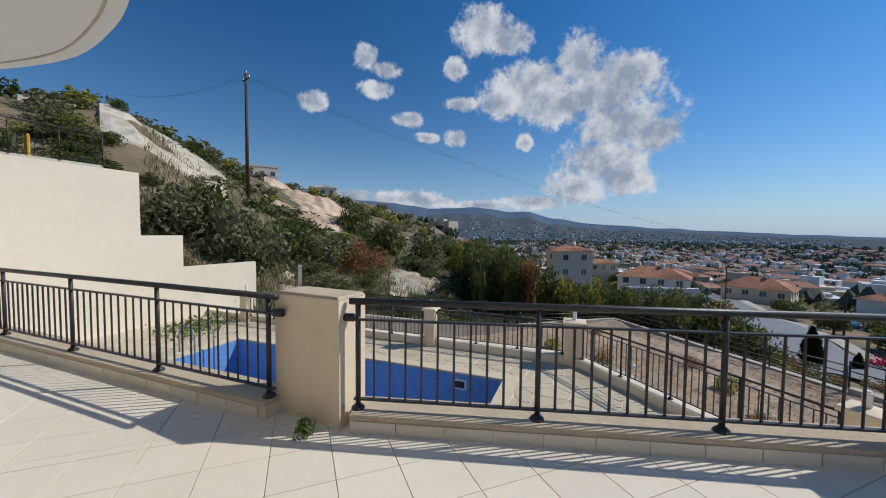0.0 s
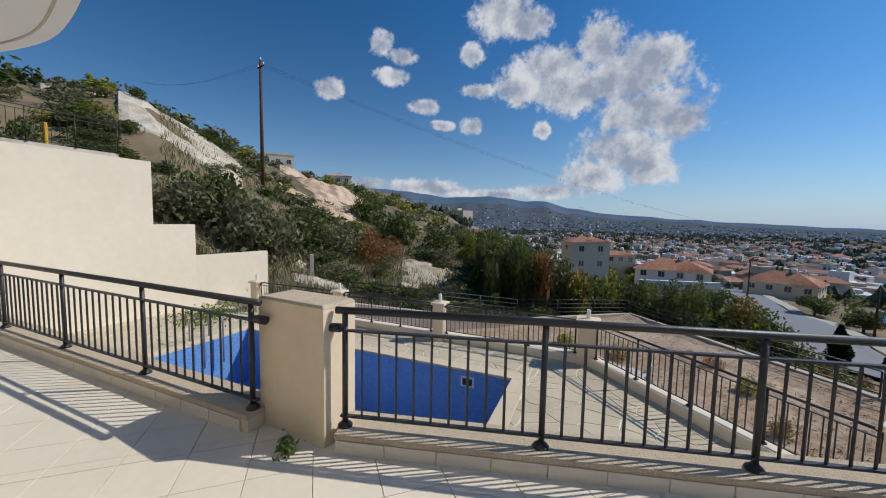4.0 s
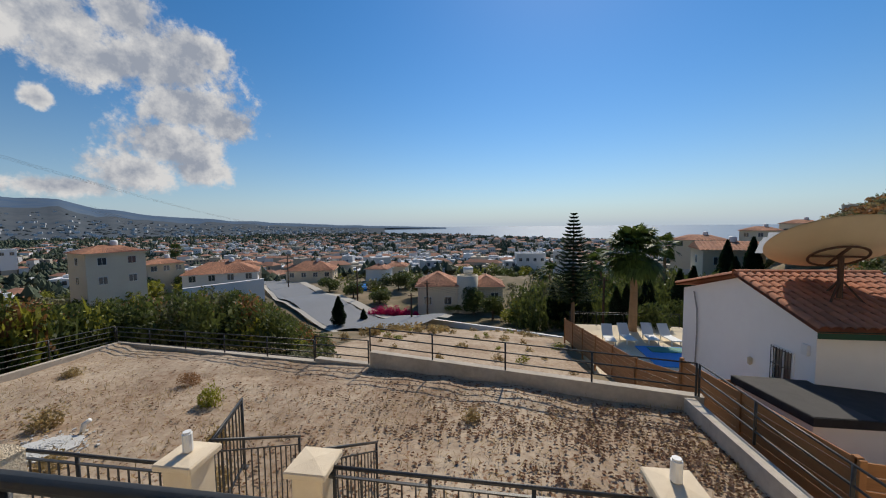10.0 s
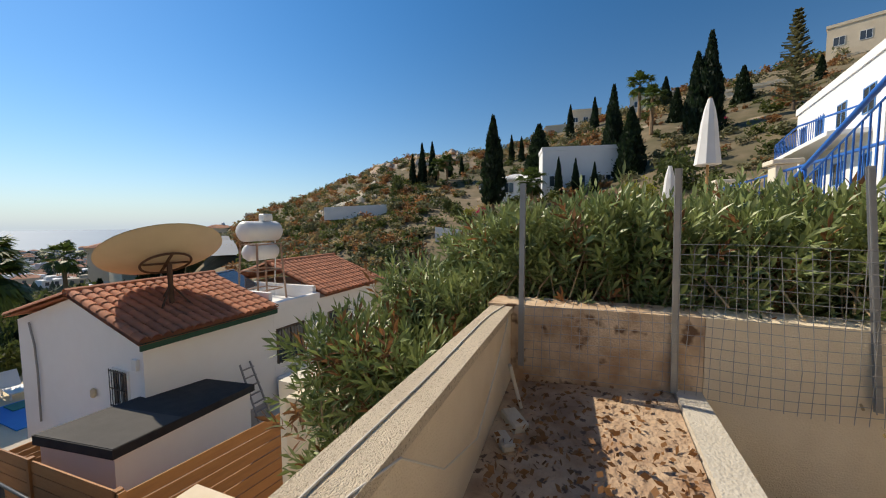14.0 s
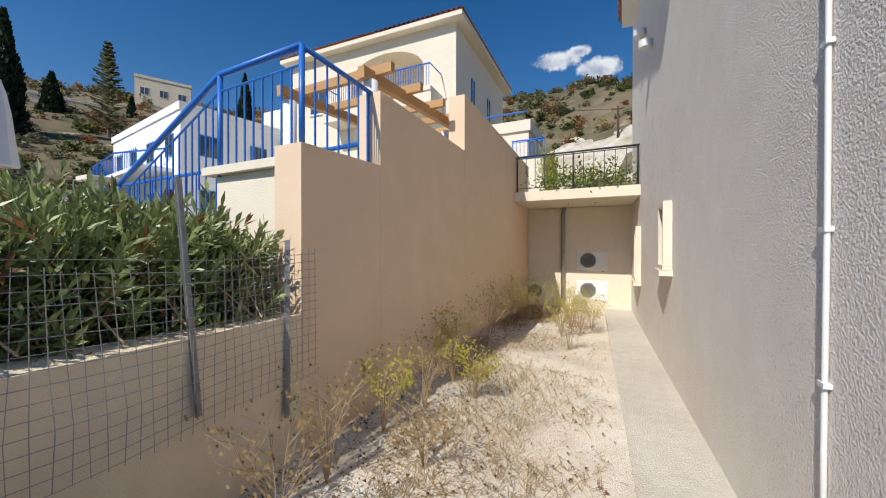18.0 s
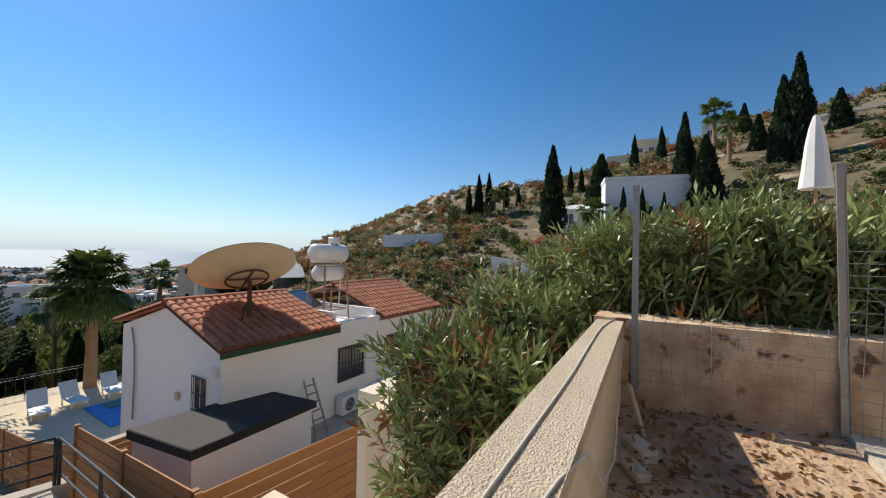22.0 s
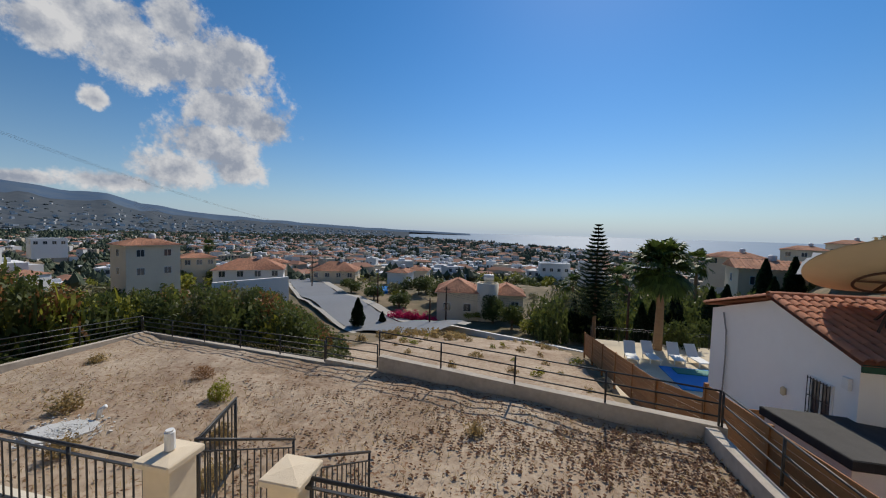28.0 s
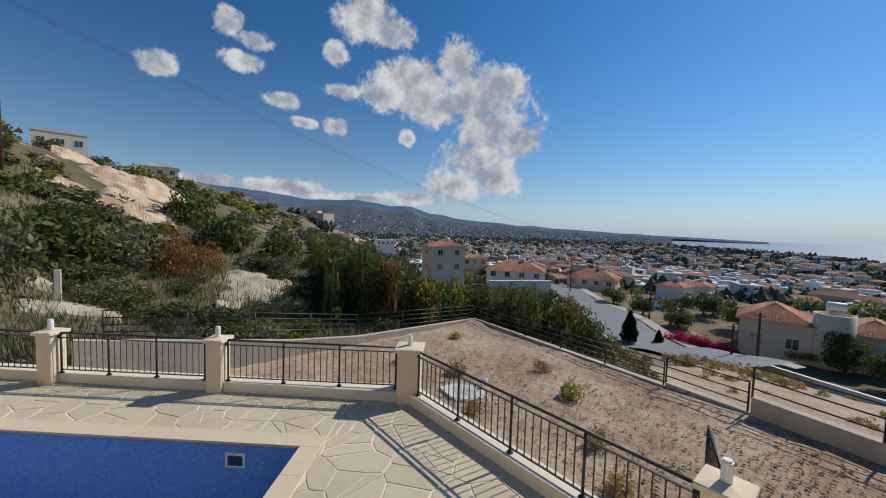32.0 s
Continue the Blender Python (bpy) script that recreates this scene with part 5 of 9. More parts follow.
for x, y, r, h, key in ((-6.2, 6.2, 0.45, 0.62, "yellow"), (-8.0, 7.4, 0.4, 0.35, "rust"), (-4.6, 4.6, 0.35, 0.4, "dry"), (-9.6, 5.0, 0.5, 0.5, "dry"), (-3.6, 3.4, 0.4, 0.45, "dry"), (-11.5, 4.4, 0.45, 0.5, "yellow"),
                        (0.5, 5.8, 0.3, 0.3, "dry"), (-12.6, 7.8, 0.4, 0.3, "dry"), (-7.3, 3.6, 0.35, 0.4, "dry"), (3.6, 3.0, 0.35, 0.35, "dry"), (5.9, 2.6, 0.3, 0.7, "dry")):
    bush(key, x, y, field_z(x, y), r, h, "weed_clump", "field weeds")
cement = Mesh().prism([(-8.95, 3.75), (-8.3, 3.62), (-7.85, 3.9), (-7.7, 4.3), (-8.0, 4.62), (-8.5, 4.55), (-8.9, 4.2)], -3.3, field_z(-8.3, 4.2) + 0.075)
solid("cement_patch", cement, ROCK_PALE, "dried grey cement patch on the field", "cement")


def low_wall(name, pts, tops, thick=0.22, mat=CONCRETE, low=-4.6):
    t = thing(name, "low concrete retaining wall round the field", "wall", "field walls")
    tagged(t, kind="structure")
    for (a, b), (za, zb) in zip(zip(pts, pts[1:]), tops):
        a, b = Vector(a), Vector(b)
        d = (b - a).normalized()
        n = Vector((-d.y, d.x)) * thick
        q = [a, b, b + n, a + n]
        zs = [za, zb, zb, za]
        if (q[1] - q[0]).cross(q[2] - q[1]) < 0:
            q.reverse()
            zs.reverse()
        part("wall_length", Mesh().prism([tuple(p) for p in q], low, zs), mat, t)
    return t


def rail_fence(label, pts, tops, rails=3, drop=0.27, every=2.2, height=0.78):
    """Posts with three round rails; tops: height of the top rail at each corner."""
    t = thing("rail_fence", label, "fence", "field fences")
    for (a, b), (za, zb) in zip(zip(pts, pts[1:]), tops):
        a, b = Vector(a), Vector(b)
        for k in range(rails):
            part("rail", Mesh().tube([(*a, za - drop * k), (*b, zb - drop * k)], 0.019, 7), IRON, t, smooth=True)
        n = max(1, round((b - a).length / every))
        for k in range(n + 1):
            p, z = a + (b - a) * k / n, za + (zb - za) * k / n
            part("post", Mesh().tube([(*p, z - height), (*p, z + 0.005)], 0.024, 8), IRON, t, smooth=True)
    return t


low_wall("wall_field_front", [(-2.85, 8.66), (5.55, 6.55)], [(-2.36, -2.28)])
low_wall("wall_field_step", [(-4.85, 9.0), (-2.86, 8.67)], [(-2.78, -2.76)])
low_wall("wall_field_left_front", [(-14.6, 10.68), (-4.86, 9.02)], [(-3.16, -2.9)])
low_wall("wall_field_side", [(5.36, 6.55), (5.42, 1.3)], [(-2.30, -2.24)], thick=-0.22)
low_wall("wall_field_left", [(-14.6, 10.68), (-14.55, 4.0), (-14.6, 1.3), (-14.7, -4.2)], [(-3.16, -2.95), (-2.95, -2.65), (-2.65, -1.7)], thick=0.2)
rail_fence("black iron rail fence on a concrete wall at the field's edge", [(-2.85, 8.74), (5.42, 6.64)], [(-1.62, -1.55)], every=2.25)
rail_fence("black iron rail fence stepping down with the wall", [(-4.85, 9.06), (-2.92, 8.76)], [(-2.05, -2.03)], every=2.1)
rail_fence("black iron rail fence at the field's low edge", [(-14.55, 10.75), (-4.92, 9.1)], [(-2.52, -2.2)], every=1.9, rails=4, drop=0.2)
rail_fence("black iron rail fence down the field's side", [(5.46, 6.6), (5.52, 1.5)], [(-1.55, -1.5)], every=1.9)
rail_fence("black iron rail fence beside the scrub slope", [(-14.6, 10.72), (-14.6, 4.0), (-14.7, -3.6)], [(-2.5, -2.1), (-2.1, -1.0)], every=2.0, rails=4, drop=0.2)

# ---- white house next door ----
WHZ = -3.78
wh = thing("white_house", "white single-storey house with a terracotta tiled roof", "house")
part("wall", Mesh().box(8.35, 7.45, WHZ - 2.45, 11.9, 13.4, -1.0), WHITE_WALL, wh)
part("wall", Mesh().box(11.903, 7.45, WHZ - 0.6, 17.6, 13.4, -1.05), WHITE_WALL, wh)
part("parapet", Mesh().box(11.92, 7.45, -1.047, 14.0, 7.63, -0.84).box(11.92, 7.633, -1.047, 12.05, 11.6, -0.5).box(13.85, 7.633, -1.047, 14.0, 11.6, -0.6), WHITE_WALL, wh)
ridge_y, ridge_z, eave_z = 10.1, 0.0, -0.88
part("gable", Mesh().add([(8.35, 7.45, -1.0), (8.35, 13.4, -1.0), (8.35, ridge_y, ridge_z - 0.10), (8.55, 7.45, -1.0), (8.55, 13.4, -1.0), (8.55, ridge_y, ridge_z - 0.10)],
                         [(0, 2, 1), (3, 4, 5), (0, 3, 5, 2), (2, 5, 4, 1), (0, 1, 4, 3)]), WHITE_WALL, wh)


def roof_pair(x0, x1, y0, y1, yr, z0, zr):
    ro = part("roof", Mesh().add([(x0, y0, z0), (x1, y0, z0), (x1, yr, zr), (x0, yr, zr), (x1, y1, z0), (x0, y1, z0)], [(0, 1, 2, 3), (3, 2, 4, 5)])
              .add([(x0, y0, z0 - 0.06), (x1, y0, z0 - 0.06), (x1, yr, zr - 0.06), (x0, yr, zr - 0.06), (x1, y1, z0 - 0.06), (x0, y1, z0 - 0.06)], [(3, 2, 1, 0), (5, 4, 2, 3)]), ROOF, wh)
    for q in (((x0, y0, z0 + 0.01), (x1, y0, z0 + 0.01), (x1, yr, zr + 0.01), (x0, yr, zr + 0.01)), ((x1, y1, z0 + 0.01), (x0, y1, z0 + 0.01), (x0, yr, zr + 0.01), (x1, yr, zr + 0.01))):
        a, b, c, d = (Vector(p) for p in q)
        nx, ny = round((b - a).length / 0.23), round((d - a).length / 0.36)
        if q[0][1] == y0 and x0 < 9:
            # the near slope tile by tile
            s, u = (b - a) / nx, (d - a) / ny
            nor = s.cross(u).normalized()
            tm = Mesh()
            vs = []
            for p, rr, lift in ((Vector((0, 0, 0)), 1.0, 0.02), (u * 1.12, 0.9, 0.004)):
                for k in range(6):
                    an = math.pi * k / 5
                    vs.append(p + s * 0.5 - s.normalized() * math.cos(an) * 0.115 * rr + nor * (math.sin(an) * 0.085 * rr + lift))
            tm.add(vs, [(k, k + 1, 7 + k, 6 + k) for k in range(5)])
            data = tm.data("roof_tile", ROOF, True)
            for i in range(nx):
                for j in range(ny):
                    ob = new("roof_tile", data)
                    ob.parent = ro
                    ob.location = a + s * i + u * j
        else:
            tagged(part("roof_tiles", tiled_slope(*q, pitch=0.23, course=0.36, radius=0.085, segs=4), ROOF, ro), kind="stuff")
    n = round((x1 - x0) / 0.36)
    caps = Mesh()
    for k in range(n):
        xa, xb = x0 + (x1 - x0) * k / n, x0 + (x1 - x0) * (k + 1.1) / n
        caps.tube([(xa, yr, zr + 0.02), (xb, yr, zr + 0.035)], 0.11, 8, 0.10, cap=False)
    tagged(part("ridge_tiles", caps, ROOF, ro), kind="stuff")


roof_pair(8.14, 11.86, 7.16, 13.7, ridge_y, eave_z, ridge_z)
roof_pair(14.05, 18.0, 7.2, 13.7, ridge_y, -0.92, 0.12)
part("fascia", Mesh().box(8.18, 7.19, eave_z - 0.20, 11.84, 7.23, eave_z - 0.04), GREEN_PAINT, wh, "dark green painted eaves board")
for x0, x1 in ((11.99, 13.17), (14.38, 15.6)):
    window(wh, pose((x0 + x1) / 2, 7.435, -2.78), x1 - x0, 1.12, bars=9, frame_mat=BARK, sill=False)
window(wh, pose(8.335, 8.36, -2.62, 0, 0, -90), 0.66, 0.92, bars=7, frame_mat=PLASTIC, sill=False)
part("meter_box", Mesh().box(8.27, 7.6, -1.62, 8.347, 7.78, -1.36, bevel=0.01), PLASTIC, wh, "small white meter box")
part("wall_light", Mesh().lathe([(0.02, -0.12), (0.06, -0.08), (0.06, 0.08), (0.02, 0.12)], 10, (8.29, 9.5, -2.45)), DISH, wh)
part("drain_pipe", Mesh().tube([(8.31, 12.6, -1.0), (8.30, 12.35, -1.6), (8.30, 12.3, -2.4), (8.30, 12.35, WHZ)], 0.025, 6), STEEL, wh)
solid("pavement_house_yard", Mesh().box(6.4, 3.6, WHZ - 0.5, 18.5, 7.44, WHZ), CONCRETE, "grey concrete yard beside the white house", "pavement", "structure")
solid("pavement_house_side", Mesh().box(6.4, 7.443, WHZ - 2.6, 8.34, 11.5, WHZ), CONCRETE, "grey concrete path beside the white house", "pavement", "structure")
ac_unit(pose(12.3, 7.08, WHZ + 0.02), "white outdoor air conditioner on the yard floor")
ac_unit(pose(13.75, 7.08, WHZ + 0.02), "white outdoor air conditioner on the yard floor")
ac_unit(pose(14.75, 7.08, WHZ + 0.02), "white outdoor air conditioner on the yard floor")
step_ladder = thing("step_ladder", "aluminium stepladder leaning on the white wall", "ladder", "", pose(10.75, 7.08, WHZ))
for x in (-0.2, 0.2):
    part("stile", Mesh().bar((x, -0.45, 0), (x * 0.8, 0.25, 1.5), 0.03, 0.05), STEEL, step_ladder)
for k in range(6):
    part("rung", Mesh().bar((-0.2, -0.45 + 0.1 * k + 0.1, 0.25 + 0.22 * k), (0.2, -0.45 + 0.1 * k + 0.1, 0.25 + 0.22 * k), 0.06, 0.02), STEEL, step_ladder)
shed = thing("shed", "white rendered shed with a black felt roof", "shed", "", pose(6.84, 5.50, 0, 0, 0, 9))
part("wall", Mesh().prism([(0.06, 0.06), (3.05, 0.06), (3.05, 1.82), (0.06, 1.82)], WHZ - 0.3, [-2.25, -2.50, -2.50, -2.25]), WHITE_WALL, shed)
part("roof", Mesh().prism([(0, 0), (3.15, 0), (3.15, 1.9), (0, 1.9)], [-2.24, -2.50, -2.50, -2.24], [-2.07, -2.34, -2.34, -2.07]), FELT, shed)
part("roof_felt", Mesh().prism([(0.02, 0.02), (1.25, 0.02), (1.25, 1.88), (0.02, 1.88)], [-2.068, -2.173, -2.173, -2.068], [-2.06, -2.165, -2.165, -2.06]), FELT_GREY, shed, "weathered grey roofing felt")

# satellite dish, seen from behind
dish = thing("satellite_dish", "large beige satellite dish on a roof stand", "dish", "", pose(9.62, 8.75, -0.16))
dm = look((0, 0, 0), (0.12, 0.52, 0.9))
bowl, n, rings_ = Mesh(), 40, 7
vs = []
for j in range(rings_ + 1):
    r = 1.38 * j / rings_
    for k in range(n):
        a = 2 * math.pi * k / n
        vs.append((r * math.cos(a), r * math.sin(a) * 1.0, 0.26 - 0.30 * (r / 1.38) ** 2))
fs = [(j * n + k, j * n + (k + 1) % n, (j + 1) * n + (k + 1) % n, (j + 1) * n + k) for j in range(rings_) for k in range(n)]
bowl.add([dm @ Vector(p) + Vector((0, 0, 1.12)) for p in vs], fs)
o = len(vs)
bowl.add([dm @ Vector((p[0], p[1], p[2] + 0.03)) + Vector((0, 0, 1.12)) for p in vs], [f[::-1] for f in fs])
part("reflector", bowl, DISH, dish, smooth=True)
part("back_ring", Mesh().tube([tuple(dm @ Vector((0.55 * math.cos(k * math.pi / 12), 0.55 * math.sin(k * math.pi / 12), 0.36)) + Vector((0, 0, 1.12))) for k in range(25)], 0.03, 7, cap=False), POLE, dish, "rusty brown ring frame")
for p, q in (((-0.5, 0, 0.36), (0.5, 0, 0.36)), ((0, -0.5, 0.36), (0, 0.5, 0.36))):
    part("brace", Mesh().bar(tuple(dm @ Vector(p) + Vector((0, 0, 1.12))), tuple(dm @ Vector(q) + Vector((0, 0, 1.12))), 0.05), POLE, dish)
part("mast", Mesh().tube([(0, -0.25, -0.55), (0, -0.22, 0.8)], 0.06, 10), POLE, dish)
for x, y in ((-0.45, -0.5), (0.45, -0.5), (0.0, 0.4)):
    part("stay", Mesh().bar((0, -0.24, 0.25), (x, y, -0.45), 0.04), POLE, dish)
stand = thing("water_tanks", "two white water tanks on a rusty steel stand", "water tank", "", pose(13.05, 9.2, -0.16))
for x in (-0.5, 0.5):
    for y in (-0.4, 0.4):
        part("leg", Mesh().bar((x * 1.25, y * 1.25, -1.3), (x, y, 1.15), 0.06), RUST, stand)
for z in (-0.5, 0.2, 1.12):
    part("cross_bar", Mesh().bar((-0.52, -0.42, z), (0.52, -0.42, z), 0.04).bar((-0.52, 0.42, z), (0.52, 0.42, z), 0.04).bar((-0.52, -0.42, z), (-0.52, 0.42, z), 0.04).bar((0.52, -0.42, z), (0.52, 0.42, z), 0.04), RUST, stand)


def lying_tank(z, ln, r):
    m = Mesh().lathe([(0.02, -ln / 2), (r * 0.7, -ln / 2 + 0.03), (r, -ln / 2 + 0.14), (r, ln / 2 - 0.14), (r * 0.7, ln / 2 - 0.03), (0.02, ln / 2)], 18)
    m.v = [(zz, y, z + x) for x, y, zz in m.v]
    return m


part("upper_tank", lying_tank(1.58, 1.62, 0.35), PLASTIC, stand, "white lying water tank", smooth=True)
part("lower_tank", lying_tank(0.85, 1.3, 0.30), PLASTIC, stand, "white lying water tank", smooth=True)
part("pipe", Mesh().tube([(0.62, 0, 1.75), (0.68, 0.05, 0.9), (0.6, 0.1, -0.9)], 0.02, 6), PLASTIC, stand)
part("float_box", Mesh().box(0.05, -0.15, 1.93, 0.45, 0.15, 2.2, bevel=0.04), PLASTIC, stand)
panel = thing("solar_panel", "dark solar water heater panel on a roof", "solar panel", "", pose(12.9, 10.6, -0.5, 30, 0, 20))
part("panel", Mesh().box(-0.9, -0.6, 0, 0.9, 0.6, 0.08), GLASS, panel)
part("frame", Mesh().box(-0.95, -0.65, -0.02, 0.95, -0.603, 0.1).box(-0.95, 0.603, -0.02, 0.95, 0.65, 0.1), STEEL, panel)

# wooden board fence
wood = thing("board_fence", "brown stained horizontal board fence", "fence")


def boards(a, b, za, zb, high, rows=9):
    a, b = Vector(a), Vector(b)
    d = (b - a).normalized()
    ln = (b - a).length
    n = max(1, round(ln / 2.4))
    for i in range(n):
        p, q = a + d * (ln * i / n), a + d * (ln * (i + 1) / n)
        z0, z1 = za + (zb - za) * i / n, za + (zb - za) * (i + 1) / n
        for k in range(rows):
            h = high / rows
            m0, m1 = z0 - h * (k + 0.5), z1 - h * (k + 0.5)
            part("board", Mesh().bar((*(p + d * 0.01), m0), (*(q - d * 0.01), m1), 0.025, h * 0.9), WOOD, wood)
        part("post", Mesh().bar((*p, z0 + 0.03), (*p, z0 - high - 0.3), 0.09), WOOD, wood)
    part("post", Mesh().bar((*b, zb + 0.03), (*b, zb - high - 0.3), 0.09), WOOD, wood)


boards((6.2, 3.9), (9.4, 3.42), -1.88, -1.85, 1.9)
boards((6.2, 3.95), (6.25, 9.0), -1.86, -2.3, 1.9)
boards((6.25, 9.05), (6.15, 12.0), -2.72, -3.42, 1.5, 8)
boards((6.15, 12.02), (6.0, 25.0), -3.44, -5.35, 1.5, 8)
boards((6.3, 9.1), (8.3, 9.2), -2.9, -2.9, 1.2)
# retaining walls between the lots
solid("wall_lot_low", Mesh().prism([(5.31, 1.21), (5.31, 0.495), (5.54, 0.495), (5.52, 1.21)], -4.4, -0.5), CREAM, "low cream retaining wall between the lots", "wall", "structure")
solid("wall_lot_tall", Mesh().prism([(5.80, 0.56), (5.80, 0.32), (9.6, 0.1), (9.6, 0.34)], -4.4, 0.37), CREAM_PALE, "cream rendered retaining wall between the lots", "wall", "structure")
solid("ground_house_yard_side", Mesh().box(5.95, 0.73, -4.6, 18.5, 3.597, WHZ - 0.03), CONCRETE, "concrete ground below the retaining walls", "ground", "structure")
# neighbour's pool terrace
NPZ = -6.15
solid("pavement_pool", Mesh().box(6.3, 11.51, NPZ - 0.8, 14.5, 26.5, NPZ), COPING, "pale stone terrace round the neighbour's pool", "pavement", "structure")
solid("neighbour_pool", Mesh().box(9.6, 18.4, NPZ + 0.004, 13.2, 21.7, NPZ + 0.05), WATER, "bright blue water of the neighbour's pool", "pool")
solid("pool_cover", Mesh().box(10.2, 20.6, NPZ + 0.055, 12.4, 21.5, NPZ + 0.09), material("green_cover", (0.03, 0.22, 0.16), 0.6), "green cover rolled over a pool end", "cover")
for x, y, t in ((8.3, 22.6, -6), (9.5, 22.9, 3), (11.0, 23.1, -4), (12.1, 23.0, 8)):
    s = thing("sun_lounger", "pale grey plastic sun lounger by the pool", "lounger", "sun loungers", pose(x, y, NPZ, 0, 0, t))
    part("bed", Mesh().box(-0.33, -1.0, 0.28, 0.33, 0.3, 0.34, bevel=0.015), PLASTIC, s)
    part("backrest", Mesh().box(-0.33, 0, 0, 0.33, 0.8, 0.05, m=pose(0, 0.3, 0.31, 52)), PLASTIC, s)
    for lx, ly in ((-0.28, -0.85), (0.28, -0.85), (-0.28, 0.35), (0.28, 0.35)):
        part("leg", Mesh().box(lx - 0.03, ly - 0.03, 0, lx + 0.03, ly + 0.03, 0.277), PLASTIC, s)
railing("railing", "dark metal railing along the neighbour's pool", (6.6, 26.3), (14.3, 26.3), NPZ, NPZ + 1.0, 5, gap=0.3, stub=(False, False))

# palm and araucaria behind the pool
palm = thing("fan_palm", "tall fan palm with a shaggy brown trunk", "tree", "", pose(10.7, 25.2, 0))
part("trunk", Mesh().tube([(0, 0, NPZ), (0.03, 0, -3.5), (0, 0, -0.9)], 0.30, 12, 0.2), PALM_BARK, palm)
crown = palm_crown(120, 2.5, 3)
crown.v = [(x, y, z - 0.6) for x, y, z in crown.v]
part("crown", crown, PALM_LEAF, palm)
arau = thing("araucaria_tree", "tall tiered araucaria pine", "tree", "", pose(6.54, 25.0, 0))
part("trunk", Mesh().tube([(0, 0, -6.4), (0, 0, 2.3)], 0.16, 8, 0.02), BARK, arau)
need = Mesh()
for tier in range(25):
    f = tier / 24
    z = -4.0 + 6.2 * f
    ln = 1.75 * (1 - f) ** 0.85 + 0.12
    for k in range(9):
        a = k * 2 * math.pi / 9 + tier * 0.45 + rng.uniform(-0.1, 0.1)
        l1 = ln * rng.uniform(0.85, 1.1)
        d = Vector((math.cos(a), math.sin(a), 0))
        p0, p1, p2 = Vector((0, 0, z)), d * l1 * 0.6 + Vector((0, 0, z - 0.03)), d * l1 + Vector((0, 0, z + 0.16 * l1))
        side = Vector((-d.y, d.x, 0))
        for s in range(9):
            u = (s + 0.7) / 9
            c = p0.lerp(p1, u / 0.6) if u < 0.6 else p1.lerp(p2, (u - 0.6) / 0.4)
            w = 0.30 * (1 - 0.5 * u)
            for sg in (-1, 1):
                tip = c + side * sg * w + d * 0.10 + Vector((0, 0, 0.09))
                need.add([c - d * 0.06, c + d * 0.05 - Vector((0, 0, .03)), tip, c + Vector((0, 0, 0.05))], [(0, 1, 2), (0, 2, 3)])
tagged(part("foliage", need, PINE_LEAF, arau), kind="stuff")

# rubble heap and a plastic pipe end on the field
heap = Mesh()
hg = np.random.default_rng(77)
for k in range(420):
    x, y = -8.4 + hg.normal() * 0.36, 4.15 + hg.normal() * 0.26
    z = field_z(x, y) + 0.04 + max(0.0, 0.06 - 0.12 * math.hypot(x + 8.4, y - 4.15))
    s = hg.uniform(0.01, 0.04)
    a = hg.uniform(0, 3.1)
    heap.box(-s, -s * 0.7, -s * 0.4, s, s * 0.7, s * 0.5, m=pose(x, y, z, hg.uniform(-20, 20), hg.uniform(-20, 20), math.degrees(a)))
tagged(solid("rubble_heap", heap, ROCK_PALE, "heap of pale cement rubble on the field", "rubble"), kind="stuff")
solid("pipe_end", Mesh().tube([(-8.25, 4.75, -3.1), (-8.2, 4.78, -2.86), (-8.1, 4.83, -2.78)], 0.05, 10), PLASTIC, "white plastic pipe end sticking from the soil", "pipe", smooth=True)

# ---- side yard ----
WALL_A, WALL_B = Vector((5.85, -2.5)), Vector((6.31, -11.3))


def on_wall(y, off=0.0):
    return WALL_A.x + (WALL_B.x - WALL_A.x) * (y - WALL_A.y) / (WALL_B.y - WALL_A.y) + off




def house_x(y, off=0.0):
    """The face of the house's side wall."""
    return 3.50 - 0.064 * (y + 4.78) + off


solid("wall_house_side", Mesh().prism([(house_x(-2.3), -2.3), (3.0, -2.1), (3.0, -11.4), (house_x(-11.4), -11.4)][::-1], -0.3, 6.6), ROUGHCAST, "grey-white roughcast side wall of the house", "wall", "structure")
solid("wall_house_end", Mesh().box(3.0, -11.72, -0.6, 6.7, -11.42, 2.53), CREAM_PALE, "cream rendered wall closing the side yard", "wall", "structure")


def wall_piece(name, y0, y1, z0, z1, mat=PEACH, label="tall peach rendered boundary wall stepping up the slope", t0=-0.5):
    a, b = on_wall(y0), on_wall(y1)
    q = [(a, y0), (b, y1), (b + 0.24, y1), (a + 0.24, y0)]
    zs = [z0, z1, z1, z0]
    area = sum(q[k][0] * q[(k + 1) % 4][1] - q[(k + 1) % 4][0] * q[k][1] for k in range(4))
    if area < 0:
        q, zs = q[::-1], zs[::-1]
    return solid(name, Mesh().prism(q, t0, zs), mat, label, "wall", "structure")


wall_piece("wall_boundary_block", -3.60, -4.48, 2.215, 2.25)
wall_piece("wall_boundary_slope", -4.483, -6.55, 2.88, 2.88)
wall_piece("wall_boundary_top", -6.553, -11.41, 3.655, 3.64)
wall_piece("wall_boundary_low", -2.31, -3.597, 1.15, 1.14, CREAM, "low cream wall under a wire mesh fence")
wall_piece("wall_boundary_planter", -1.20, -2.307, 1.155, 1.15, CREAM_STAINED, "low cream wall stained brown by damp", -1.0)
# parapet with a rough top and the planter behind it
par = thing("wall_parapet", "cream parapet wall with a rough pebbly top", "wall")
tagged(par, kind="structure")
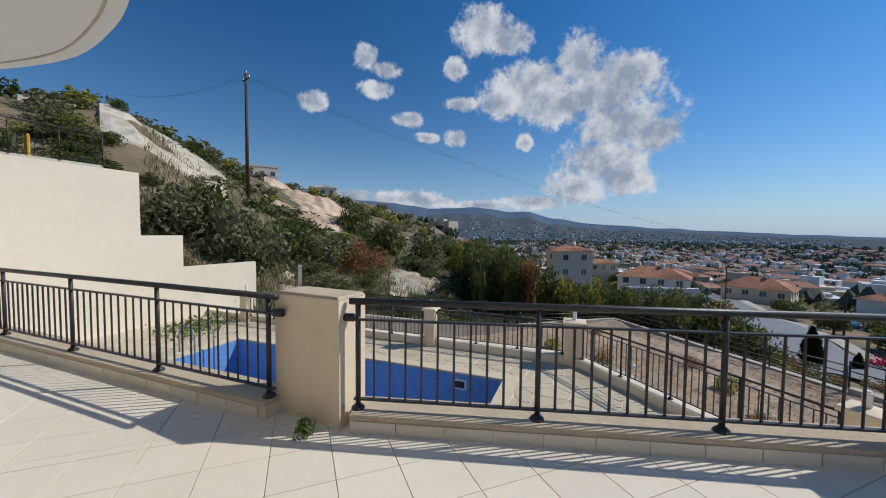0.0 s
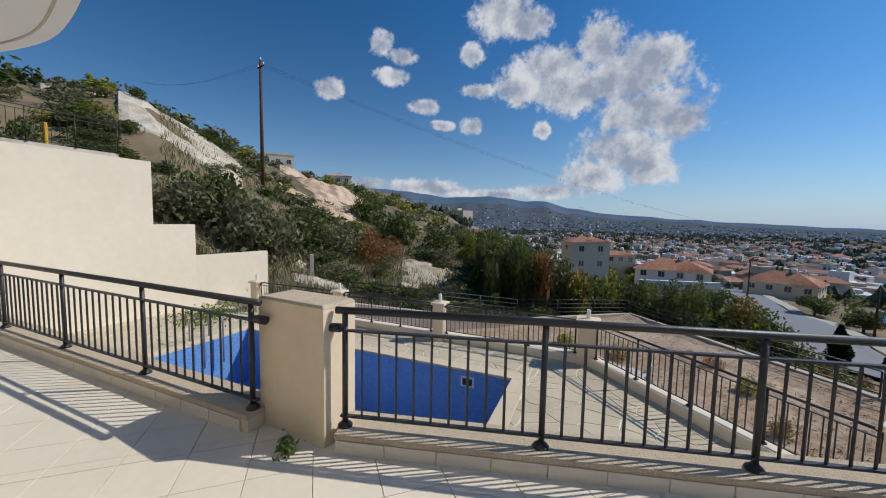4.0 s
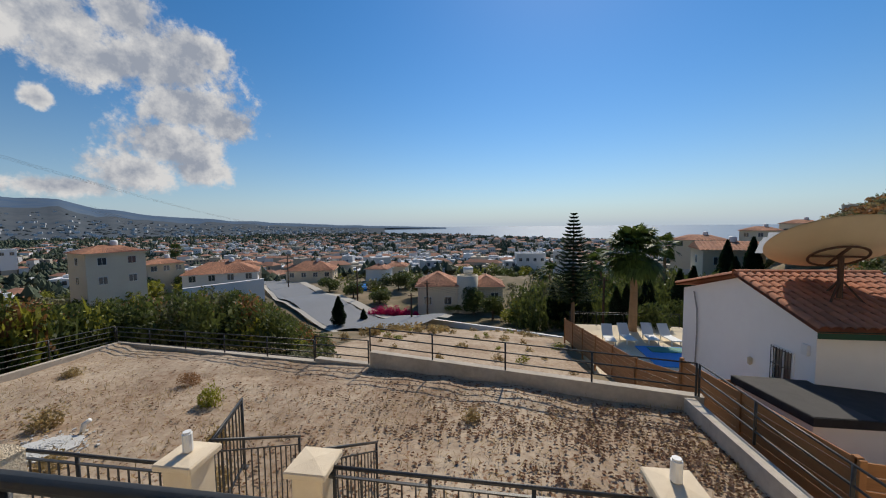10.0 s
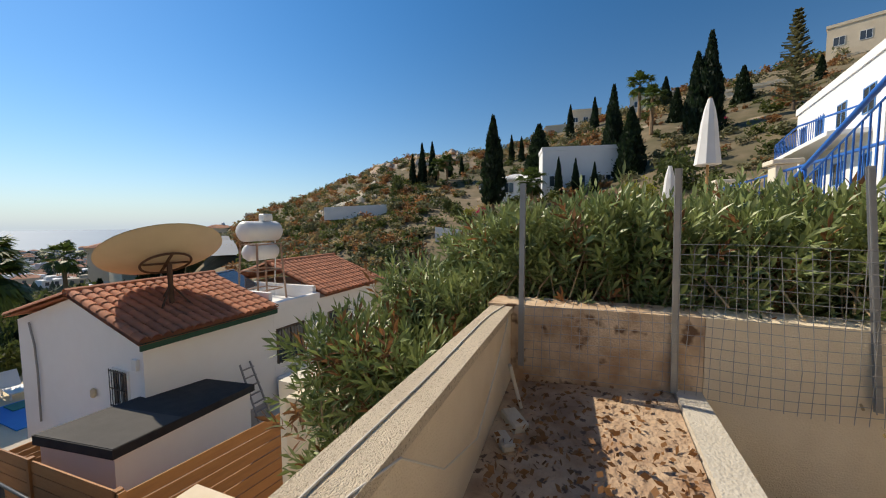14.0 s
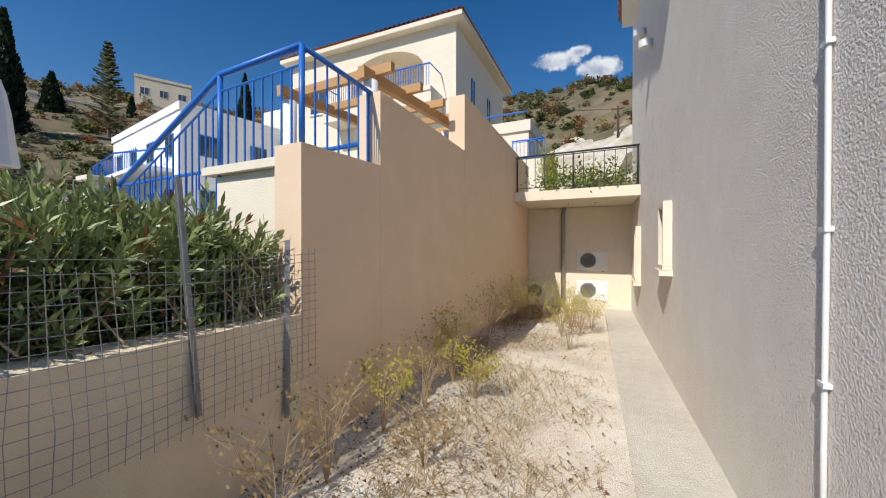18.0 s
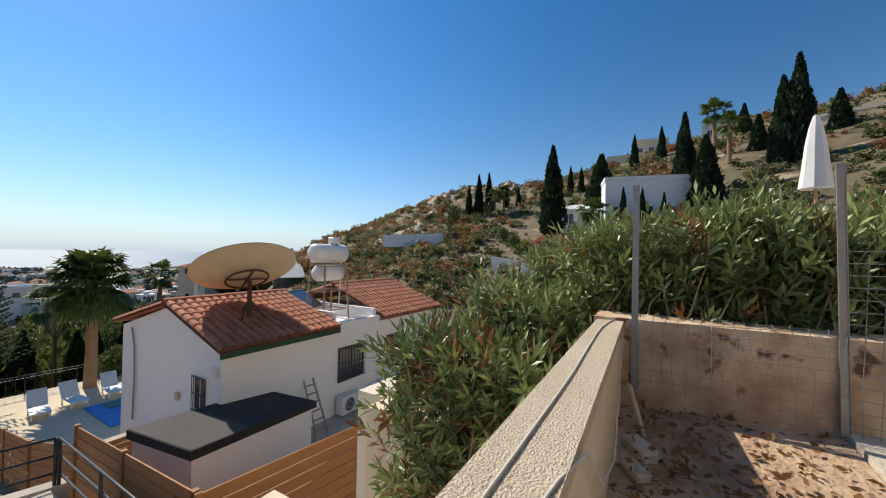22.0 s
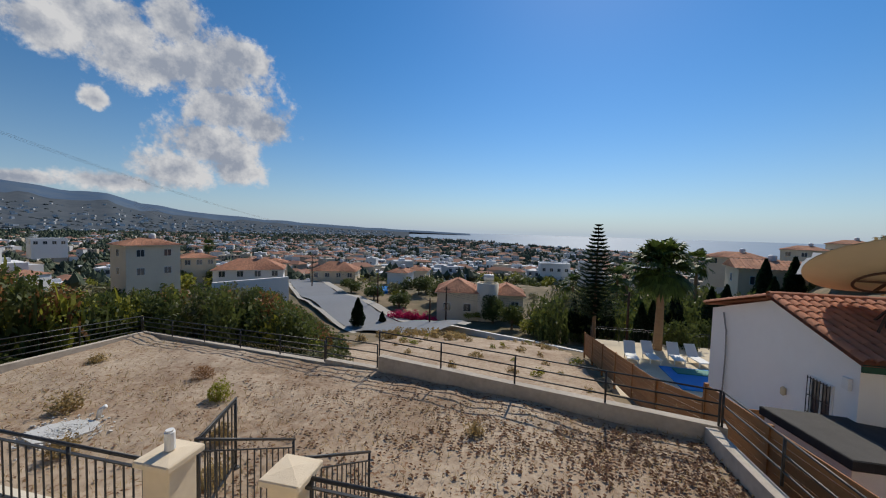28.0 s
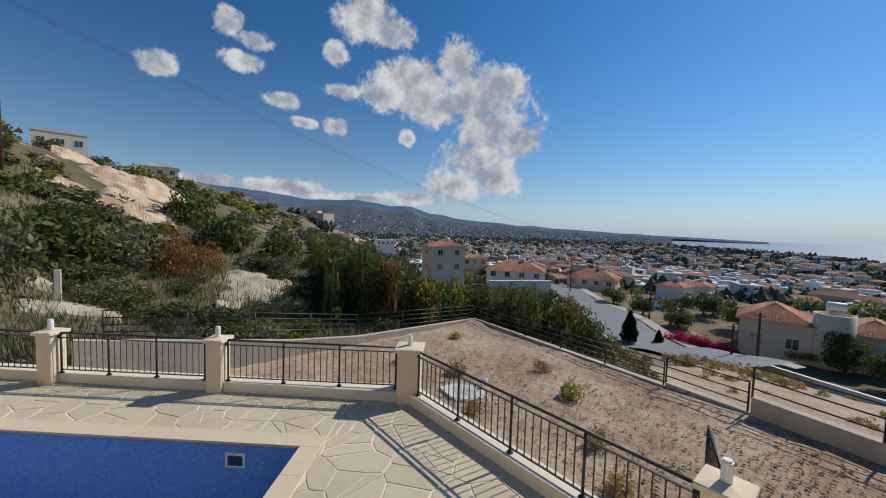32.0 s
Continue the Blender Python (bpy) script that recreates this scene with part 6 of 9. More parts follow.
part("body", Mesh().prism([(3.50, -1.405), (5.84, -1.335), (5.84, -1.225), (3.50, -1.27)], -4.4, 1.10), CREAM, par)
part("top", Mesh().prism([(3.49, -1.415), (5.845, -1.345), (5.845, -1.215), (3.49, -1.26)], [1.103] * 4, [1.14] * 4), ROUGH_CAP, par, "rough pebbly rendered top")
solid("planter_soil", Mesh().prism([(4.42, -2.18), (5.84, -2.18), (5.82, -1.335), (4.42, -1.375)], -0.2, [0.66, 0.74, 0.70, 0.62]), BED_SOIL, "dry planter soil with dead leaves", "soil", "structure")
solid("kerb_planter", Mesh().prism([(4.40, -2.335), (5.845, -2.305), (5.845, -2.185), (4.40, -2.185)], -0.3, [0.71, 0.765, 0.765, 0.71]), CONCRETE_PALE, "pale concrete kerb of the planter", "kerb", "structure")
chips = scatter_leaves(900, lambda n: np.stack([rng.uniform(4.45, 5.82, n), rng.uniform(-2.16, -1.42, n), rng.uniform(0.66, 0.75, n)], 1), 0.035, 0.6, -0.2)
tagged(solid("planter_litter", chips, SHRUB_RUST, "dead brown leaves in the planter", "litter"), kind="stuff")
for x, y, s, nm in ((5.35, -1.45, 0.08, "brick_piece"), (5.18, -1.44, 0.06, "brick_piece")):
    solid(nm, Mesh().box(-s, -s * 0.5, 0, s, s * 0.5, s * 0.6, m=pose(x, y, 0.67, 0, 0, 35), bevel=0.008), CONCRETE_PALE, "broken grey block lying in the planter", "rubble")
solid("wood_offcut", Mesh().box(-0.025, 0, 0, 0.025, 0.016, 0.22, m=pose(5.5, -1.46, 0.69, -14, 8, 20), bevel=0.003), CONCRETE_PALE, "grey wood offcut leaning in the planter", "offcut")
cabl = [(3.75, -1.33), (4.0, -1.31), (4.3, -1.305), (4.7, -1.30), (5.1, -1.285), (5.5, -1.275), (5.8, -1.30)]
solid("cable", Mesh().tube([(p.x, p.y, 1.144) for p in curve_through(cabl, 6)], 0.003, 6), CABLE, "thin grey cable lying along the parapet", "cable")
loop = [(3.9, -1.35, 1.144), (4.2, -1.385, 1.143), (4.35, -1.402, 1.12), (4.6, -1.40, 0.93), (4.95, -1.39, 0.82), (5.3, -1.372, 0.95), (5.6, -1.358, 1.1), (5.72, -1.33, 1.144)]
solid("cable", Mesh().tube(loop, 0.003, 6), CABLE, "thin pale cable looping down the parapet's inner side", "cable")

# yard ground: slopes from the boundary down to the path


def yard_level(y, f):
    """Height of the yard, f from the path to the boundary wall."""
    return 0.08 - 0.06 * smooth(-6, -11, y) + (0.17 - 0.12 * smooth(-6.5, -10.5, y)) * smooth(0, 1, f)


yv, yf = [], []
for i in range(61):
    y = -2.30 - 9.12 * i / 60
    for j in range(25):
        f = j / 24
        x = house_x(y, 0.56) + (on_wall(y) + 0.02 - house_x(y, 0.56)) * f
        z = yard_level(y, f) + 0.05 * noise.noise((x * 1.3, y * 1.3, 0)) + 0.02 * noise.noise((x * 5, y * 5, 2))
        yv.append((x, y, z))
for i in range(60):
    for j in range(24):
        a = i * 25 + j
        yf.append((a, a + 25, a + 26, a + 1))
solid("ground_yard", Mesh().add(yv, yf), GRAVEL, "white gravel yard with dry grass", "ground", "structure", smooth=True)


def yard_z(x, y):
    f = min(1, max(0, (x - house_x(y, 0.56)) / (on_wall(y) - house_x(y, 0.56))))
    return yard_level(y, f)


solid("pavement_path", Mesh().prism([(3.2, -2.24), (house_x(-2.24, 0.57), -2.24), (house_x(-11.43, 0.57), -11.43), (3.2, -11.43)][::-1], -0.5, [0.06, 0.06, 0.09, 0.09][::-1]), CONCRETE_PALE, "narrow concrete path along the house wall", "pavement", "structure")
straw = Mesh()
for k in range(17000):
    y = -2.4 - 8.6 * rng.random() ** 1.2
    x = house_x(y, 0.62) + (on_wall(y) - house_x(y, 0.66)) * rng.random() ** 0.6
    dens = noise.noise((x * 1.1, y * 0.8, 4))
    if dens < 0.0 and k % 8:
        continue
    z = yard_z(x, y) + 0.02
    a, s, h = rng.uniform(0, 6.28), rng.uniform(0.04, 0.15), rng.uniform(0.01, 0.08)
    c, sn = math.cos(a), math.sin(a)
    straw.add([(x, y, z), (x + sn * .006, y - c * .006, z), (x + c * s, y + sn * s, z + h)], [(0, 1, 2)])
yard_litter = Mesh()
for k in range(2600):
    y = -2.4 - 8.8 * rng.random()
    f = 1 - abs(rng.normal()) * 0.22 if k % 4 else rng.random()
    if not 0.02 < f < 0.99:
        continue
    x = house_x(y, 0.6) + (on_wall(y) - house_x(y, 0.6)) * f
    z = yard_z(x, y) + 0.05 * noise.noise((x * 1.3, y * 1.3, 0)) + 0.02
    q, a = rng.uniform(0.006, 0.02), rng.uniform(0, 6.28)
    c, sn = math.cos(a) * q, math.sin(a) * q
    yard_litter.add([(x - c, y - sn, z), (x + sn * .6, y - c * .6, z + 0.012), (x + c, y + sn, z + 0.004), (x - sn * .6, y + c * .6, z + 0.015)], [(0, 1, 2, 3)])
tagged(solid("yard_litter", yard_litter, LITTER, "dead leaves gathered along the yard wall", "litter"), kind="stuff")
tagged(solid("dry_straw", straw, DRY_GRASS, "matted dry grass on the yard", "grass"), kind="stuff")


def dry_weed(x, y, h, seed, yellow=True, label="tall dry weed with yellow flower heads"):
    g = np.random.default_rng(seed)
    t = thing("dry_weed", label, "plant", "yard weeds", pose(x, y, yard_z(x, y)))
    stems, heads = Mesh(), Mesh()
    for k in range(13 if yellow else 10):
        a, lean = g.uniform(0, 6.28), g.uniform(0.15, 0.6)
        hh = h * g.uniform(0.6, 1.0)
        p = [Vector((0, 0, -0.03)), Vector((math.cos(a) * lean * hh * 0.3, math.sin(a) * lean * hh * 0.3, hh * 0.5)), Vector((math.cos(a) * lean * hh, math.sin(a) * lean * hh, hh))]
        stems.tube(p, 0.0035, 4, 0.0015)
        for j in range(7):
            q = p[1].lerp(p[2], j / 6)
            b = a + g.uniform(-2, 2)
            e = q + Vector((math.cos(b), math.sin(b), 0.7)) * g.uniform(0.05, 0.17)
            stems.tube([q, e], 0.0018, 3, 0.001)
            for _ in range(3 if yellow else 2):
                c = e + Vector(g.normal(scale=0.026, size=3))
                heads.add([c, c + Vector((0.009, 0.003, 0.009)), c + Vector((0, 0, 0.021)), c + Vector((-0.009, -0.003, 0.009))], [(0, 1, 2, 3)])
    tagged(part("stalk", stems, TWIG, t), kind="stuff")
    tagged(part("flower_head", heads, WEED_YELLOW if yellow else DRY_GRASS, t), kind="stuff")
    return t


for i, (x, y, h, yl) in enumerate(((5.75, -8.6, 0.85, True), (5.95, -9.1, 0.9, True), (4.75, -8.4, 0.8, True), (4.95, -8.9, 0.75, True), (4.6, -8.9, 0.6, True), (5.6, -5.2, 0.45, True), (5.75, -6.6, 0.9, False), (5.6, -4.6, 0.55, False),
                                   (5.5, -3.1, 0.5, False), (5.6, -3.5, 0.62, False), (5.2, -3.9, 0.4, False), (5.65, -4.1, 0.5, True), (4.8, -7.4, 0.5, False), (5.8, -7.6, 0.8, False), (5.05, -9.6, 0.7, True), (5.9, -8.1, 0.6, True), (5.8, -5.7, 0.6, True),
                                   (5.3, -5.0, 0.35, True), (5.0, -8.1, 0.55, True), (5.6, -9.4, 0.8, True))):
    dry_weed(x, y, h, 20 + i, yl, "tall dry weed with yellow flower heads" if yl else "bare branching dry weed stalk")

# fittings at the yard's end
ac_unit(pose(4.78, -11.40, 0.965, 0, 0, 180) @ Matrix.Diagonal((0.84, 0.84, 0.84, 1)), "white air conditioner bracketed on the end wall")
ac_unit(pose(4.78, -11.40, 0.24, 0, 0, 180) @ Matrix.Diagonal((0.84, 0.84, 0.84, 1)), "white air conditioner below another on the end wall")
ac_unit(pose(6.05, -11.40, 0.14, 0, 0, 180) @ Matrix.Diagonal((0.84, 0.84, 0.84, 1)), "weathered air conditioner behind yellow weeds")
solid("drain_pipe", Mesh().tube([(5.44, -11.35, -0.1), (5.44, -11.35, 2.4), (5.42, -11.39, 2.53)], 0.05, 10), STEEL, "grey plastic drain pipe on the end wall", "pipe", smooth=True)
solid("bridge_slab", Mesh().prism([(3.5, -9.7), (on_wall(-9.7) + 0.1, -9.7), (on_wall(-11) + 0.1, -11.7), (3.5, -11.7)][::-1], 2.54, 2.74), CREAM_PALE, "cream concrete walkway slab bridging the yard", "walkway", "structure")
railing("railing", "rusty black iron railing on the walkway bridge", (on_wall(-9.7) - 0.05, -9.76), (3.86, -9.76), 2.74, 3.5, 3, gap=0.19, r=0.019, mid=0.04, foot=0.08, stub=(False, False))
creep = thing("creeper", "yellow-green creeper growing along the walkway", "plant", "", pose(4.75, -10.4, 2.74))
part("leaves", scatter_leaves(1500, lambda n: rng.normal(size=(n, 3)) * np.array([0.55, 0.3, 0.16]) + np.array([0, 0, 0.28]), 0.08, 0.5, 0.3), WEED_GREEN, creep)
part("flowers", scatter_leaves(500, lambda n: rng.normal(size=(n, 3)) * np.array([0.5, 0.3, 0.14]) + np.array([0, 0, 0.34]), 0.05, 0.6, 0.3), WEED_YELLOW, creep)
# windows, pipe and cable of the house wall
for y0, y1, z0, z1 in ((-7.3, -6.7, 1.3, 2.08), (-10.5, -9.6, 0.9, 1.95)):
    hx = house_x(y1)
    w = thing("window_2" if y0 > -8 else "window_3", "small dark window with a white surround", "window")
    tagged(w, kind="structure")
    part("pane", Mesh().box(hx - 0.03, y0 + 0.05, z0 + 0.05, hx + 0.035, y1 - 0.05, z1 - 0.05), GLASS, w)
    part("frame", Mesh().box(hx - 0.03, y0, z0, hx + 0.09, y1, z0 + 0.047).box(hx - 0.03, y0, z1 - 0.047, hx + 0.09, y1, z1).box(hx - 0.03, y0, z0 + 0.05, hx + 0.09, y0 + 0.047, z1 - 0.05).box(hx - 0.03, y1 - 0.047, z0 + 0.05, hx + 0.09, y1, z1 - 0.05), CREAM_PALE, w)
    part("sill", Mesh().box(hx - 0.03, y0 - 0.05, z0 - 0.06, hx + 0.13, y1 + 0.05, z0 - 0.003), CREAM_PALE, w)
cx, cy = house_x(-3.79, 0.012), -3.79
conduit = thing("wall_conduit", "thin grey conduit clipped up the roughcast wall", "conduit")
part("pipe", Mesh().tube([(cx, cy + 0.01, 6.5), (cx, cy + 0.004, 2.6), (cx + 0.002, cy + 0.012, 1.7), (cx, cy - 0.006, 0.8), (cx, cy, 0.1)], 0.010, 8), PLASTIC, conduit, smooth=True)
for z in (0.45, 1.05, 1.62, 2.3, 3.1, 4.0, 5.0):
    part("clip", Mesh().box(cx - 0.012, cy - 0.022, z, cx + 0.014, cy + 0.026, z + 0.018), PLASTIC, conduit)
eaves = thing("house_eaves", "tiled eaves of the house overhead", "eaves")
tagged(eaves, kind="structure")
part("soffit", Mesh().box(3.1, -11.3, 6.6, 4.15, -4.6, 6.72), WHITE, eaves)
part("edge_tiles", tiled_slope((4.2, -11.3, 6.74), (4.2, -4.5, 6.74), (3.0, -4.5, 7.1), (3.0, -11.3, 7.1)), ROOF, eaves)
for y, z in ((-9.0, 5.2), (-8.2, 4.6)):
    solid("flood_lamp", Mesh().lathe([(0.02, -0.08), (0.09, -0.05), (0.1, 0.05), (0.02, 0.08)], 12, (house_x(y, 0.1), y, z)), PLASTIC, "white round lamp on the house wall", "lamp")

# wire mesh fence on the low wall
mesh_fence = thing("mesh_fence", "sagging wire mesh fence on leaning steel posts", "fence")
for y, z0, z1, lean in ((-1.40, 0.80, 1.86, 0.0), (-2.175, 0.755, 1.90, 0.01), (-2.95, 0.78, 1.87, 0.07), (-3.46, 0.57, 1.60, -0.03)):
    x = on_wall(y) - 0.03
    part("post", Mesh().bar((x, y, z0), (x + 0.03, y + lean, z1), 0.03, 0.004).bar((x + 0.015, y - 0.013, z0), (x + 0.045, y + lean - 0.013, z1), 0.004, 0.03), STEEL, mesh_fence, "leaning galvanised angle post")
wires = Mesh()
y = -1.42
while y > -3.69:
    low, top = (0.79, 1.19) if y > -2.175 else (0.74 + 0.02 * math.sin(y * 5), 1.52 + 0.03 * math.sin(y * 3))
    x = on_wall(y) - 0.045
    wires.tube([(x, y, low), (x - 0.004, y + 0.008 * math.sin(y * 31), (low + 1.15) / 2), (x + 0.01, y + 0.012 * math.sin(y * 9), 1.15), (x + 0.03, y + 0.03 * math.sin(y * 9), top)], 0.0016, 4)
    y -= 0.05
z = 0.76
while z < 1.54:
    y_from = -1.42 if z < 1.2 else -2.175
    wires.tube([(on_wall(yy) - 0.048 + 0.012 * math.sin(yy * 7 + z * 5) + 0.03 * max(0.0, z - 1.15), yy, z + 0.012 * math.sin(yy * 4 + z * 3)) for yy in np.linspace(y_from, -3.69, 14)], 0.0016, 4)
    z += 0.05
tagged(part("wire_mesh", wires, STEEL, mesh_fence, "square wire mesh"), kind="stuff")


# oleander hedge: shoots with whorls of long leaves
def oleander(name, label, boxes, shoots, seed):
    g = np.random.default_rng(seed)
    t = thing(name, label, "hedge")
    leaves, dry, stems = Mesh(), Mesh(), Mesh()
    for k in range(shoots):
        x0, y0, z0, x1, y1, z1 = boxes[k % len(boxes)]
        f = g.random(3)
        edge_ = g.integers(0, 3)
        if edge_ == 0:
            f[2] = 1 - abs(g.normal()) * 0.12
        elif edge_ == 1:
            f[0] = abs(g.normal()) * 0.14
        p = Vector((x0 + (x1 - x0) * f[0], y0 + (y1 - y0) * f[1], z0 + (z1 - z0) * min(1.08, f[2])))
        p.z += 0.16 * noise.noise((p.x * 1.5, p.y * 1.9, 3))
        d = Vector((g.normal() * 0.5 - 0.35 * (edge_ == 1), g.normal() * 0.5, 0.55 + abs(g.normal()) * 0.4)).normalized()
        ln = g.uniform(0.18, 0.34)
        if k % 3 == 0:
            stems.tube([p - d * 0.35, p + d * ln * 0.6], 0.006, 4, 0.003)
        side = d.cross(Vector((0.3, 0.2, 1))).normalized()
        up = side.cross(d)
        target = dry if (g.random() < 0.05 or (p.z < 1.45 and x0 < 5.7 and g.random() < 0.12)) else leaves
        for j in range(15):
            a = j * 2.4 + g.uniform(-0.2, 0.2)
            s = j / 14
            out = (side * math.cos(a) + up * math.sin(a))
            ld = (out * (1.15 - 0.75 * s) + d * (0.25 + 0.9 * s)).normalized()
            base_ = p + d * ln * s
            l1, w = g.uniform(0.075, 0.13), g.uniform(0.009, 0.014)
            ws = ld.cross(d)
            ws = ws.normalized() if ws.length > 1e-3 else side
            mid_ = base_ + ld * l1 * 0.5
            tip = base_ + ld * l1 - Vector((0, 0, 0.012))
            target.add([base_, mid_ - ws * w, tip, mid_ + ws * w], [(0, 1, 2, 3)])
    tagged(part("leaves", leaves, OLEANDER, t), kind="stuff")
    tagged(part("withered_leaves", dry, OLEANDER_DRY, t, "withered red-brown leaves"), kind="stuff")
    tagged(part("stem", stems, TWIG, t), kind="stuff")
    return t


oleander("oleander_hedge", "tall oleander hedge behind a low wall", [(6.12, -3.55, 0.85, 7.5, -1.3, 1.50), (6.2, -3.5, 0.85, 7.4, -2.2, 1.56), (6.15, -2.3, 0.9, 8.0, -1.0, 1.54)], 2900, 5)
oleander("oleander_bush", "broad oleander bush spilling below the parapet", [(5.95, -1.15, 0.1, 7.6, -0.3, 1.10), (6.1, -0.5, -0.4, 7.2, 0.3, 0.45), (5.36, -1.05, -0.15, 6.5, -0.1, 0.80), (6.5, -1.4, 0.5, 8.2, -0.6, 1.32)], 2700, 6)
dark_core = bush_mesh(7000, 0.75, 1.7, 0.75, 0.1, 10)
dark_core.v = [(x + 7.1, y - 1.75, z + 0.22) for x, y, z in dark_core.v]
solid("hedge_undergrowth", dark_core, OLEANDER, "dark leafy undergrowth inside the hedge", "hedge")
solid("ground_hedge", Mesh().box(6.12, -3.58, -4.4, 9.9, 0.04, 0.25), BED_SOIL, "earth bank under the oleanders", "ground", "structure")
solid("wall_retaining", Mesh().prism([(5.62, -1.2), (5.86, -1.2), (5.86, 0.30), (5.62, 0.30)], -4.2, [0.45, 0.45, 0.36, 0.36]), CREAM, "tall cream retaining wall under the oleanders", "wall", "structure")
solid("wall_retaining_low", Mesh().prism([(5.30, -1.2), (5.55, -1.2), (5.55, 0.49), (5.30, 0.49)], -4.2, -0.5), CREAM, "low cream wall stub below the parapet", "wall", "structure")

# ---- neighbours uphill, past the boundary wall ----
# blue railing on the block and down its stairs
blue = thing("blue_railing", "bright blue tubular railing on a wall block", "railing", "blue railings")
BX, BY = on_wall(-3.7) + 0.12, -3.72
part("corner_post", Mesh().tube([(BX, BY, 2.20), (BX, BY, 2.91)], 0.02, 8), BLUE_IRON, blue, smooth=True)
end = Vector((on_wall(-4.5) + 0.10, -4.55, 2.875))
part("handrail", Mesh().tube([(BX, BY, 2.90), tuple(end)], 0.019, 8), BLUE_IRON, blue, smooth=True)
part("end_knob", Mesh().lathe([(0.005, -0.03), (0.03, -0.02), (0.03, 0.02), (0.005, 0.03)], 10, tuple(end)), BLUE_IRON, blue)
part("end_post", Mesh().tube([(end.x, end.y + 0.10, 2.22), (end.x, end.y + 0.10, 2.87)], 0.014, 8), BLUE_IRON, blue, smooth=True)
for k in range(1, 7):
    p = Vector((BX, BY, 2.90)).lerp(end, k / 7)
    part("baluster", Mesh().bar((p.x, p.y, 2.22), (p.x, p.y, p.z), 0.011), BLUE_IRON, blue)
stair_rail = thing("blue_railing", "bright blue stair railing descending behind the hedge", "railing", "blue railings")
prof = [(BX, 2.905, 2.22), (6.91, 2.89, 2.20), (8.49, 2.16, 1.45), (9.6, 1.65, 0.95)]
part("handrail", Mesh().tube([(x, BY, z) for x, z, _ in prof], 0.024, 8), BLUE_IRON, stair_rail, smooth=True)
part("lower_rail", Mesh().tube([(x, BY, z - 0.13) for x, z, _ in prof], 0.009, 6), BLUE_IRON, stair_rail)
for x, z, low in prof[1:]:
    part("post", Mesh().tube([(x, BY, low - 0.1), (x, BY, z)], 0.021, 8), BLUE_IRON, stair_rail, smooth=True)
for (x0, z0, l0), (x1, z1, l1) in zip(prof, prof[1:]):
    n = round((x1 - x0) / 0.095)
    for k in range(1, n):
        f = k / n
        part("baluster", Mesh().bar((x0 + (x1 - x0) * f, BY, l0 + (l1 - l0) * f - 0.05), (x0 + (x1 - x0) * f, BY, z0 + (z1 - z0) * f - 0.13), 0.011), BLUE_IRON, stair_rail)
far_rail = thing("blue_railing", "bright blue railing across the raised terrace", "railing", "blue railings")
part("handrail", Mesh().tube([(6.3, -4.6, 2.50), (8.5, -4.6, 2.46), (14.5, -4.6, 2.42)], 0.022, 7), BLUE_IRON, far_rail, smooth=True)
for k in range(40):
    part("baluster", Mesh().bar((6.4 + 0.2 * k, -4.6, 1.75), (6.4 + 0.2 * k, -4.6, 2.44), 0.012), BLUE_IRON, far_rail)
solid("wall_landing", Mesh().box(6.18, -4.2, 1.0, 6.95, -3.72, 2.107), CREAM_PALE, "cream wall carrying a stair landing", "wall", "structure")
solid("terrace_slab", Mesh().box(6.16, -5.2, 2.11, 7.05, -3.66, 2.17), CREAM_PALE, "cream concrete edge of a stair landing", "slab", "structure")
solid("ground_terrace_next", Mesh().prism([(6.6, -18), (24, -18), (24, -4.3), (14.5, -3.9), (6.5, -4.05)], -2.0, 1.72), CONCRETE_PALE, "paved terrace of the house next door", "pavement", "structure")
for x in (11.4, 14.4):
    gp = thing("gate_pillar", "cream pillar with a flat square cap", "pillar", "", pose(x, -4.62, 1.7))
    part("shaft", Mesh().box(-0.14, -0.14, 0, 0.14, 0.14, 0.85, bevel=0.01), CREAM_PALE, gp)
    part("cap", Mesh().box(-0.2, -0.2, 0.853, 0.2, 0.2, 0.93, bevel=0.01), CREAM_PALE, gp)
umb = thing("parasol", "folded white parasol on a wooden pole", "parasol", "", pose(12.7, -3.9, 1.7))
part("pole", Mesh().tube([(0, 0, 0), (0, 0, 2.45)], 0.025, 8), PERGOLA, umb)
part("canopy", Mesh().lathe([(0.04, 2.42), (0.10, 2.2), (0.15, 1.9), (0.19, 1.5), (0.24, 1.1), (0.16, 1.08), (0.03, 1.3)], 9), CANVAS, umb)
umb2 = thing("parasol", "small folded white parasol by the blue railing", "parasol", "", pose(11.2, -3.0, 1.0))
part("pole", Mesh().tube([(0, 0, 0), (0, 0, 1.6)], 0.02, 8), PERGOLA, umb2)
part("canopy", Mesh().lathe([(0.03, 1.62), (0.08, 1.4), (0.14, 0.8), (0.03, 0.9)], 8), CANVAS, umb2)
# slanting wooden pergola behind the wall
perg = thing("pergola", "stained timber pergola with white round posts", "pergola")
for k in range(5):
    y = -5.1 - 0.6 * k
    part("rafter", Mesh().bar((6.25, y, 3.42 + 0.03 * k), (7.9, y - 0.1, 3.46 + 0.03 * k), 0.06, 0.10), PERGOLA, perg)
for x, z in ((6.5, 3.34), (7.7, 3.38)):
    part("beam", Mesh().bar((x, -4.9, z), (x, -7.6, z + 0.14), 0.08, 0.12), PERGOLA, perg)
for x, y in ((6.5, -5.05), (7.7, -5.05), (7.7, -6.9), (6.5, -6.9)):
    part("post", Mesh().tube([(x, y, 1.7), (x, y, 3.3)], 0.08, 12), WHITE, perg, smooth=True)

# cream house with an arched balcony
ch = thing("cream_house", "two-storey cream house with an arched balcony", "house")
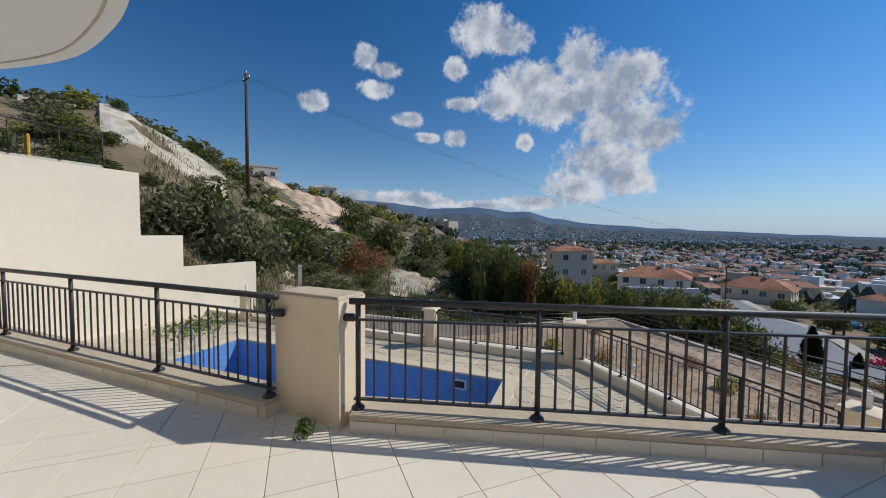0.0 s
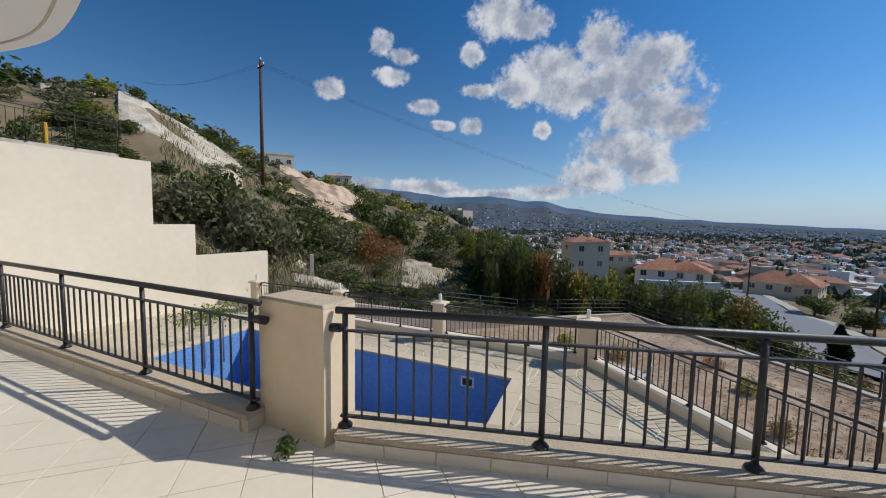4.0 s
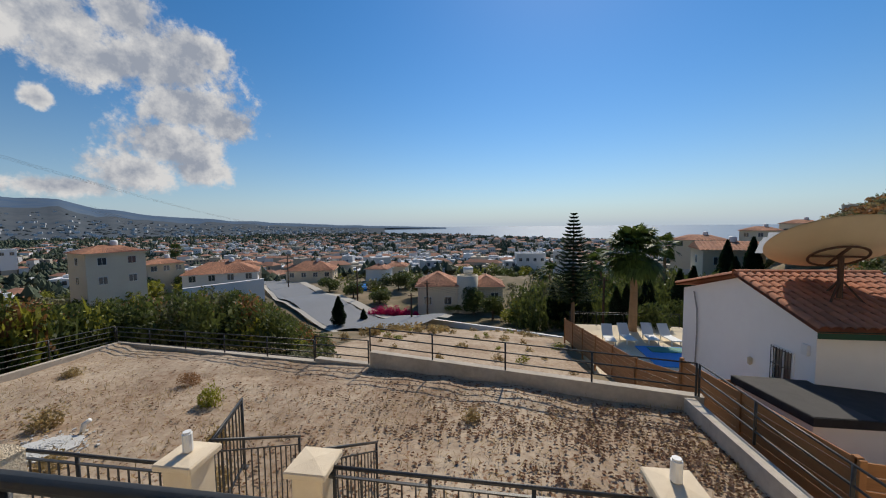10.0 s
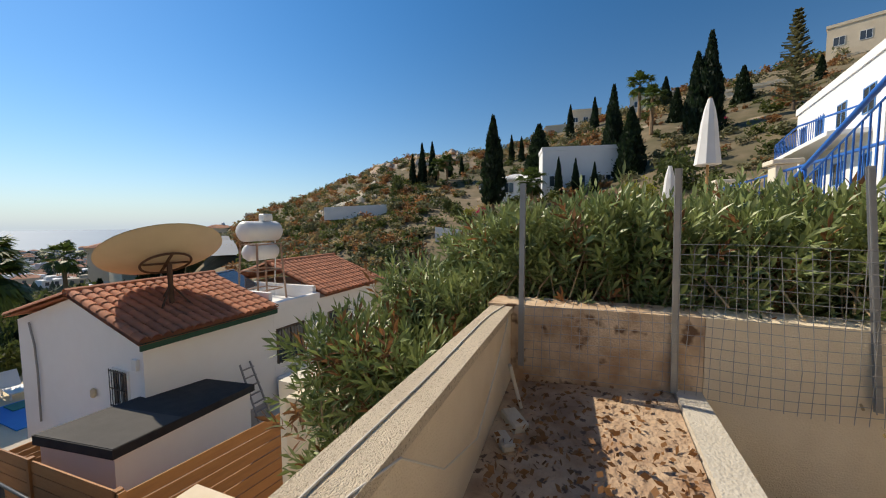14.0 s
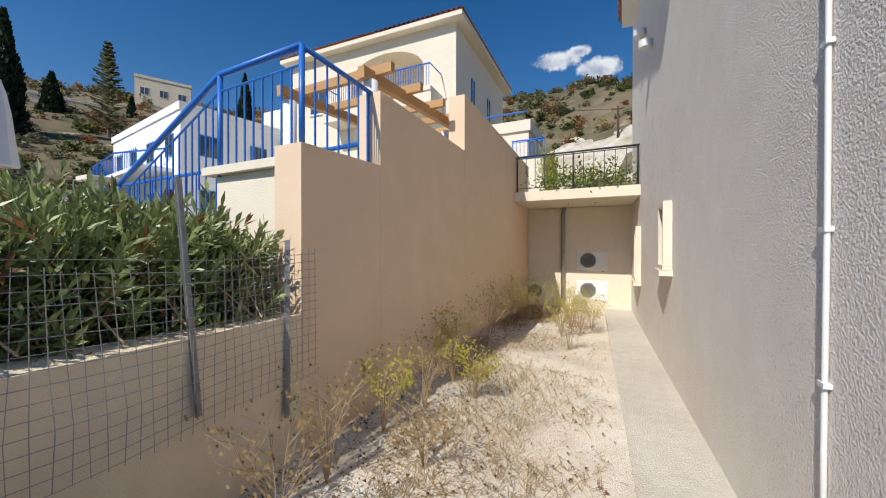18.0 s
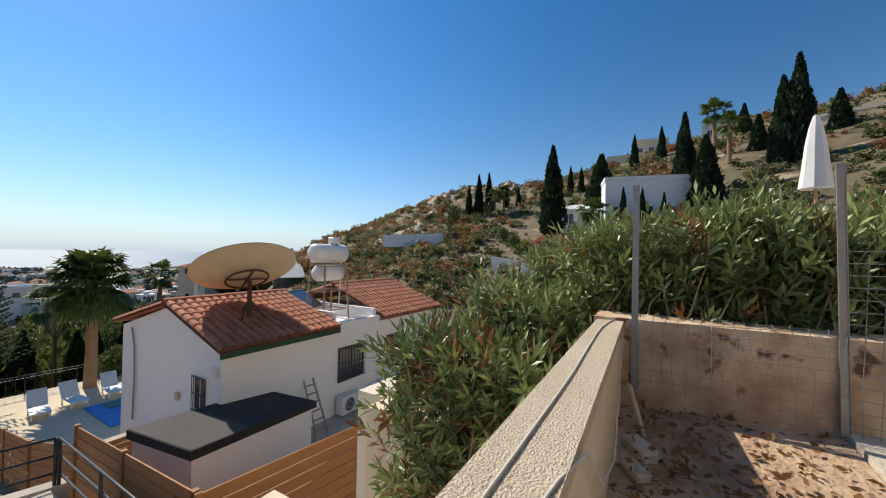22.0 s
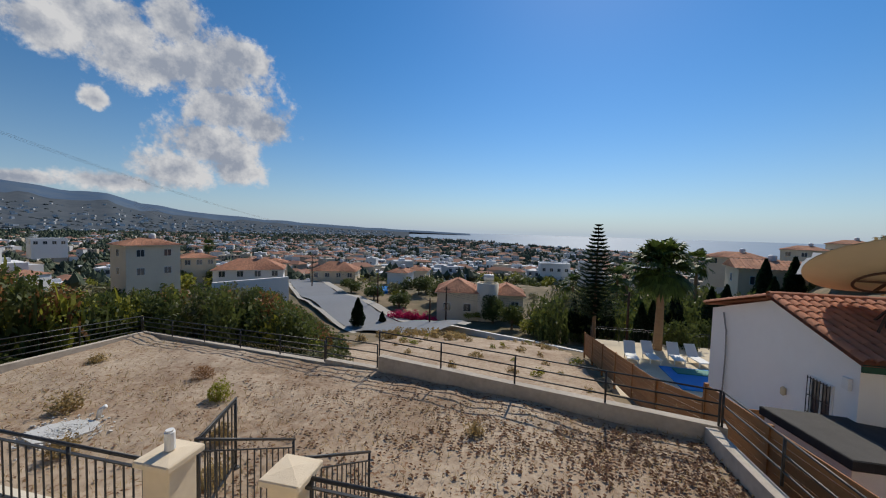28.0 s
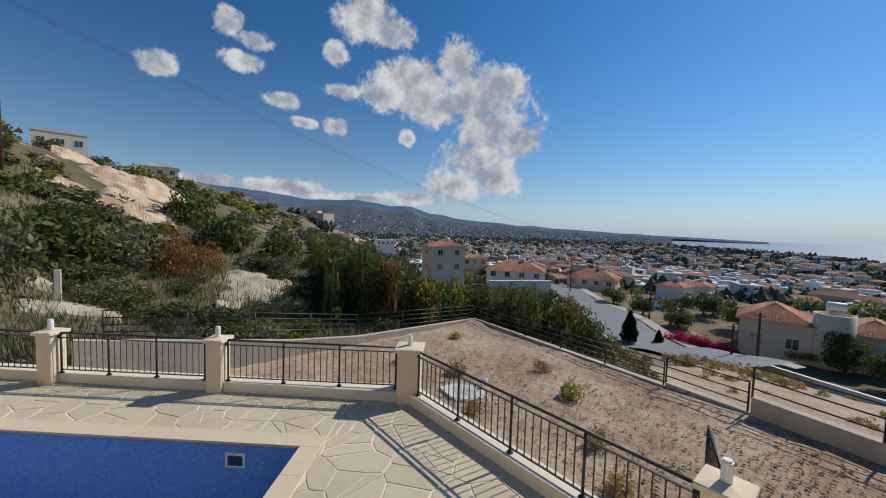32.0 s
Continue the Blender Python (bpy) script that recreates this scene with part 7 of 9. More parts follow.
X0, X1, Y0, Y1, ZB, ZT = 10.5, 20.8, -26.2, -17.7, 1.5, 12.3
# front wall with an arched recess
front = Mesh()
ax0, ax1, az0, az1 = 12.2, 16.6, 9.0, 10.35
front.box(X0, Y0, ZB, X1, Y1 - 1.8, ZT)
front.box(X0, Y1 - 1.797, ZB, ax0, Y1, ZT).box(ax1, Y1 - 1.797, ZB, X1, Y1, ZT).box(ax0 + .003, Y1 - 1.797, ZB, ax1 - .003, Y1, az0 - 0.25)
arch = []
for k in range(13):
    a = math.pi * k / 12
    arch.append(((ax0 + ax1) / 2 - math.cos(a) * (ax1 - ax0) / 2, az1 + 1.1 * math.sin(a)))
for (xa, za), (xb, zb) in zip(arch, arch[1:]):
    front.add([(xa, Y1, za), (xb, Y1, zb), (xb, Y1, ZT), (xa, Y1, ZT), (xa, Y1 - 1.797, za), (xb, Y1 - 1.797, zb)], [(0, 1, 2, 3)[::-1], (0, 4, 5, 1)])
part("wall", front, CREAM_PALE, ch)
part("wing", Mesh().box(20.803, -24, ZB, 24.5, -18.6, 10.2), CREAM_PALE, ch)
part("balcony", Mesh().box(11.2, Y1, 8.55, 17.4, Y1 + 1.3, 8.75).box(11.2, Y1 + 0.003, 7.9, 17.4, Y1 + 1.25, 8.547), CREAM_PALE, ch)
part("balcony_handrail", Mesh().tube([(11.25, Y1 + 0.05, 9.75), (11.25, Y1 + 1.25, 9.75), (17.35, Y1 + 1.25, 9.75), (17.35, Y1 + 0.05, 9.75)], 0.035, 6), BLUE_IRON, ch)
for k in range(46):
    part("balcony_bar", Mesh().bar((11.3 + 0.132 * k, Y1 + 1.25, 8.75), (11.3 + 0.132 * k, Y1 + 1.25, 9.72), 0.022), BLUE_IRON, ch)
ro = part("roof", Mesh().add([(X0 - .5, Y0 - .5, ZT), (X1 + .5, Y0 - .5, ZT), (X1 + .5, Y1 + .5, ZT), (X0 - .5, Y1 + .5, ZT), (X0 + 4, (Y0 + Y1) / 2, ZT + 1.5), (X1 - 4, (Y0 + Y1) / 2, ZT + 1.5)],
                            [(3, 2, 1, 0), (0, 1, 5, 4), (1, 2, 5), (2, 3, 4, 5), (3, 0, 4)]), ROOF_FAR, ch)
part("eaves_board", Mesh().box(X0 - .48, Y0 - .48, ZT - 0.22, X1 + .48, Y1 + .48, ZT - 0.003), CREAM_PALE, ch)
for q in (((X0 - .5, Y1 + .5, ZT + .02), (X1 + .5, Y1 + .5, ZT + .02), (X1 - 4, (Y0 + Y1) / 2, ZT + 1.52), (X0 + 4, (Y0 + Y1) / 2, ZT + 1.52)), ((X0 - .5, Y0 - .5, ZT + .02), (X0 - .5, Y1 + .5, ZT + .02), (X0 + 4, (Y0 + Y1) / 2, ZT + 1.52), (X0 + 4, (Y0 + Y1) / 2, ZT + 1.52))):
    tagged(part("roof_tiles", tiled_slope(q[1], q[0], q[3], q[2], 0.26, 0.4, 0.09, 3), ROOF_FAR, ro), kind="stuff")
window(ch, pose(14.8, Y1 - 1.82, 8.78, 0, 0, 180), 1.6, 2.0, frame_mat=BLUE_TRIM, sill=False)
window(ch, pose(18.8, Y1 + 0.02, 9.0, 0, 0, 180), 1.2, 1.3, frame_mat=BLUE_TRIM)
window(ch, pose(18.8, Y1 + 0.02, 5.4, 0, 0, 180), 1.3, 1.7, frame_mat=BLUE_TRIM)
window(ch, pose(14.0, Y1 + 0.02, 5.4, 0, 0, 180), 1.3, 1.7, frame_mat=BLUE_TRIM)
window(ch, pose(23.0, -18.58, 6.6, 0, 0, 180), 1.2, 1.7, frame_mat=BLUE_TRIM)
for y in (-20.0, -22.8):
    window(ch, pose(X0 - 0.02, y, 8.9, 0, 0, -90), 0.8, 1.5, frame_mat=PLASTIC)
ch.matrix_world = pose(4.05, -1.9, 0) @ pose(0, 0, 0, 0, 0, 2.3) @ pose(-4.05, 1.9, 0)
wh2 = house("white_house", "white two-storey house with blue balcony railings", pose(29.6, -13.2, 2.5, 0, 0, 172), 11, 8, 6.0, "flat", WHITE_WALL, 2, tank=False, windows=4, trim=BLUE_TRIM)
part("balcony_handrail", Mesh().tube([(-4.5, -1.2, 4.1), (1.0, -1.5, 4.1), (4.5, -0.3, 4.1)], 0.05, 6), BLUE_IRON, wh2)
for k in range(28):
    f = k / 27
    part("balcony_bar", Mesh().bar((-4.5 + 8 * f, -1.25, 3.1), (-4.5 + 8 * f, -1.25, 4.1), 0.03), BLUE_IRON, wh2)
part("balcony", Mesh().box(-4.6, -1.4, 2.9, 4.6, -0.003, 3.1), WHITE_WALL, wh2)
part("chimney", Mesh().box(2.5, 3, 6.0, 3.2, 3.7, 7.1), WHITE_WALL, wh2)
bluebox = house("small_house", "cream outbuilding with a blue roof-terrace railing", pose(8.3, -15.2, 3.2, 0, 0, 180), 2.2, 2.4, 2.6, "flat", CREAM_PALE, 1, tank=False, windows=1)
part("railing", Mesh().tube([(-1, -0.05, 3.3), (1, -0.05, 3.3)], 0.03, 6), BLUE_IRON, bluebox)
bush("yellow", 6.15, -13.3, 3.3, 0.42, 1.55, "ivy_bush", "garden shrubs")


def polar(b, d):
    """Plan place at a bearing and distance from the yard's standing point."""
    return 3.9 - math.sin(radians(b)) * d, -1.7 + math.cos(radians(b)) * d


def far(b, d):
    """Plan place at a bearing and distance from the middle of the terrace."""
    return 1.0 - math.sin(radians(b)) * d, -1.85 + math.cos(radians(b)) * d


def up(e, d):
    return 1.56 + d * math.tan(radians(e))


# cypresses: bearing, elevation of the top, distance, height
for b, e, d, h, w in ((-75.2, 16.2, 34, 8.2, 1.2), (-82.1, 14.6, 44, 7.0, 2.0), (-62.6, 10.7, 62, 7.0, 0.9), (-64.1, 12.4, 62, 8.5, 0.9), (-65.7, 12.6, 64, 8.6, 0.9), (-92.3, 18.6, 42, 9.5, 1.0), (-94.6, 15.5, 40, 8.5, 1.5), (-103.3, 22.4, 48, 12, 1.0),
                      (-102.0, 20.5, 48, 11, 1.1), (-85.0, 9.8, 38, 4.0, 0.9), (-87.4, 9.5, 38, 3.9, 0.9), (-90.0, 8.8, 38, 3.8, 0.9), (-79.5, 13.0, 70, 6.5, 0.9), (-78.0, 13.3, 72, 6.5, 0.9), (-86.5, 16.8, 75, 7, 1.0), (-89.8, 17.4, 80, 8, 1.0),
                      (-98.5, 18.5, 70, 8, 1.3), (-106.5, 18.0, 60, 8, 1.5), (-125.0, 22.5, 45, 7, 1.0), (-68.5, 10.2, 66, 5, 1.0), (-70.3, 10.4, 66, 5, 1.0), (-113, 17.3, 62, 7, 1.2), (-99.8, 17.0, 56, 8, 1.4)):
    x, y = polar(b, d)
    cypress(x, y, up(e, d) - h, h, w, "tall dark green pencil cypress" if w < 1.3 else "broad dark green cypress")
pine = thing("araucaria_tree", "tall airy grey-green pine above the houses", "tree", "", pose(*polar(-111, 50), up(22.2, 50) - 10))
part("trunk", Mesh().tube([(0, 0, -1), (0, 0, 10)], 0.18, 8, 0.03), BARK, pine)
pn = Mesh()
for tier in range(22):
    f = tier / 21
    for k in range(6):
        a = k * 1.05 + tier * 0.6
        l1 = (2.1 * (1 - f) + 0.25) * rng.uniform(0.7, 1.1)
        d = Vector((math.cos(a), math.sin(a), 0.18))
        for s in range(6):
            c = Vector((0, 0, 1.5 + 8.4 * f)) + d * l1 * (s + 0.6) / 6
            sd = Vector((-d.y, d.x, 0)) * 0.26
            pn.add([c - sd, c - d * 0.12, c + sd, c + d * 0.2 + Vector((0, 0, .12))], [(0, 1, 2, 3)])
tagged(part("foliage", pn, SHRUB_GREY, pine), kind="stuff")
for b, e, d in ((-66.6, 9.0, 60), (-68.0, 9.6, 61), (-95.5, 18.2, 50), (-97, 16.5, 48), (-81, 6.6, 36), (-117, 14, 40)):
    x, y = polar(b, d)
    z = up(e, d)
    pt = thing("fan_palm", "fan palm in a hillside garden", "tree", "garden palms", pose(x, y, z))
    part("trunk", Mesh().tube([(0, 0, -4.2), (0, 0, -0.2)], 0.22, 8, 0.16), PALM_BARK, pt)
    part("crown", palm_crown(34, 1.9, int(abs(b))), PALM_LEAF, pt)


def far_house(name, label, b, d, e, w, dep, h, turn=None, **kw):
    x, y = (far if b > 12 else polar)(b, d)
    return house(name, label, pose(x, y, up(e, d), 0, 0, b + (turn or 0)), w, dep, h, **kw)


far_house("white_villa", "modern white villa with tall windows on the slope", -88, 40, 4.2, 7.5, 6, 4.6, 12, roof="flat", wall=WHITE_WALL, tank=False, windows=3, storeys=1)
far_house("white_villa", "low white pool house with a pale roof", -79, 42, 3.6, 4.0, 4, 2.4, 0, roof="hip", wall=WHITE_WALL, tank=False, windows=2, rise=0.8, roof_mat=WHITE_WALL)
far_house("glass_pavilion", "small glazed pavilion with a blue-grey roof", -75.5, 50, 3.4, 3.6, 3, 2.2, 10, roof="flat", wall=GLASS, tank=False, windows=2)
far_house("apartment_block", "stepped beige apartment block on the hill", -85.8, 92, 10.2, 9, 8, 6.5, 0, roof="flat", wall=CREAM, tank=False, windows=4, storeys=2)
far_house("apartment_block", "stepped beige apartment block on the hill", -88.6, 96, 12.2, 7, 7, 6.5, 8, roof="flat", wall=CREAM, tank=False, windows=3, storeys=2)
far_house("apartment_block", "pale apartment block among cypresses", -97, 84, 13.0, 8, 7, 5.6, 0, roof="flat", wall=CREAM_PALE, tank=False, windows=3, storeys=2)
far_house("hill_house", "cream house with white railings on the hill", -107.5, 66, 12.6, 6.5, 6, 3.6, 0, roof="flat", wall=CREAM, tank=False, windows=3)
far_house("hill_house", "beige house at the top of the slope", -116, 72, 17.2, 7, 6, 3.4, 0, roof="flat", wall=CREAM, tank=True, windows=3)
def on_slope(b, e, d0=30):
    """How far along a line of sight the hillside is met."""
    d = d0
    while d < 160 and ground_z(*polar(b, d)) < up(e, d):
        d += 1
    return d - 1.5


# white wall and garden terraces on the slope
for b0, b1, e0, e1, d, nm in ((-49, -58.5, 2.7, 3.2, 75, "wall_slope_white"), (-66, -71, -0.3, -1.0, 40, "wall_garden"), (-70.5, -75, -1.2, -2.8, 34, "wall_garden_low")):
    d = min(on_slope(b0, e0 - 0.8), on_slope(b1, e1 - 0.8))
    xa, ya = polar(b0, d)
    xb, yb = polar(b1, d)
    dv = (Vector((xb, yb)) - Vector((xa, ya))).normalized()
    nn = Vector((-dv.y, dv.x)) * 0.3
    q = [(xa, ya), (xb, yb), (xb + nn.x, yb + nn.y), (xa + nn.x, ya + nn.y)]
    zs = [up(e0, d), up(e1, d), up(e1, d), up(e0, d)]
    if (Vector(q[1]) - Vector(q[0])).cross(Vector(q[2]) - Vector(q[1])) < 0:
        q, zs = q[::-1], zs[::-1]
    solid(nm, Mesh().prism(q, [z - 1.5 for z in zs], zs), WHITE_WALL, "white garden retaining wall on the slope", "wall", "structure")


def rock_patch(name, b0, b1, d0, d1, lift=0.5, mat=ROCK, seed=0, label="bare white marl slope with loose rock", origin=polar):
    vs, fs = [], []
    nb, nd = 44, 26
    for i in range(nb + 1):
        for j in range(nd + 1):
            x, y = origin(b0 + (b1 - b0) * i / nb, d0 + (d1 - d0) * j / nd)
            e_ = min(i, nb - i, j * 2, (nd - j) * 2) / 4
            z = ground_z(x, y) + 0.25 * lift * min(1, e_) - 0.5 * (e_ == 0) + 1.5 * lift * noise.noise((x * 0.2, y * 0.2, seed)) + 0.7 * lift * noise.noise((x * 0.45, y * 0.45, seed)) + 0.45 * lift * noise.noise((x * 1.1, y * 1.1, seed))
            vs.append((x, y, z))
    for i in range(nb):
        for j in range(nd):
            a = i * (nd + 1) + j
            fs.append((a, a + 1, a + nd + 2, a + nd + 1))
    return solid(name, Mesh().add(vs, fs), mat, label, "rock", "structure", smooth=False)


rock_patch("rock_slope_right", -47, -57, 58, 76, 0.7, seed=3)
rock_patch("rock_cut_right", -56, -70, 85, 125, 1.4, material("red_earth_cut", (0.46, 0.31, 0.21), 1.0, second=(0.6, 0.5, 0.38), scale=0.6, blotch=0.9, blotch_scale=0.2, bump=0.8, bump_scale=3), 5, "reddish earth cutting on the hill")
for k in range(2400):
    b, d = rng.uniform(-128, -36), 26 + 150 * rng.random() ** 0.9
    x, y = polar(b, d)
    if x < 22 and y > -30:
        continue
    key = ("dark", "grey", "rust", "grey", "dry", "rust", "dark")[k % 7]
    r = rng.uniform(0.35, 1.2) ** 1.4 * (1 + d / 130)
    scrub(key, x, y, ground_z(x, y), r, r * rng.uniform(0.6, 1.0))
for b, d, r, h, key in ((-60, 58, 1.9, 3.4, "dark"), (-56.5, 66, 1.3, 2.0, "dark"), (-69.5, 38, 1.2, 1.7, "dark_b"), (-71.5, 37, 1.0, 1.4, "yellow"), (-73, 36, 1.0, 1.2, "pink"), (-74.5, 34, 1.3, 1.6, "dark_b"), (-77, 32, 1.5, 1.6, "dark"), (-67.8, 40, 1.0, 1.6, "dark"),
                        (-105, 30, 2.0, 2.5, "dark"), (-100, 34, 2.2, 3.0, "dark_b"), (-96, 30, 1.6, 2.6, "yellow"), (-110, 26, 1.8, 2.2, "dark_b"), (-92, 28, 1.4, 1.8, "dark"), (-87, 27, 1.4, 1.5, "grey"), (-83, 28, 1.5, 1.5, "dark"), (-91, 88, 1.6, 1.4, "pink"), (-86.5, 44, 1.2, 0.8, "pink"), (-104, 52, 1.4, 1.2, "pink")):
    x, y = polar(b, d)
    bush(key, x, y, ground_z(x, y), r, h, "garden_shrub", "garden shrubs")

# thick scrub behind the white house and on the hill over the yard
for k in range(900):
    b, d = (rng.uniform(-64, -38), rng.uniform(24, 70)) if k % 3 else (rng.uniform(-182, -158), rng.uniform(34, 75))
    x, y = polar(b, d)
    if 5 < x < 20 and -6 < y < 16:
        continue
    r = rng.uniform(0.5, 1.3)
    scrub(("dark", "grey", "dark", "dry", "dark", "rust", "grey")[k % 7], x, y, ground_z(x, y), r, r * rng.uniform(0.6, 1.0))
rock_patch("rock_cut_yard", -160, -184, 26, 36, 0.5, seed=23, label="pale rock cutting above the yard's end")
yp = polar(-179.0, 32)
ypole = thing("utility_pole", "brown utility pole on the slope over the yard", "pole")
part("shaft", Mesh().tube([(*yp, ground_z(*yp) - 0.5), (*yp, up(19.2, 32))], 0.11, 8, 0.08), POLE, ypole, smooth=True)
part("bracket", Mesh().bar((yp[0] - 0.5, yp[1], up(19.2, 32) - 0.25), (yp[0] + 0.5, yp[1], up(19.2, 32) - 0.25), 0.07), POLE, ypole)
terrace_rail = railing("blue_railing", "blue railing on a cream wall above the walkway", (7.35, -13.6), (6.35, -13.6), 4.35, 5.0, 3, gap=0.14, group="blue railings", mat=BLUE_IRON, mid=0.05, stub=(False, False))
solid("wall_upper_terrace", Mesh().box(6.3, -14.2, 1.0, 7.6, -13.5, 4.35), CREAM_PALE, "cream wall of an upper terrace behind the walkway", "wall", "structure")

# ---- scrub slope beyond the pool ----


def lpolar(b, d):
    """Plan place at a bearing and distance from the terrace."""
    return 0.1 - math.sin(radians(b)) * d, -5.0 + math.cos(radians(b)) * d


rock_patch("rock_slope_upper", 99, 112, 29, 38, 0.5, seed=11, origin=lpolar)
rock_patch("rock_slope_ridge", 108, 118, 38, 45, 0.4, seed=12, origin=lpolar)
rock_patch("rock_face_mid", 83, 95, 38, 60, 0.8, material("ochre_rock", (0.62, 0.50, 0.36), 1.0, second=(0.45, 0.28, 0.17), scale=1.2, blotch=0.9, blotch_scale=0.4, bump=1.0, bump_scale=4), 13, "ochre and white rock face on the slope", lpolar)
rock_patch("rock_face_low", 69, 77, 21.5, 28, 0.45, seed=17, origin=lpolar)
rock_patch("rock_bank_low", 85, 93, 19, 23, 0.35, seed=19, origin=lpolar)
keys = ["dark", "grey", "grey", "dark", "dark_b", "dark", "grey", "yellow", "grey", "dark"]
for k in range(420):
    b = rng.uniform(52, 128)
    d = 17 + 60 * rng.random() ** 1.4
    x, y = lpolar(b, d)
    if (x > -16.3 and -13 < y < 11.8) or (101 < b < 111 and 30 < d < 37 and k % 3) or (85 < b < 91 and 42 < d < 56) or (70 < b < 76 and 22 < d < 27.5) or (x > -19.5 and y < -3):
        continue
    r = rng.uniform(0.5, 1.4) * (0.75 + d / 60)
    (bush if d < 32 else scrub)(keys[k % 10], x, y, ground_z(x, y), r, r * rng.uniform(0.5, 0.9))
for b, d, r, h, key in ((81.5, 26, 1.8, 2.5, "rust"), (79, 27, 1.3, 1.9, "rust"), (87.5, 25, 2.0, 2.2, "grey"), (62.3, 31, 1.9, 2.2, "yellow"), (66.5, 33, 1.5, 1.8, "yellow"), (64, 36, 1.6, 1.8, "yellow"), (92, 24, 2.6, 2.6, "dark"), (86, 27, 2.4, 2.4, "dark_b"), (99, 21, 2.3, 2.9, "grey"), (95.5, 21, 2.0, 2.6, "grey"),
                        (103, 22, 2.4, 2.8, "dark"), (106, 21, 2.0, 2.2, "grey"), (78, 34, 2.6, 3.2, "dark"), (82, 44, 2.6, 3.4, "dark_b"), (71, 34, 2.2, 2.4, "dark"), (110, 36, 0.9, 1.0, "dark"), (113, 40, 0.8, 0.8, "rust"), (117, 42, 1.0, 0.9, "rust"), (112, 47, 1.1, 2.0, "grey")):
    x, y = lpolar(b, d)
    bush(key, x, y, ground_z(x, y), r, h)
grass = Mesh()
for k in range(24000):
    b, d = rng.uniform(52, 108), 16.5 + 26 * rng.random() ** 1.6
    x, y = lpolar(b, d)
    if x > -15.2 and y < 11.6:
        continue
    z = ground_z(x, y)
    a, h = rng.uniform(0, 6.28), rng.uniform(0.2, 0.6)
    c, s = math.cos(a), math.sin(a)
    grass.add([(x - s * .03, y + c * .03, z - .05), (x + s * .03, y - c * .03, z - .05), (x + c * h * .5, y + s * h * .5, z + h)], [(0, 1, 2)])
tagged(solid("dry_grass", grass, SHRUB_GREY, "grey-green dry grass on the bank", "grass"), kind="stuff")

# utility pole and its wires
px_, py_ = lpolar(96.8, 36)
pole_top, pole_base = up(20.3, 36), ground_z(px_, py_)
upole = thing("utility_pole", "dark creosoted wooden utility pole", "pole")
part("shaft", Mesh().tube([(px_, py_, pole_base - 1), (px_ + 0.1, py_, pole_top)], 0.17, 10, 0.11), POLE, upole, smooth=True)
part("bracket", Mesh().bar((px_ - 0.5, py_ - 0.3, pole_top - 0.5), (px_ + 0.5, py_ + 0.3, pole_top - 0.5), 0.09), POLE, upole)
for s in (-0.45, 0.0, 0.45):
    part("insulator", Mesh().lathe([(0.05, 0), (0.07, 0.05), (0.04, 0.2), (0.02, 0.22)], 8, (px_ + s, py_ + 0.6 * s, pole_top - 0.45 + (0.5 if s == 0 else 0))), PLASTIC, upole)


def wire(a, b, sag, r=0.007, n=14):
    a, b = Vector(a), Vector(b)
    pts = [a.lerp(b, k / n) - Vector((0, 0, sag * 4 * (k / n) * (1 - k / n))) for k in range(n + 1)]
    solid("overhead_wire", Mesh().tube(pts, r, 4), WIRE, "thin black overhead power line", "wire", group="overhead wires")


road_poles = []
for b, d, e in ((14.5, 46, -8.8), (24.5, 60, -6.2), (33.5, 84, -4.0), (-11.5, 36, -8.0), (17.2, 44, -10.6)):
    x, y = polar(b, d)
    g, t_ = ground_z(x, y), up(e, d)
    p = thing("utility_pole", "slim brown utility pole by the road", "pole", "road poles")
    part("shaft", Mesh().tube([(x, y, g - 0.5), (x, y, t_)], 0.13, 8, 0.09), POLE, p, smooth=True)
    part("bracket", Mesh().bar((x - 0.4, y, t_ - 0.3), (x + 0.4, y, t_ - 0.3), 0.07), POLE, p)
    road_poles.append((x, y, t_ - 0.2))
for off in (-0.4, -0.15, 0.15, 0.4):
    wire((yp[0] + off, yp[1], up(19.2, 32) - 0.2), (17.0, -34.0, 15.5 + off), 0.5, 0.008)
for off in (-0.45, 0.0, 0.45):
    wire((px_ + off, py_, pole_top - 0.3), (-52 + off, 74, 2.0), 1.5)
    wire((px_ + off, py_, pole_top - 0.3), (-70, -30 + off, 22), 1.0)
for k in range(4):
    z = -0.25 * k
    wire((road_poles[2][0], road_poles[2][1], road_poles[2][2] + z), (road_poles[0][0], road_poles[0][1], road_poles[0][2] + z), 1.6, 0.009)
    wire((road_poles[0][0], road_poles[0][1], road_poles[0][2] + z), (road_poles[3][0], road_poles[3][1], road_poles[3][2] + z), 1.0, 0.008)
    wire((road_poles[3][0], road_poles[3][1], road_poles[3][2] + z), (34, 36, -4.0 + z), 1.2, 0.008)
    wire((-60, 45, 5.0 + z), (road_poles[2][0], road_poles[2][1], road_poles[2][2] + z), 1.2, 0.009)
# upper road fence above the wall
fa, fb = lpolar(130, 17.0), lpolar(111.6, 18.5)
railing("railing", "black iron fence on the upper terrace edge", fa, fb, 3.75, 4.85, 6, gap=0.2, stub=(False, False))
solid("ground_upper", Mesh().prism([fa, fb, lpolar(111.6, 24), lpolar(130, 24)], -3, 3.75), ROCK, "rubble edge of the upper terrace", "ground", "structure")
for b, e, d in ((126, 9.6, 19), (122, 9.2, 20), (119, 9.4, 21)):
    x, y = lpolar(b, d)
    bush("dark", x, y, 3.7, 0.9, 1.5)
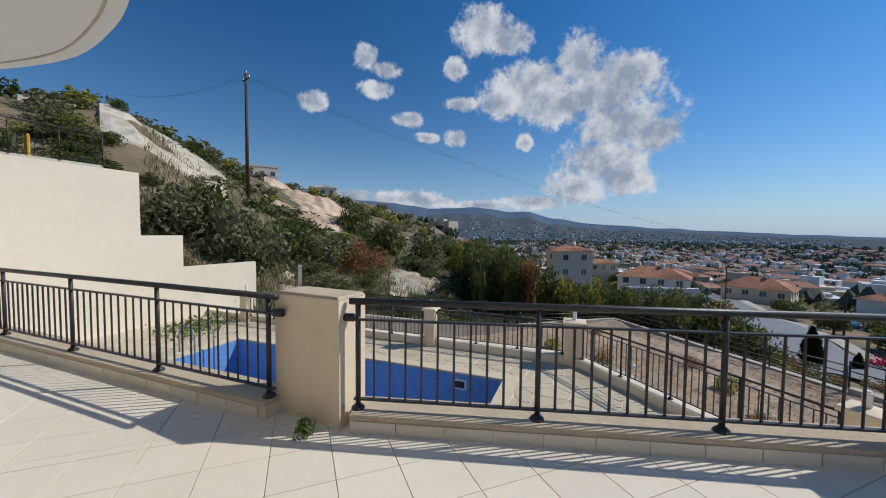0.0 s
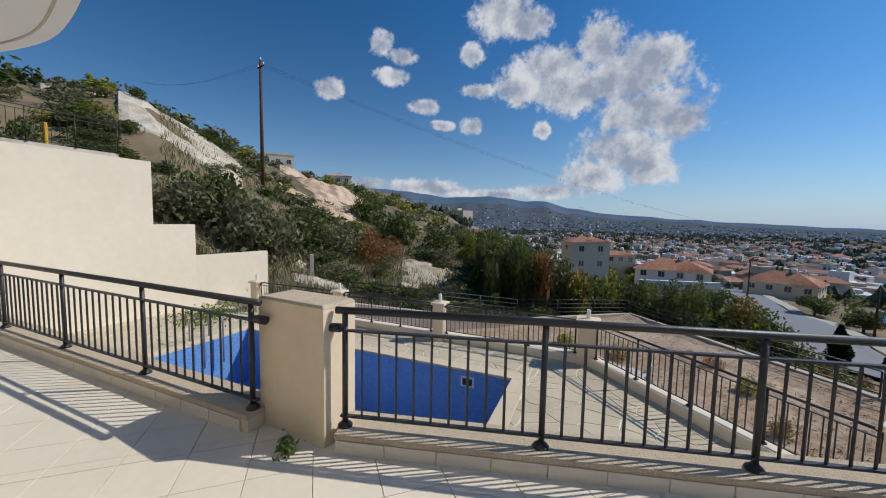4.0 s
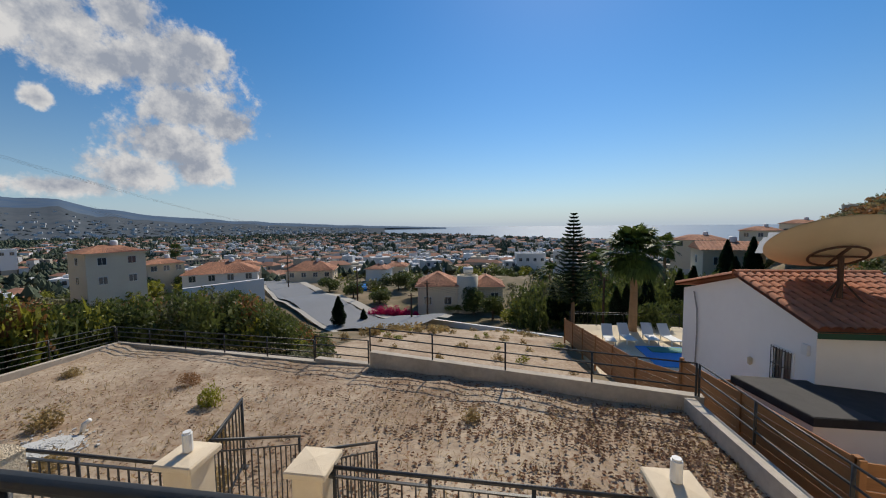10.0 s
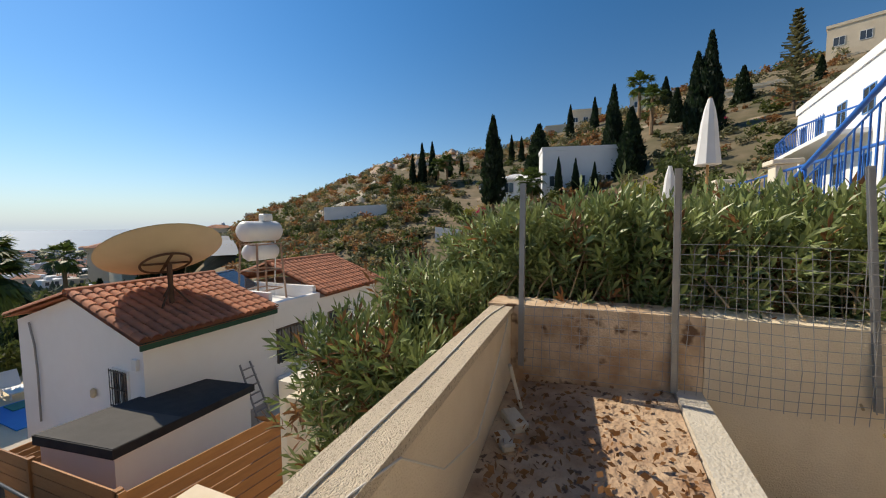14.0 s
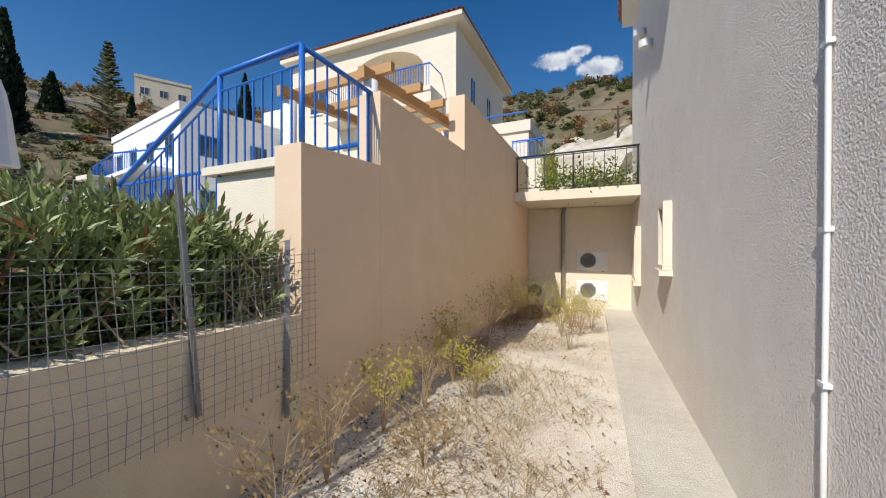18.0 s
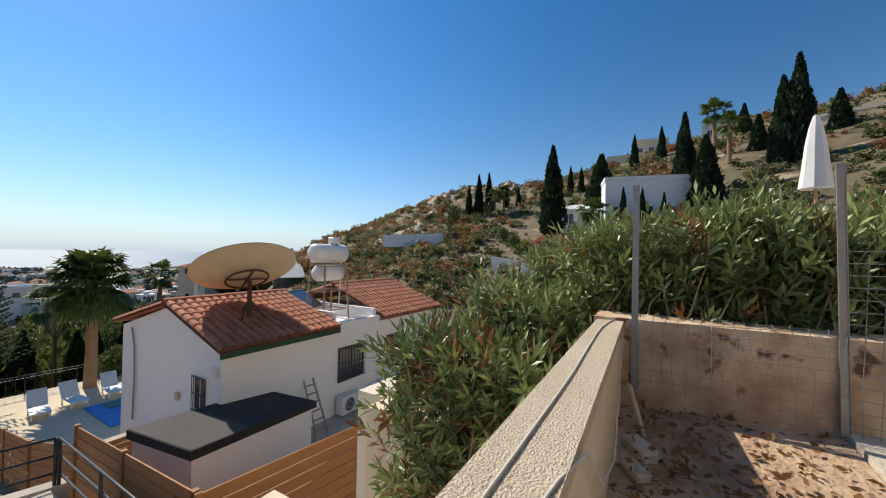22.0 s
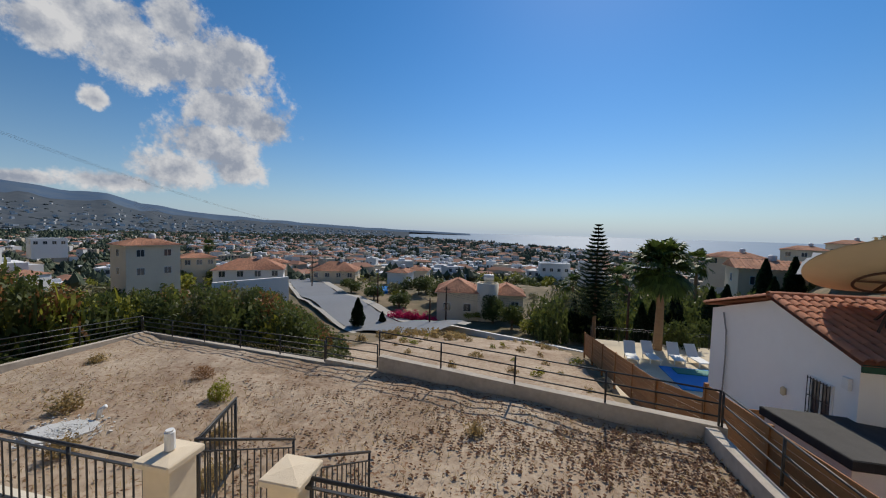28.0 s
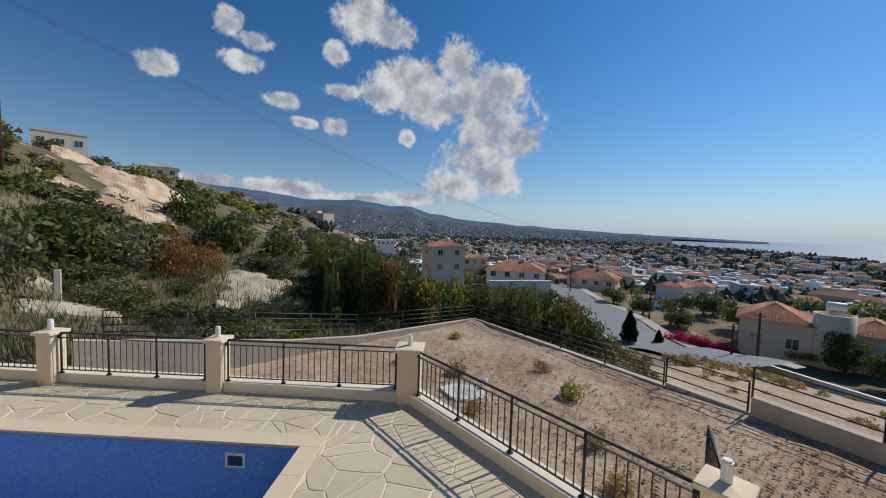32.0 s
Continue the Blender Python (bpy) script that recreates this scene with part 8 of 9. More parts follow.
barrow = thing("traffic_barrier", "yellow plastic barrier on the upper terrace", "barrier", "", pose(*lpolar(117.3, 19.5), 3.75, 0, 0, 30))
part("panel", Mesh().box(-0.5, -0.05, 0.1, 0.5, 0.05, 0.9, bevel=0.03), material("yellow_plastic", (0.62, 0.36, 0.02), 0.5), barrow)
for x in (-0.4, 0.4):
    part("foot", Mesh().box(x - 0.05, -0.25, 0, x + 0.05, 0.25, 0.097), WIRE, barrow)
bpost = thing("marker_post", "white concrete marker post in the scrub", "post", "", pose(*lpolar(90.2, 20), 0))
gz = ground_z(*lpolar(90.2, 20))
part("shaft", Mesh().box(-0.09, -0.09, gz - 0.3, 0.09, 0.09, gz + 1.3, bevel=0.01), CONCRETE_PALE, bpost)


def lhouse(name, label, b, d, e, w, dep, h, turn=0, **kw):
    x, y = lpolar(b, d)
    return house(name, label, pose(x, y, up(e, d), 0, 0, b + turn), w, dep, h, **kw)


lhouse("hill_house", "cream hilltop house on a curved retaining wall", 95.0, 95, 7.0, 7, 6, 3.0, 0, roof="flat", wall=CREAM_PALE, tank=False, windows=3)
lhouse("hill_house", "grey-roofed stone house on the ridge", 86.8, 110, 5.0, 7, 6, 2.6, 0, roof="hip", wall=CREAM_PALE, tank=False, windows=3, roof_mat=CONCRETE)
for b0, b1, d, e0, e1, mat in ((97, 90, 88, 6.6, 5.2, CREAM), (89.5, 81.5, 100, 5.3, 4.6, CREAM_PALE)):
    n = 8
    t = thing("wall_ridge", "curved cream retaining wall on the ridge", "wall")
    tagged(t, kind="structure")
    for k in range(n):
        a, b = b0 + (b1 - b0) * k / n, b0 + (b1 - b0) * (k + 1) / n
        dd = d - 6 * math.sin(math.pi * (k + 0.5) / n)
        (xa, ya), (xb, yb) = lpolar(a, dd), lpolar(b, dd)
        q = [(xa, ya), (xb, yb), (xb * 1.02, yb * 1.02), (xa * 1.02, ya * 1.02)]
        if (Vector(q[1]) - Vector(q[0])).cross(Vector(q[2]) - Vector(q[1])) < 0:
            q.reverse()
        e = e0 + (e1 - e0) * k / n
        part("wall_length", Mesh().prism(q, up(e, d) - 5, up(e, d)), mat, t)
lhouse("white_villa", "white flat-roofed villa on the far slope", 75.5, 150, 1.4, 9, 7, 4, 0, roof="flat", wall=WHITE_WALL, tank=False, windows=3)
lhouse("white_villa", "white flat-roofed villa on the far slope", 72.5, 165, 1.0, 10, 7, 4, 0, roof="flat", wall=WHITE_WALL, tank=False, windows=3)
lhouse("garden_shed", "small shed with a turquoise sheet roof", 79.2, 75, 1.6, 4, 3, 1.8, 0, roof="flat", wall=CREAM_PALE, tank=False, windows=1)

# ---- road, villas and town ----


def ribbon(name, pts, width, mat, label, lift=0.3, category="road", side=0.0):
    path = curve_through(pts, 8)
    vs, fs = [], []
    cols = 5
    for i, p in enumerate(path):
        d = (path[min(i + 1, len(path) - 1)] - path[max(i - 1, 0)]).normalized()
        n = Vector((-d.y, d.x))
        zc = max(ground_z(p.x + n.x * o, p.y + n.y * o) for o in (-width / 2, 0, width / 2))
        for j in range(cols):
            q = p + n * (side + width * (j / (cols - 1) - 0.5))
            vs.append((q.x, q.y, zc + lift))
    for i in range(len(path) - 1):
        for j in range(cols - 1):
            a = i * cols + j
            fs.append((a, a + 1, a + cols + 1, a + cols))
    return solid(name, Mesh().add(vs, fs), mat, label, category, "structure", smooth=True)


ROAD = [(-78, 112), (-55, 84), (-40, 65), (-27, 51), (-17, 42), (-10.5, 38), (-6, 36)]
ribbon("road", ROAD, 7.0, ASPHALT, "grey asphalt road falling towards the town")
ribbon("pavement_road_right", ROAD, 1.5, PAVING, "pale pavement beside the road", 0.42, "pavement", 4.3)
ribbon("pavement_road_left", ROAD, 0.7, PAVING, "pale pavement beside the road", 0.36, "pavement", -3.86)
ROAD2 = [polar(-33.5, 42), polar(-34, 60), polar(-34.2, 80), polar(-33.6, 105), polar(-32.5, 130)]
ribbon("road_uphill", ROAD2, 6.0, ASPHALT, "grey road climbing the hill past the villas", 0.8)
ribbon("pavement_uphill", ROAD2, 1.4, PAVING, "pale kerbed pavement of the hill road", 0.95, "pavement", -3.8)
# pale dirt lot between field and road
vs, fs = [], []
for i in range(31):
    for j in range(31):
        f, g = i / 30, j / 30
        x = -10 + 15.5 * f
        y = (10.2 - 0.17 * (x + 5)) + (27 + 6 * (1 - f)) * g * 0.9
        vs.append((x, y, ground_z(x, y) + 0.22 - 1.0 * (min(i, j, 30 - i, 30 - j) == 0) + 0.12 * noise.noise((x * .6, y * .6, 0))))
for i in range(30):
    for j in range(30):
        a = i * 31 + j
        fs.append((a, a + 31, a + 32, a + 1))
solid("ground_dirt_lot", Mesh().add(vs, fs), SOIL, "pale gravelly building lot with dry weeds", "ground", "structure", smooth=True)
for k in range(70):
    x, y = rng.uniform(-10, 5), rng.uniform(12, 36)
    scrub("dry" if k % 5 else "yellow", x, y, ground_z(x, y) + 0.2, rng.uniform(0.2, 0.6), rng.uniform(0.15, 0.4))
for k in range(26):
    x, y = rng.uniform(-13, -3), rng.uniform(26, 35)
    scrub("dry", x, y, ground_z(x, y) + 0.2, rng.uniform(0.5, 1.1), rng.uniform(0.5, 0.9))
# white garden wall and bougainvillea
gw = thing("garden_wall", "low white garden wall along the lane", "wall")
tagged(gw, kind="structure")
wp = [(-9.6, 43.5), (-4, 40), (2.4, 36.2), (7.2, 33.0)]
for a, b in zip(wp, wp[1:]):
    za, zb = -10.35 + 0.068 * (a[0] + 9.6), -10.35 + 0.068 * (b[0] + 9.6)
    d = (Vector(b) - Vector(a)).normalized()
    n = Vector((-d.y, d.x)) * 0.3
    part("wall_length", Mesh().prism([a, b, (b[0] + n.x, b[1] + n.y), (a[0] + n.x, a[1] + n.y)], [za - 2.5, zb - 2.5, zb - 2.5, za - 2.5], [za, zb, zb, za]), WHITE_WALL, gw)
for k in range(12):
    f = k / 11
    x, y = -16 + 5.6 * f, 46.6 - 0.4 * f
    bush("pink", x, y, ground_z(x, y), 1.1, 1.3 + 0.4 * math.sin(k * 2.0), "bougainvillea", "bougainvillea bushes")


def vhouse(name, label, b, d, e, w, dep, h, turn=0, **kw):
    x, y = polar(b, d)
    return house(name, label, pose(x, y, up(e, d), 0, 0, b + turn), w, dep, h, **kw)


# villa beyond the lane: cream with two tiled roofs and a round stair tower
v = house("villa", "cream villa with tiled roofs and a round tower", pose(-7.3, 49.2, -10.9, 0, 0, 8), 5.8, 7, 3.55, "hip", CREAM_PALE, 1, tank=False, windows=2, rise=1.7, fine=True)
house("villa", "cream villa wing with a tiled roof", pose(-0.3, 50.4, -10.4, 0, 0, 4), 4.6, 6, 2.9, "hip", CREAM_PALE, 1, tank=False, windows=2, rise=1.35, fine=True)
part("tower", Mesh().lathe([(1.55, -2), (1.55, 5.1), (1.40, 5.12), (1.40, 4.9)], 18, (4.35, 0.6, 0)), CREAM_PALE, v, smooth=True)
tank = Mesh().lathe([(0.02, -0.75), (0.42, -0.72), (0.48, -0.6), (0.48, 0.6), (0.42, 0.72), (0.02, 0.75)], 14)
tank.v = [(4.5 + c, 1.4 + b, 5.75 + a) for a, b, c in tank.v]
part("tank", tank, PLASTIC, v, smooth=True)
part("tank_frame", Mesh().box(3.95, 1.05, 4.3, 5.05, 1.75, 5.28), CREAM_PALE, v)
vhouse("villa", "cream two-storey villa with a red tiled roof", 52.0, 77, -6.9, 7.4, 6, 5.6, 20, roof="hip", windows=2, storeys=2, fine=True)
vhouse("villa", "white bungalow with a broad red tiled roof", 41.8, 80, -7.7, 12, 8, 2.2, -8, roof="hip", wall=WHITE_WALL, windows=4, rise=1.9, fine=True)
vhouse("villa", "ochre bungalow with red tiled roofs", 30.4, 95, -8.0, 11, 8, 2.4, -14, roof="hip", wall=CREAM, windows=4, rise=2.1, fine=True)
vhouse("villa", "red-roofed house behind the bungalow", 39.0, 98, -6.6, 8, 7, 2.2, 0, roof="hip", wall=CREAM, windows=3)
vhouse("villa", "red-roofed house with a covered porch", 47.2, 100, -5.8, 6.5, 6, 2.4, 10, roof="hip", wall=CREAM, windows=3)
vhouse("villa", "white two-storey house with a small tiled roof", 20.9, 85, -9.7, 4.8, 5, 4.4, -22, roof="hip", wall=WHITE_WALL, windows=2, storeys=1)
vhouse("villa", "cream house beside a small blue pool", 17.6, 98, -8.3, 5.5, 6, 3.2, -12, roof="hip", wall=CREAM_PALE, windows=2)
vhouse("villa", "long white house terrace below the scrub", 60.0, 190, -2.9, 9, 7, 2.6, 10, roof="flat", wall=WHITE_WALL, windows=4, tank=False)
solid("small_pool", Mesh().prism([far(22.8, 72), far(20.4, 72), far(20.4, 78), far(22.6, 78)][::-1], -18, up(-9.35, 75)), WATER, "small turquoise villa pool", "pool", "structure")
vhouse("villa", "white modern house with grey terraces", -4.2, 130, -6.2, 10, 7, 3.4, 8, roof="flat", wall=WHITE_WALL, windows=4, tank=False)
vhouse("villa", "white modern house beside dark trees", -9.0, 120, -5.8, 7, 6, 3.0, 0, roof="flat", wall=WHITE_WALL, windows=3, tank=False)
vhouse("villa", "stone house with a red lean-to roof", -28.4, 62, -6.4, 7, 7, 3.0, 14, roof="gable", wall=CREAM, windows=2)
vhouse("villa", "cream bungalow with a tiled roof below the sea", -25.5, 92, -3.8, 10, 7, 2.2, 0, roof="hip", wall=CREAM_PALE, windows=3)
vhouse("villa", "cream house with a tiled roof by the hill road", -32.0, 128, -2.3, 9, 7, 2.6, 0, roof="hip", wall=CREAM_PALE, windows=3)
vhouse("villa", "cream house with a tiled roof by the hill road", -35.5, 140, -1.7, 9, 7, 3.4, 0, roof="hip", wall=CREAM_PALE, windows=3)
vhouse("villa", "pale house stepping up the hillside", -40.5, 150, 0.0, 10, 7, 4.0, 0, roof="flat", wall=CREAM_PALE, windows=4, tank=False)
vhouse("villa", "pale house stepping up the hillside", -43.2, 150, 0.8, 8, 7, 4.0, 0, roof="hip", wall=CREAM_PALE, windows=3, tank=False)
solid("wall_road_white", Mesh().prism([(-36.2, 51.4), (-36.6, 51.7), (-42.0, 41.9), (-41.6, 41.6)], -18, -6.85), WHITE_WALL, "long white wall beside the road", "wall", "structure")
car = thing("parked_car", "dark estate car parked by the hill road", "car", "", pose(*polar(-30.3, 50), ground_z(*polar(-30.3, 50)) + 0.85, 0, 0, 40))
part("body", Mesh().box(-2.1, -0.85, 0.3, 2.1, 0.85, 0.95, bevel=0.15), WIRE, car)
part("cabin", Mesh().prism([(-1.6, -0.75), (1.0, -0.75), (1.0, 0.75), (-1.6, 0.75)], 0.953, 1.5), GLASS, car)
for x in (-1.3, 1.3):
    for y in (-0.86, 0.66):
        w_ = Mesh().lathe([(0.05, 0), (0.32, 0.0), (0.32, 0.2), (0.05, 0.2)], 14)
        w_.v = [(x + a, y + c, 0.32 + b_) for a, b_, c in w_.v]
        part("wheel", w_, WIRE, car)

# garden trees near the lane, then a wooded belt
for b, d, h, r, key in ((3.5, 50, 4.2, 1.9, "dark"), (0.5, 47, 3.6, 2.0, "dark"), (-3.5, 44, 3.2, 2.4, "yellow"), (6.2, 52, 1.6, 2.0, "yellow"), (-17, 30, 4.5, 1.8, "dark"), (-22, 33, 5.0, 2.2, "dark"), (-15.5, 40, 5.5, 2.0, "cyp"), (-24, 44, 5.5, 2.6, "dark_b"), (-19, 48, 6, 2.6, "dark"),
                        (-28, 40, 4.5, 2.2, "dark"), (-26.5, 100, 7, 3.5, "dark"), (40, 102, 6, 3.5, "dark_b"), (44, 98, 5, 3.0, "dark"), (48.5, 96, 5, 3.2, "dark"), (22.5, 64, 2.6, 2.2, "dark"), (18.5, 58, 2.4, 2.2, "dark"), (26, 74, 3.2, 2.6, "dark"), (15.5, 70, 4, 3.2, "dark_b"), (12, 62, 3.6, 2.6, "dark")):
    x, y = (far if b > -5 else polar)(b, d)
    tree("garden_tree", "leafy green tree in a villa garden", x, y, ground_z(x, y), h, r, key)
for b, d, e, h in ((-4.8, 42, -9.5, 4.0), (-6.2, 42, -9.2, 4.2), (-7.4, 41, -9.8, 4.0), (-9.3, 40, -8.8, 4.4), (-13.2, 36, -9.4, 4.2), (-14.6, 36, -9.0, 4.4), (-21.5, 40, -6.5, 5.0), (-27.6, 58, -2.4, 6.5), (-30.2, 60, -2.0, 7.0), (-28.2, 52, -4.5, 5.0), (-23.2, 42, -6.0, 5.5), (-17.6, 40, -7.2, 5), (28, 48, -10.5, 3.6), (24.2, 50, -12.6, 2.6)):
    x, y = polar(b, d)
    cypress(x, y, up(e, d) - h, h, 1.6 if b < 20 else 2.2, "dark clipped cypress in a garden")
for b, d, h in ((-20.5, 52, -3.2), (-11, 50, -6.0), (-12.5, 54, -5.6), (46, 120, -2.8), (-5.5, 60, -7.5)):
    x, y = polar(b, d)
    pt = thing("fan_palm", "palm tree among the villa gardens", "tree", "garden palms", pose(x, y, up(h, d)))
    part("trunk", Mesh().tube([(0, 0, -5), (0, 0, -0.2)], 0.22, 8, 0.16), PALM_BARK, pt)
    part("crown", palm_crown(32, 2.3, int(d)), PALM_LEAF, pt)
BANK_TOP = [(20, -20), (25, -17.6), (28, -15.4), (31, -13.4), (34, -11.4), (36, -9.6), (38, -8.6), (43, -7.5), (48, -6.5), (54, -5.7), (60, -4.0), (66, -2.2), (72, -1.0)]
# scrub between field and road
for k in range(300):
    b = rng.uniform(22, 62)
    d = rng.uniform(17, 66)
    x, y = far(b, d)
    near_road = min((Vector((x, y)) - Vector(p)).length for p in curve_through(ROAD, 6))
    if near_road < 6.5 or (x > -16 and y < 13) or x > -8.5 + 0.1 * y or (y > 22 and x > -15 and k % 3):
        continue
    r = rng.uniform(0.7, 1.5) * (0.8 + d / 90)
    if ground_z(x, y) + r > up(lerp_table(BANK_TOP, b), d):
        continue
    (bush if d < 30 else scrub)(("dark", "dark_b", "dark", "grey", "dark_b", "yellow", "dark")[k % 7], x, y, ground_z(x, y), r, r * rng.uniform(0.7, 1.0))
for k in range(420):
    b = rng.uniform(-34, 60)
    d = rng.uniform(46, 190)
    x, y = polar(b, d)
    near_road = min((Vector((x, y)) - Vector(p)).length for p in curve_through(ROAD, 4) + curve_through(ROAD2, 4))
    if near_road < 8 or (-16 < x < 6 and y < 72):
        continue
    r = rng.uniform(1.2, 2.7) * (0.75 + d / 220)
    scrub(("dark", "dark_b", "dark", "grey", "cyp", "yellow")[k % 6], x, y, ground_z(x, y), r, r * rng.uniform(0.7, 1.1))

# the town on the plain
TOWN = {"white": (material("town_white", (0.74, 0.74, 0.74), 0.9, per_piece=0.2, second=(0.5, 0.5, 0.5), scale=0.05), Mesh()), "cream": (material("town_cream", (0.55, 0.48, 0.38), 0.9, per_piece=0.2, scale=0.05), Mesh()),
        "roof": (material("town_roof", (0.40, 0.20, 0.13), 0.9, per_piece=0.25, scale=0.05), Mesh()), "dark": (material("town_window", (0.06, 0.07, 0.09), 0.5), Mesh())}
tg = np.random.default_rng(11)
count = 0
while count < 3600:
    b, d = tg.uniform(-34, 72), 120 + 1150 * tg.random() ** 0.75
    if d > 0.96 * shore_at(b):
        continue
    x, y = polar(b, d)
    dens = noise.noise((x * 0.004, y * 0.004, 1)) + 0.25
    if tg.random() > 0.35 + dens:
        continue
    count += 1
    z = ground_z(x, y)
    w, dp, h = tg.uniform(4, 10), tg.uniform(4, 8), tg.choice([2.6, 3.0, 4.6, 5.5, 7.5], p=[.25, .3, .25, .15, .05])
    if tg.random() < 0.04:
        w *= 2.2
    m = pose(x, y, z, 0, 0, tg.choice([-20, 5, 30]) + tg.uniform(-6, 6))
    key = "white" if tg.random() < 0.62 else "cream"
    TOWN[key][1].box(-w / 2, -dp / 2, -1, w / 2, dp / 2, h, m=m)
    if tg.random() < 0.42:
        o = 0.3
        TOWN["roof"][1].add([m @ Vector(p) for p in ((-w / 2 - o, -dp / 2 - o, h), (w / 2 + o, -dp / 2 - o, h), (w / 2 + o, dp / 2 + o, h), (-w / 2 - o, dp / 2 + o, h), (-w / 2 + 2, 0, h + 1.3), (w / 2 - 2, 0, h + 1.3))],
                            [(0, 1, 5, 4), (1, 2, 5), (2, 3, 4, 5), (3, 0, 4), (3, 2, 1, 0)])
    elif d < 700:
        TOWN[key][1].box(-w * 0.2, -dp * 0.2, h, w * 0.1, dp * 0.2, h + 0.9, m=m)
    if d < 800:
        for s in range(int(h // 2.6)):
            for q in range(int(w // 2.4)):
                xx = -w / 2 + 1.2 + q * 2.4
                TOWN["dark"][1].box(xx - 0.5, -dp / 2 - 0.05, 0.9 + 2.7 * s, xx + 0.5, -dp / 2 + 0.02, 2.1 + 2.7 * s, m=m)
for key, (mat, mesh) in TOWN.items():
    tagged(solid("town_" + {"white": "white_buildings", "cream": "cream_buildings", "roof": "tiled_roofs", "dark": "windows"}[key], mesh, mat, {"white": "white town houses spread over the plain", "cream": "cream town houses spread over the plain", "roof": "red tiled roofs of the distant town", "dark": "dark windows of the distant town"}[key], "town"), kind="stuff")
trees = Mesh()
for k in range(9500):
    b, d = tg.uniform(-36, 74), 110 + 1150 * tg.random() ** 0.7
    if d > 0.97 * shore_at(b):
        continue
    x, y = polar(b, d)
    z = ground_z(x, y)
    r = tg.uniform(1.2, 3.6) * (1 + d / 900)
    h = r * tg.uniform(0.7, 1.6)
    for _ in range(5):
        o = tg.normal(scale=0.45, size=3) * np.array([r, r, 0])
        c = Vector((x + o[0], y + o[1], z))
        n = 5
        rr = r * tg.uniform(0.35, 0.6)
        a0 = tg.uniform(0, 6)
        hh = h * tg.uniform(0.6, 1.1)
        ring = [c + Vector((math.cos(a0 + 2 * math.pi * i / n) * rr * tg.uniform(.7, 1.2), math.sin(a0 + 2 * math.pi * i / n) * rr, hh * tg.uniform(.3, .65))) for i in range(n)]
        trees.add([c + Vector((0, 0, -0.3))] + ring + [c + Vector((tg.normal() * .2, 0, hh))], [(0, 1 + (i + 1) % n, 1 + i) for i in range(n)] + [(1 + i, 1 + (i + 1) % n, n + 1) for i in range(n)])
# tree colour paled to imitate haze over the town
TOWN_TREE = material("haze_paled_tree", (0.075, 0.095, 0.055), 0.9, second=(0.04, 0.055, 0.035), scale=0.2, blotch_scale=0.03, per_piece=0.3)
tagged(solid("town_trees", trees, TOWN_TREE, "dark trees and gardens of the distant town", "trees"), kind="stuff")

# the wooded bank between the field and the road
for k in range(1000):
    b, d = rng.uniform(26, 72), rng.uniform(20, 58)
    x, y = far(b, d)
    near_road = min((Vector((x, y)) - Vector(p)).length for p in curve_through(ROAD, 4))
    if near_road < 6.3 or (x > -16.5 and y < 12.5) or x > -9.5 or (y > 26 and x > -15):
        continue
    g = ground_z(x, y)
    h = min(4.6, up(lerp_table(BANK_TOP, b) - 4.5 * rng.random() ** 1.5, d) - g)
    if h < 0.5:
        continue
    key, r = ("dark", "dark", "grey", "dark", "yellow", "dark", "dark", "dark", "rust", "dark", "dark")[k % 11], rng.uniform(0.75, 1.35)
    scrub(key, x, y, g + max(0, h - 1.5), r, min(h, 1.5), True)
    if h > 1.5:
        scrub(key, x, y, g, r * 0.9, h - 0.5)
# dense gardens behind the lane wall
for k in range(170):
    b, d = rng.uniform(-27, 1), rng.uniform(40, 66)
    x, y = polar(b, d)
    g = ground_z(x, y)
    h = up(-7.0 - 3.5 * rng.random() - 0.12 * (b + 13), d) - g
    if h < 0.6 or (-10 < x < 7 and y > 52):
        continue
    scrub(("dark", "dark", "grey", "dark", "yellow")[k % 5], x, y, g, max(0.9, min(2.4, h * 0.5)), min(h, 6.5), True)
for key, (lumps, _) in SCRUB.items():
    if lumps:
        m = Mesh()
        m.v = np.concatenate(lumps).tolist()
        m.f = [(4 * k, 4 * k + 1, 4 * k + 2, 4 * k + 3) for k in range(len(m.v) // 4)]
        tagged(solid({"dark": "evergreen_scrub", "grey": "olive_scrub", "yellow": "yellow_scrub", "rust": "withered_scrub", "dry": "dry_grass_tufts"}[key], m, LITE_MAT[key],
                     {"dark": "dark green scrub scattered over the slopes", "grey": "grey-green scrub scattered over the slopes", "yellow": "yellow-green bushes among the scrub", "rust": "rust-brown withered scrub on the slopes", "dry": "straw-coloured grass tufts on bare ground"}[key], "scrub"), kind="stuff")

# ---- floor tiles of the terrace and flagstones of the pool deck ----


def clip(poly, p, n):
    """The part of a convex polygon on the side of the line through p that n points away from."""
    out = []
    for k in range(len(poly)):
        a, b = poly[k], poly[(k + 1) % len(poly)]
        da, db = (a - p).dot(n), (b - p).dot(n)
        if da <= 0:
            out.append(a)
        if da * db < 0:
            out.append(a + (b - a) * (da / (da - db)))
    return out


def inside_of(poly, region):
    for k in range(len(region)):
        a, b = region[k], region[(k + 1) % len(region)]
        d = b - a
        poly = clip(poly, a, Vector((d.y, -d.x)).normalized())
        if len(poly) < 3:
            return []
    return poly


def area_of(poly):
    return sum(a.cross(b) for a, b in zip(poly, poly[1:] + poly[:1])) / 2


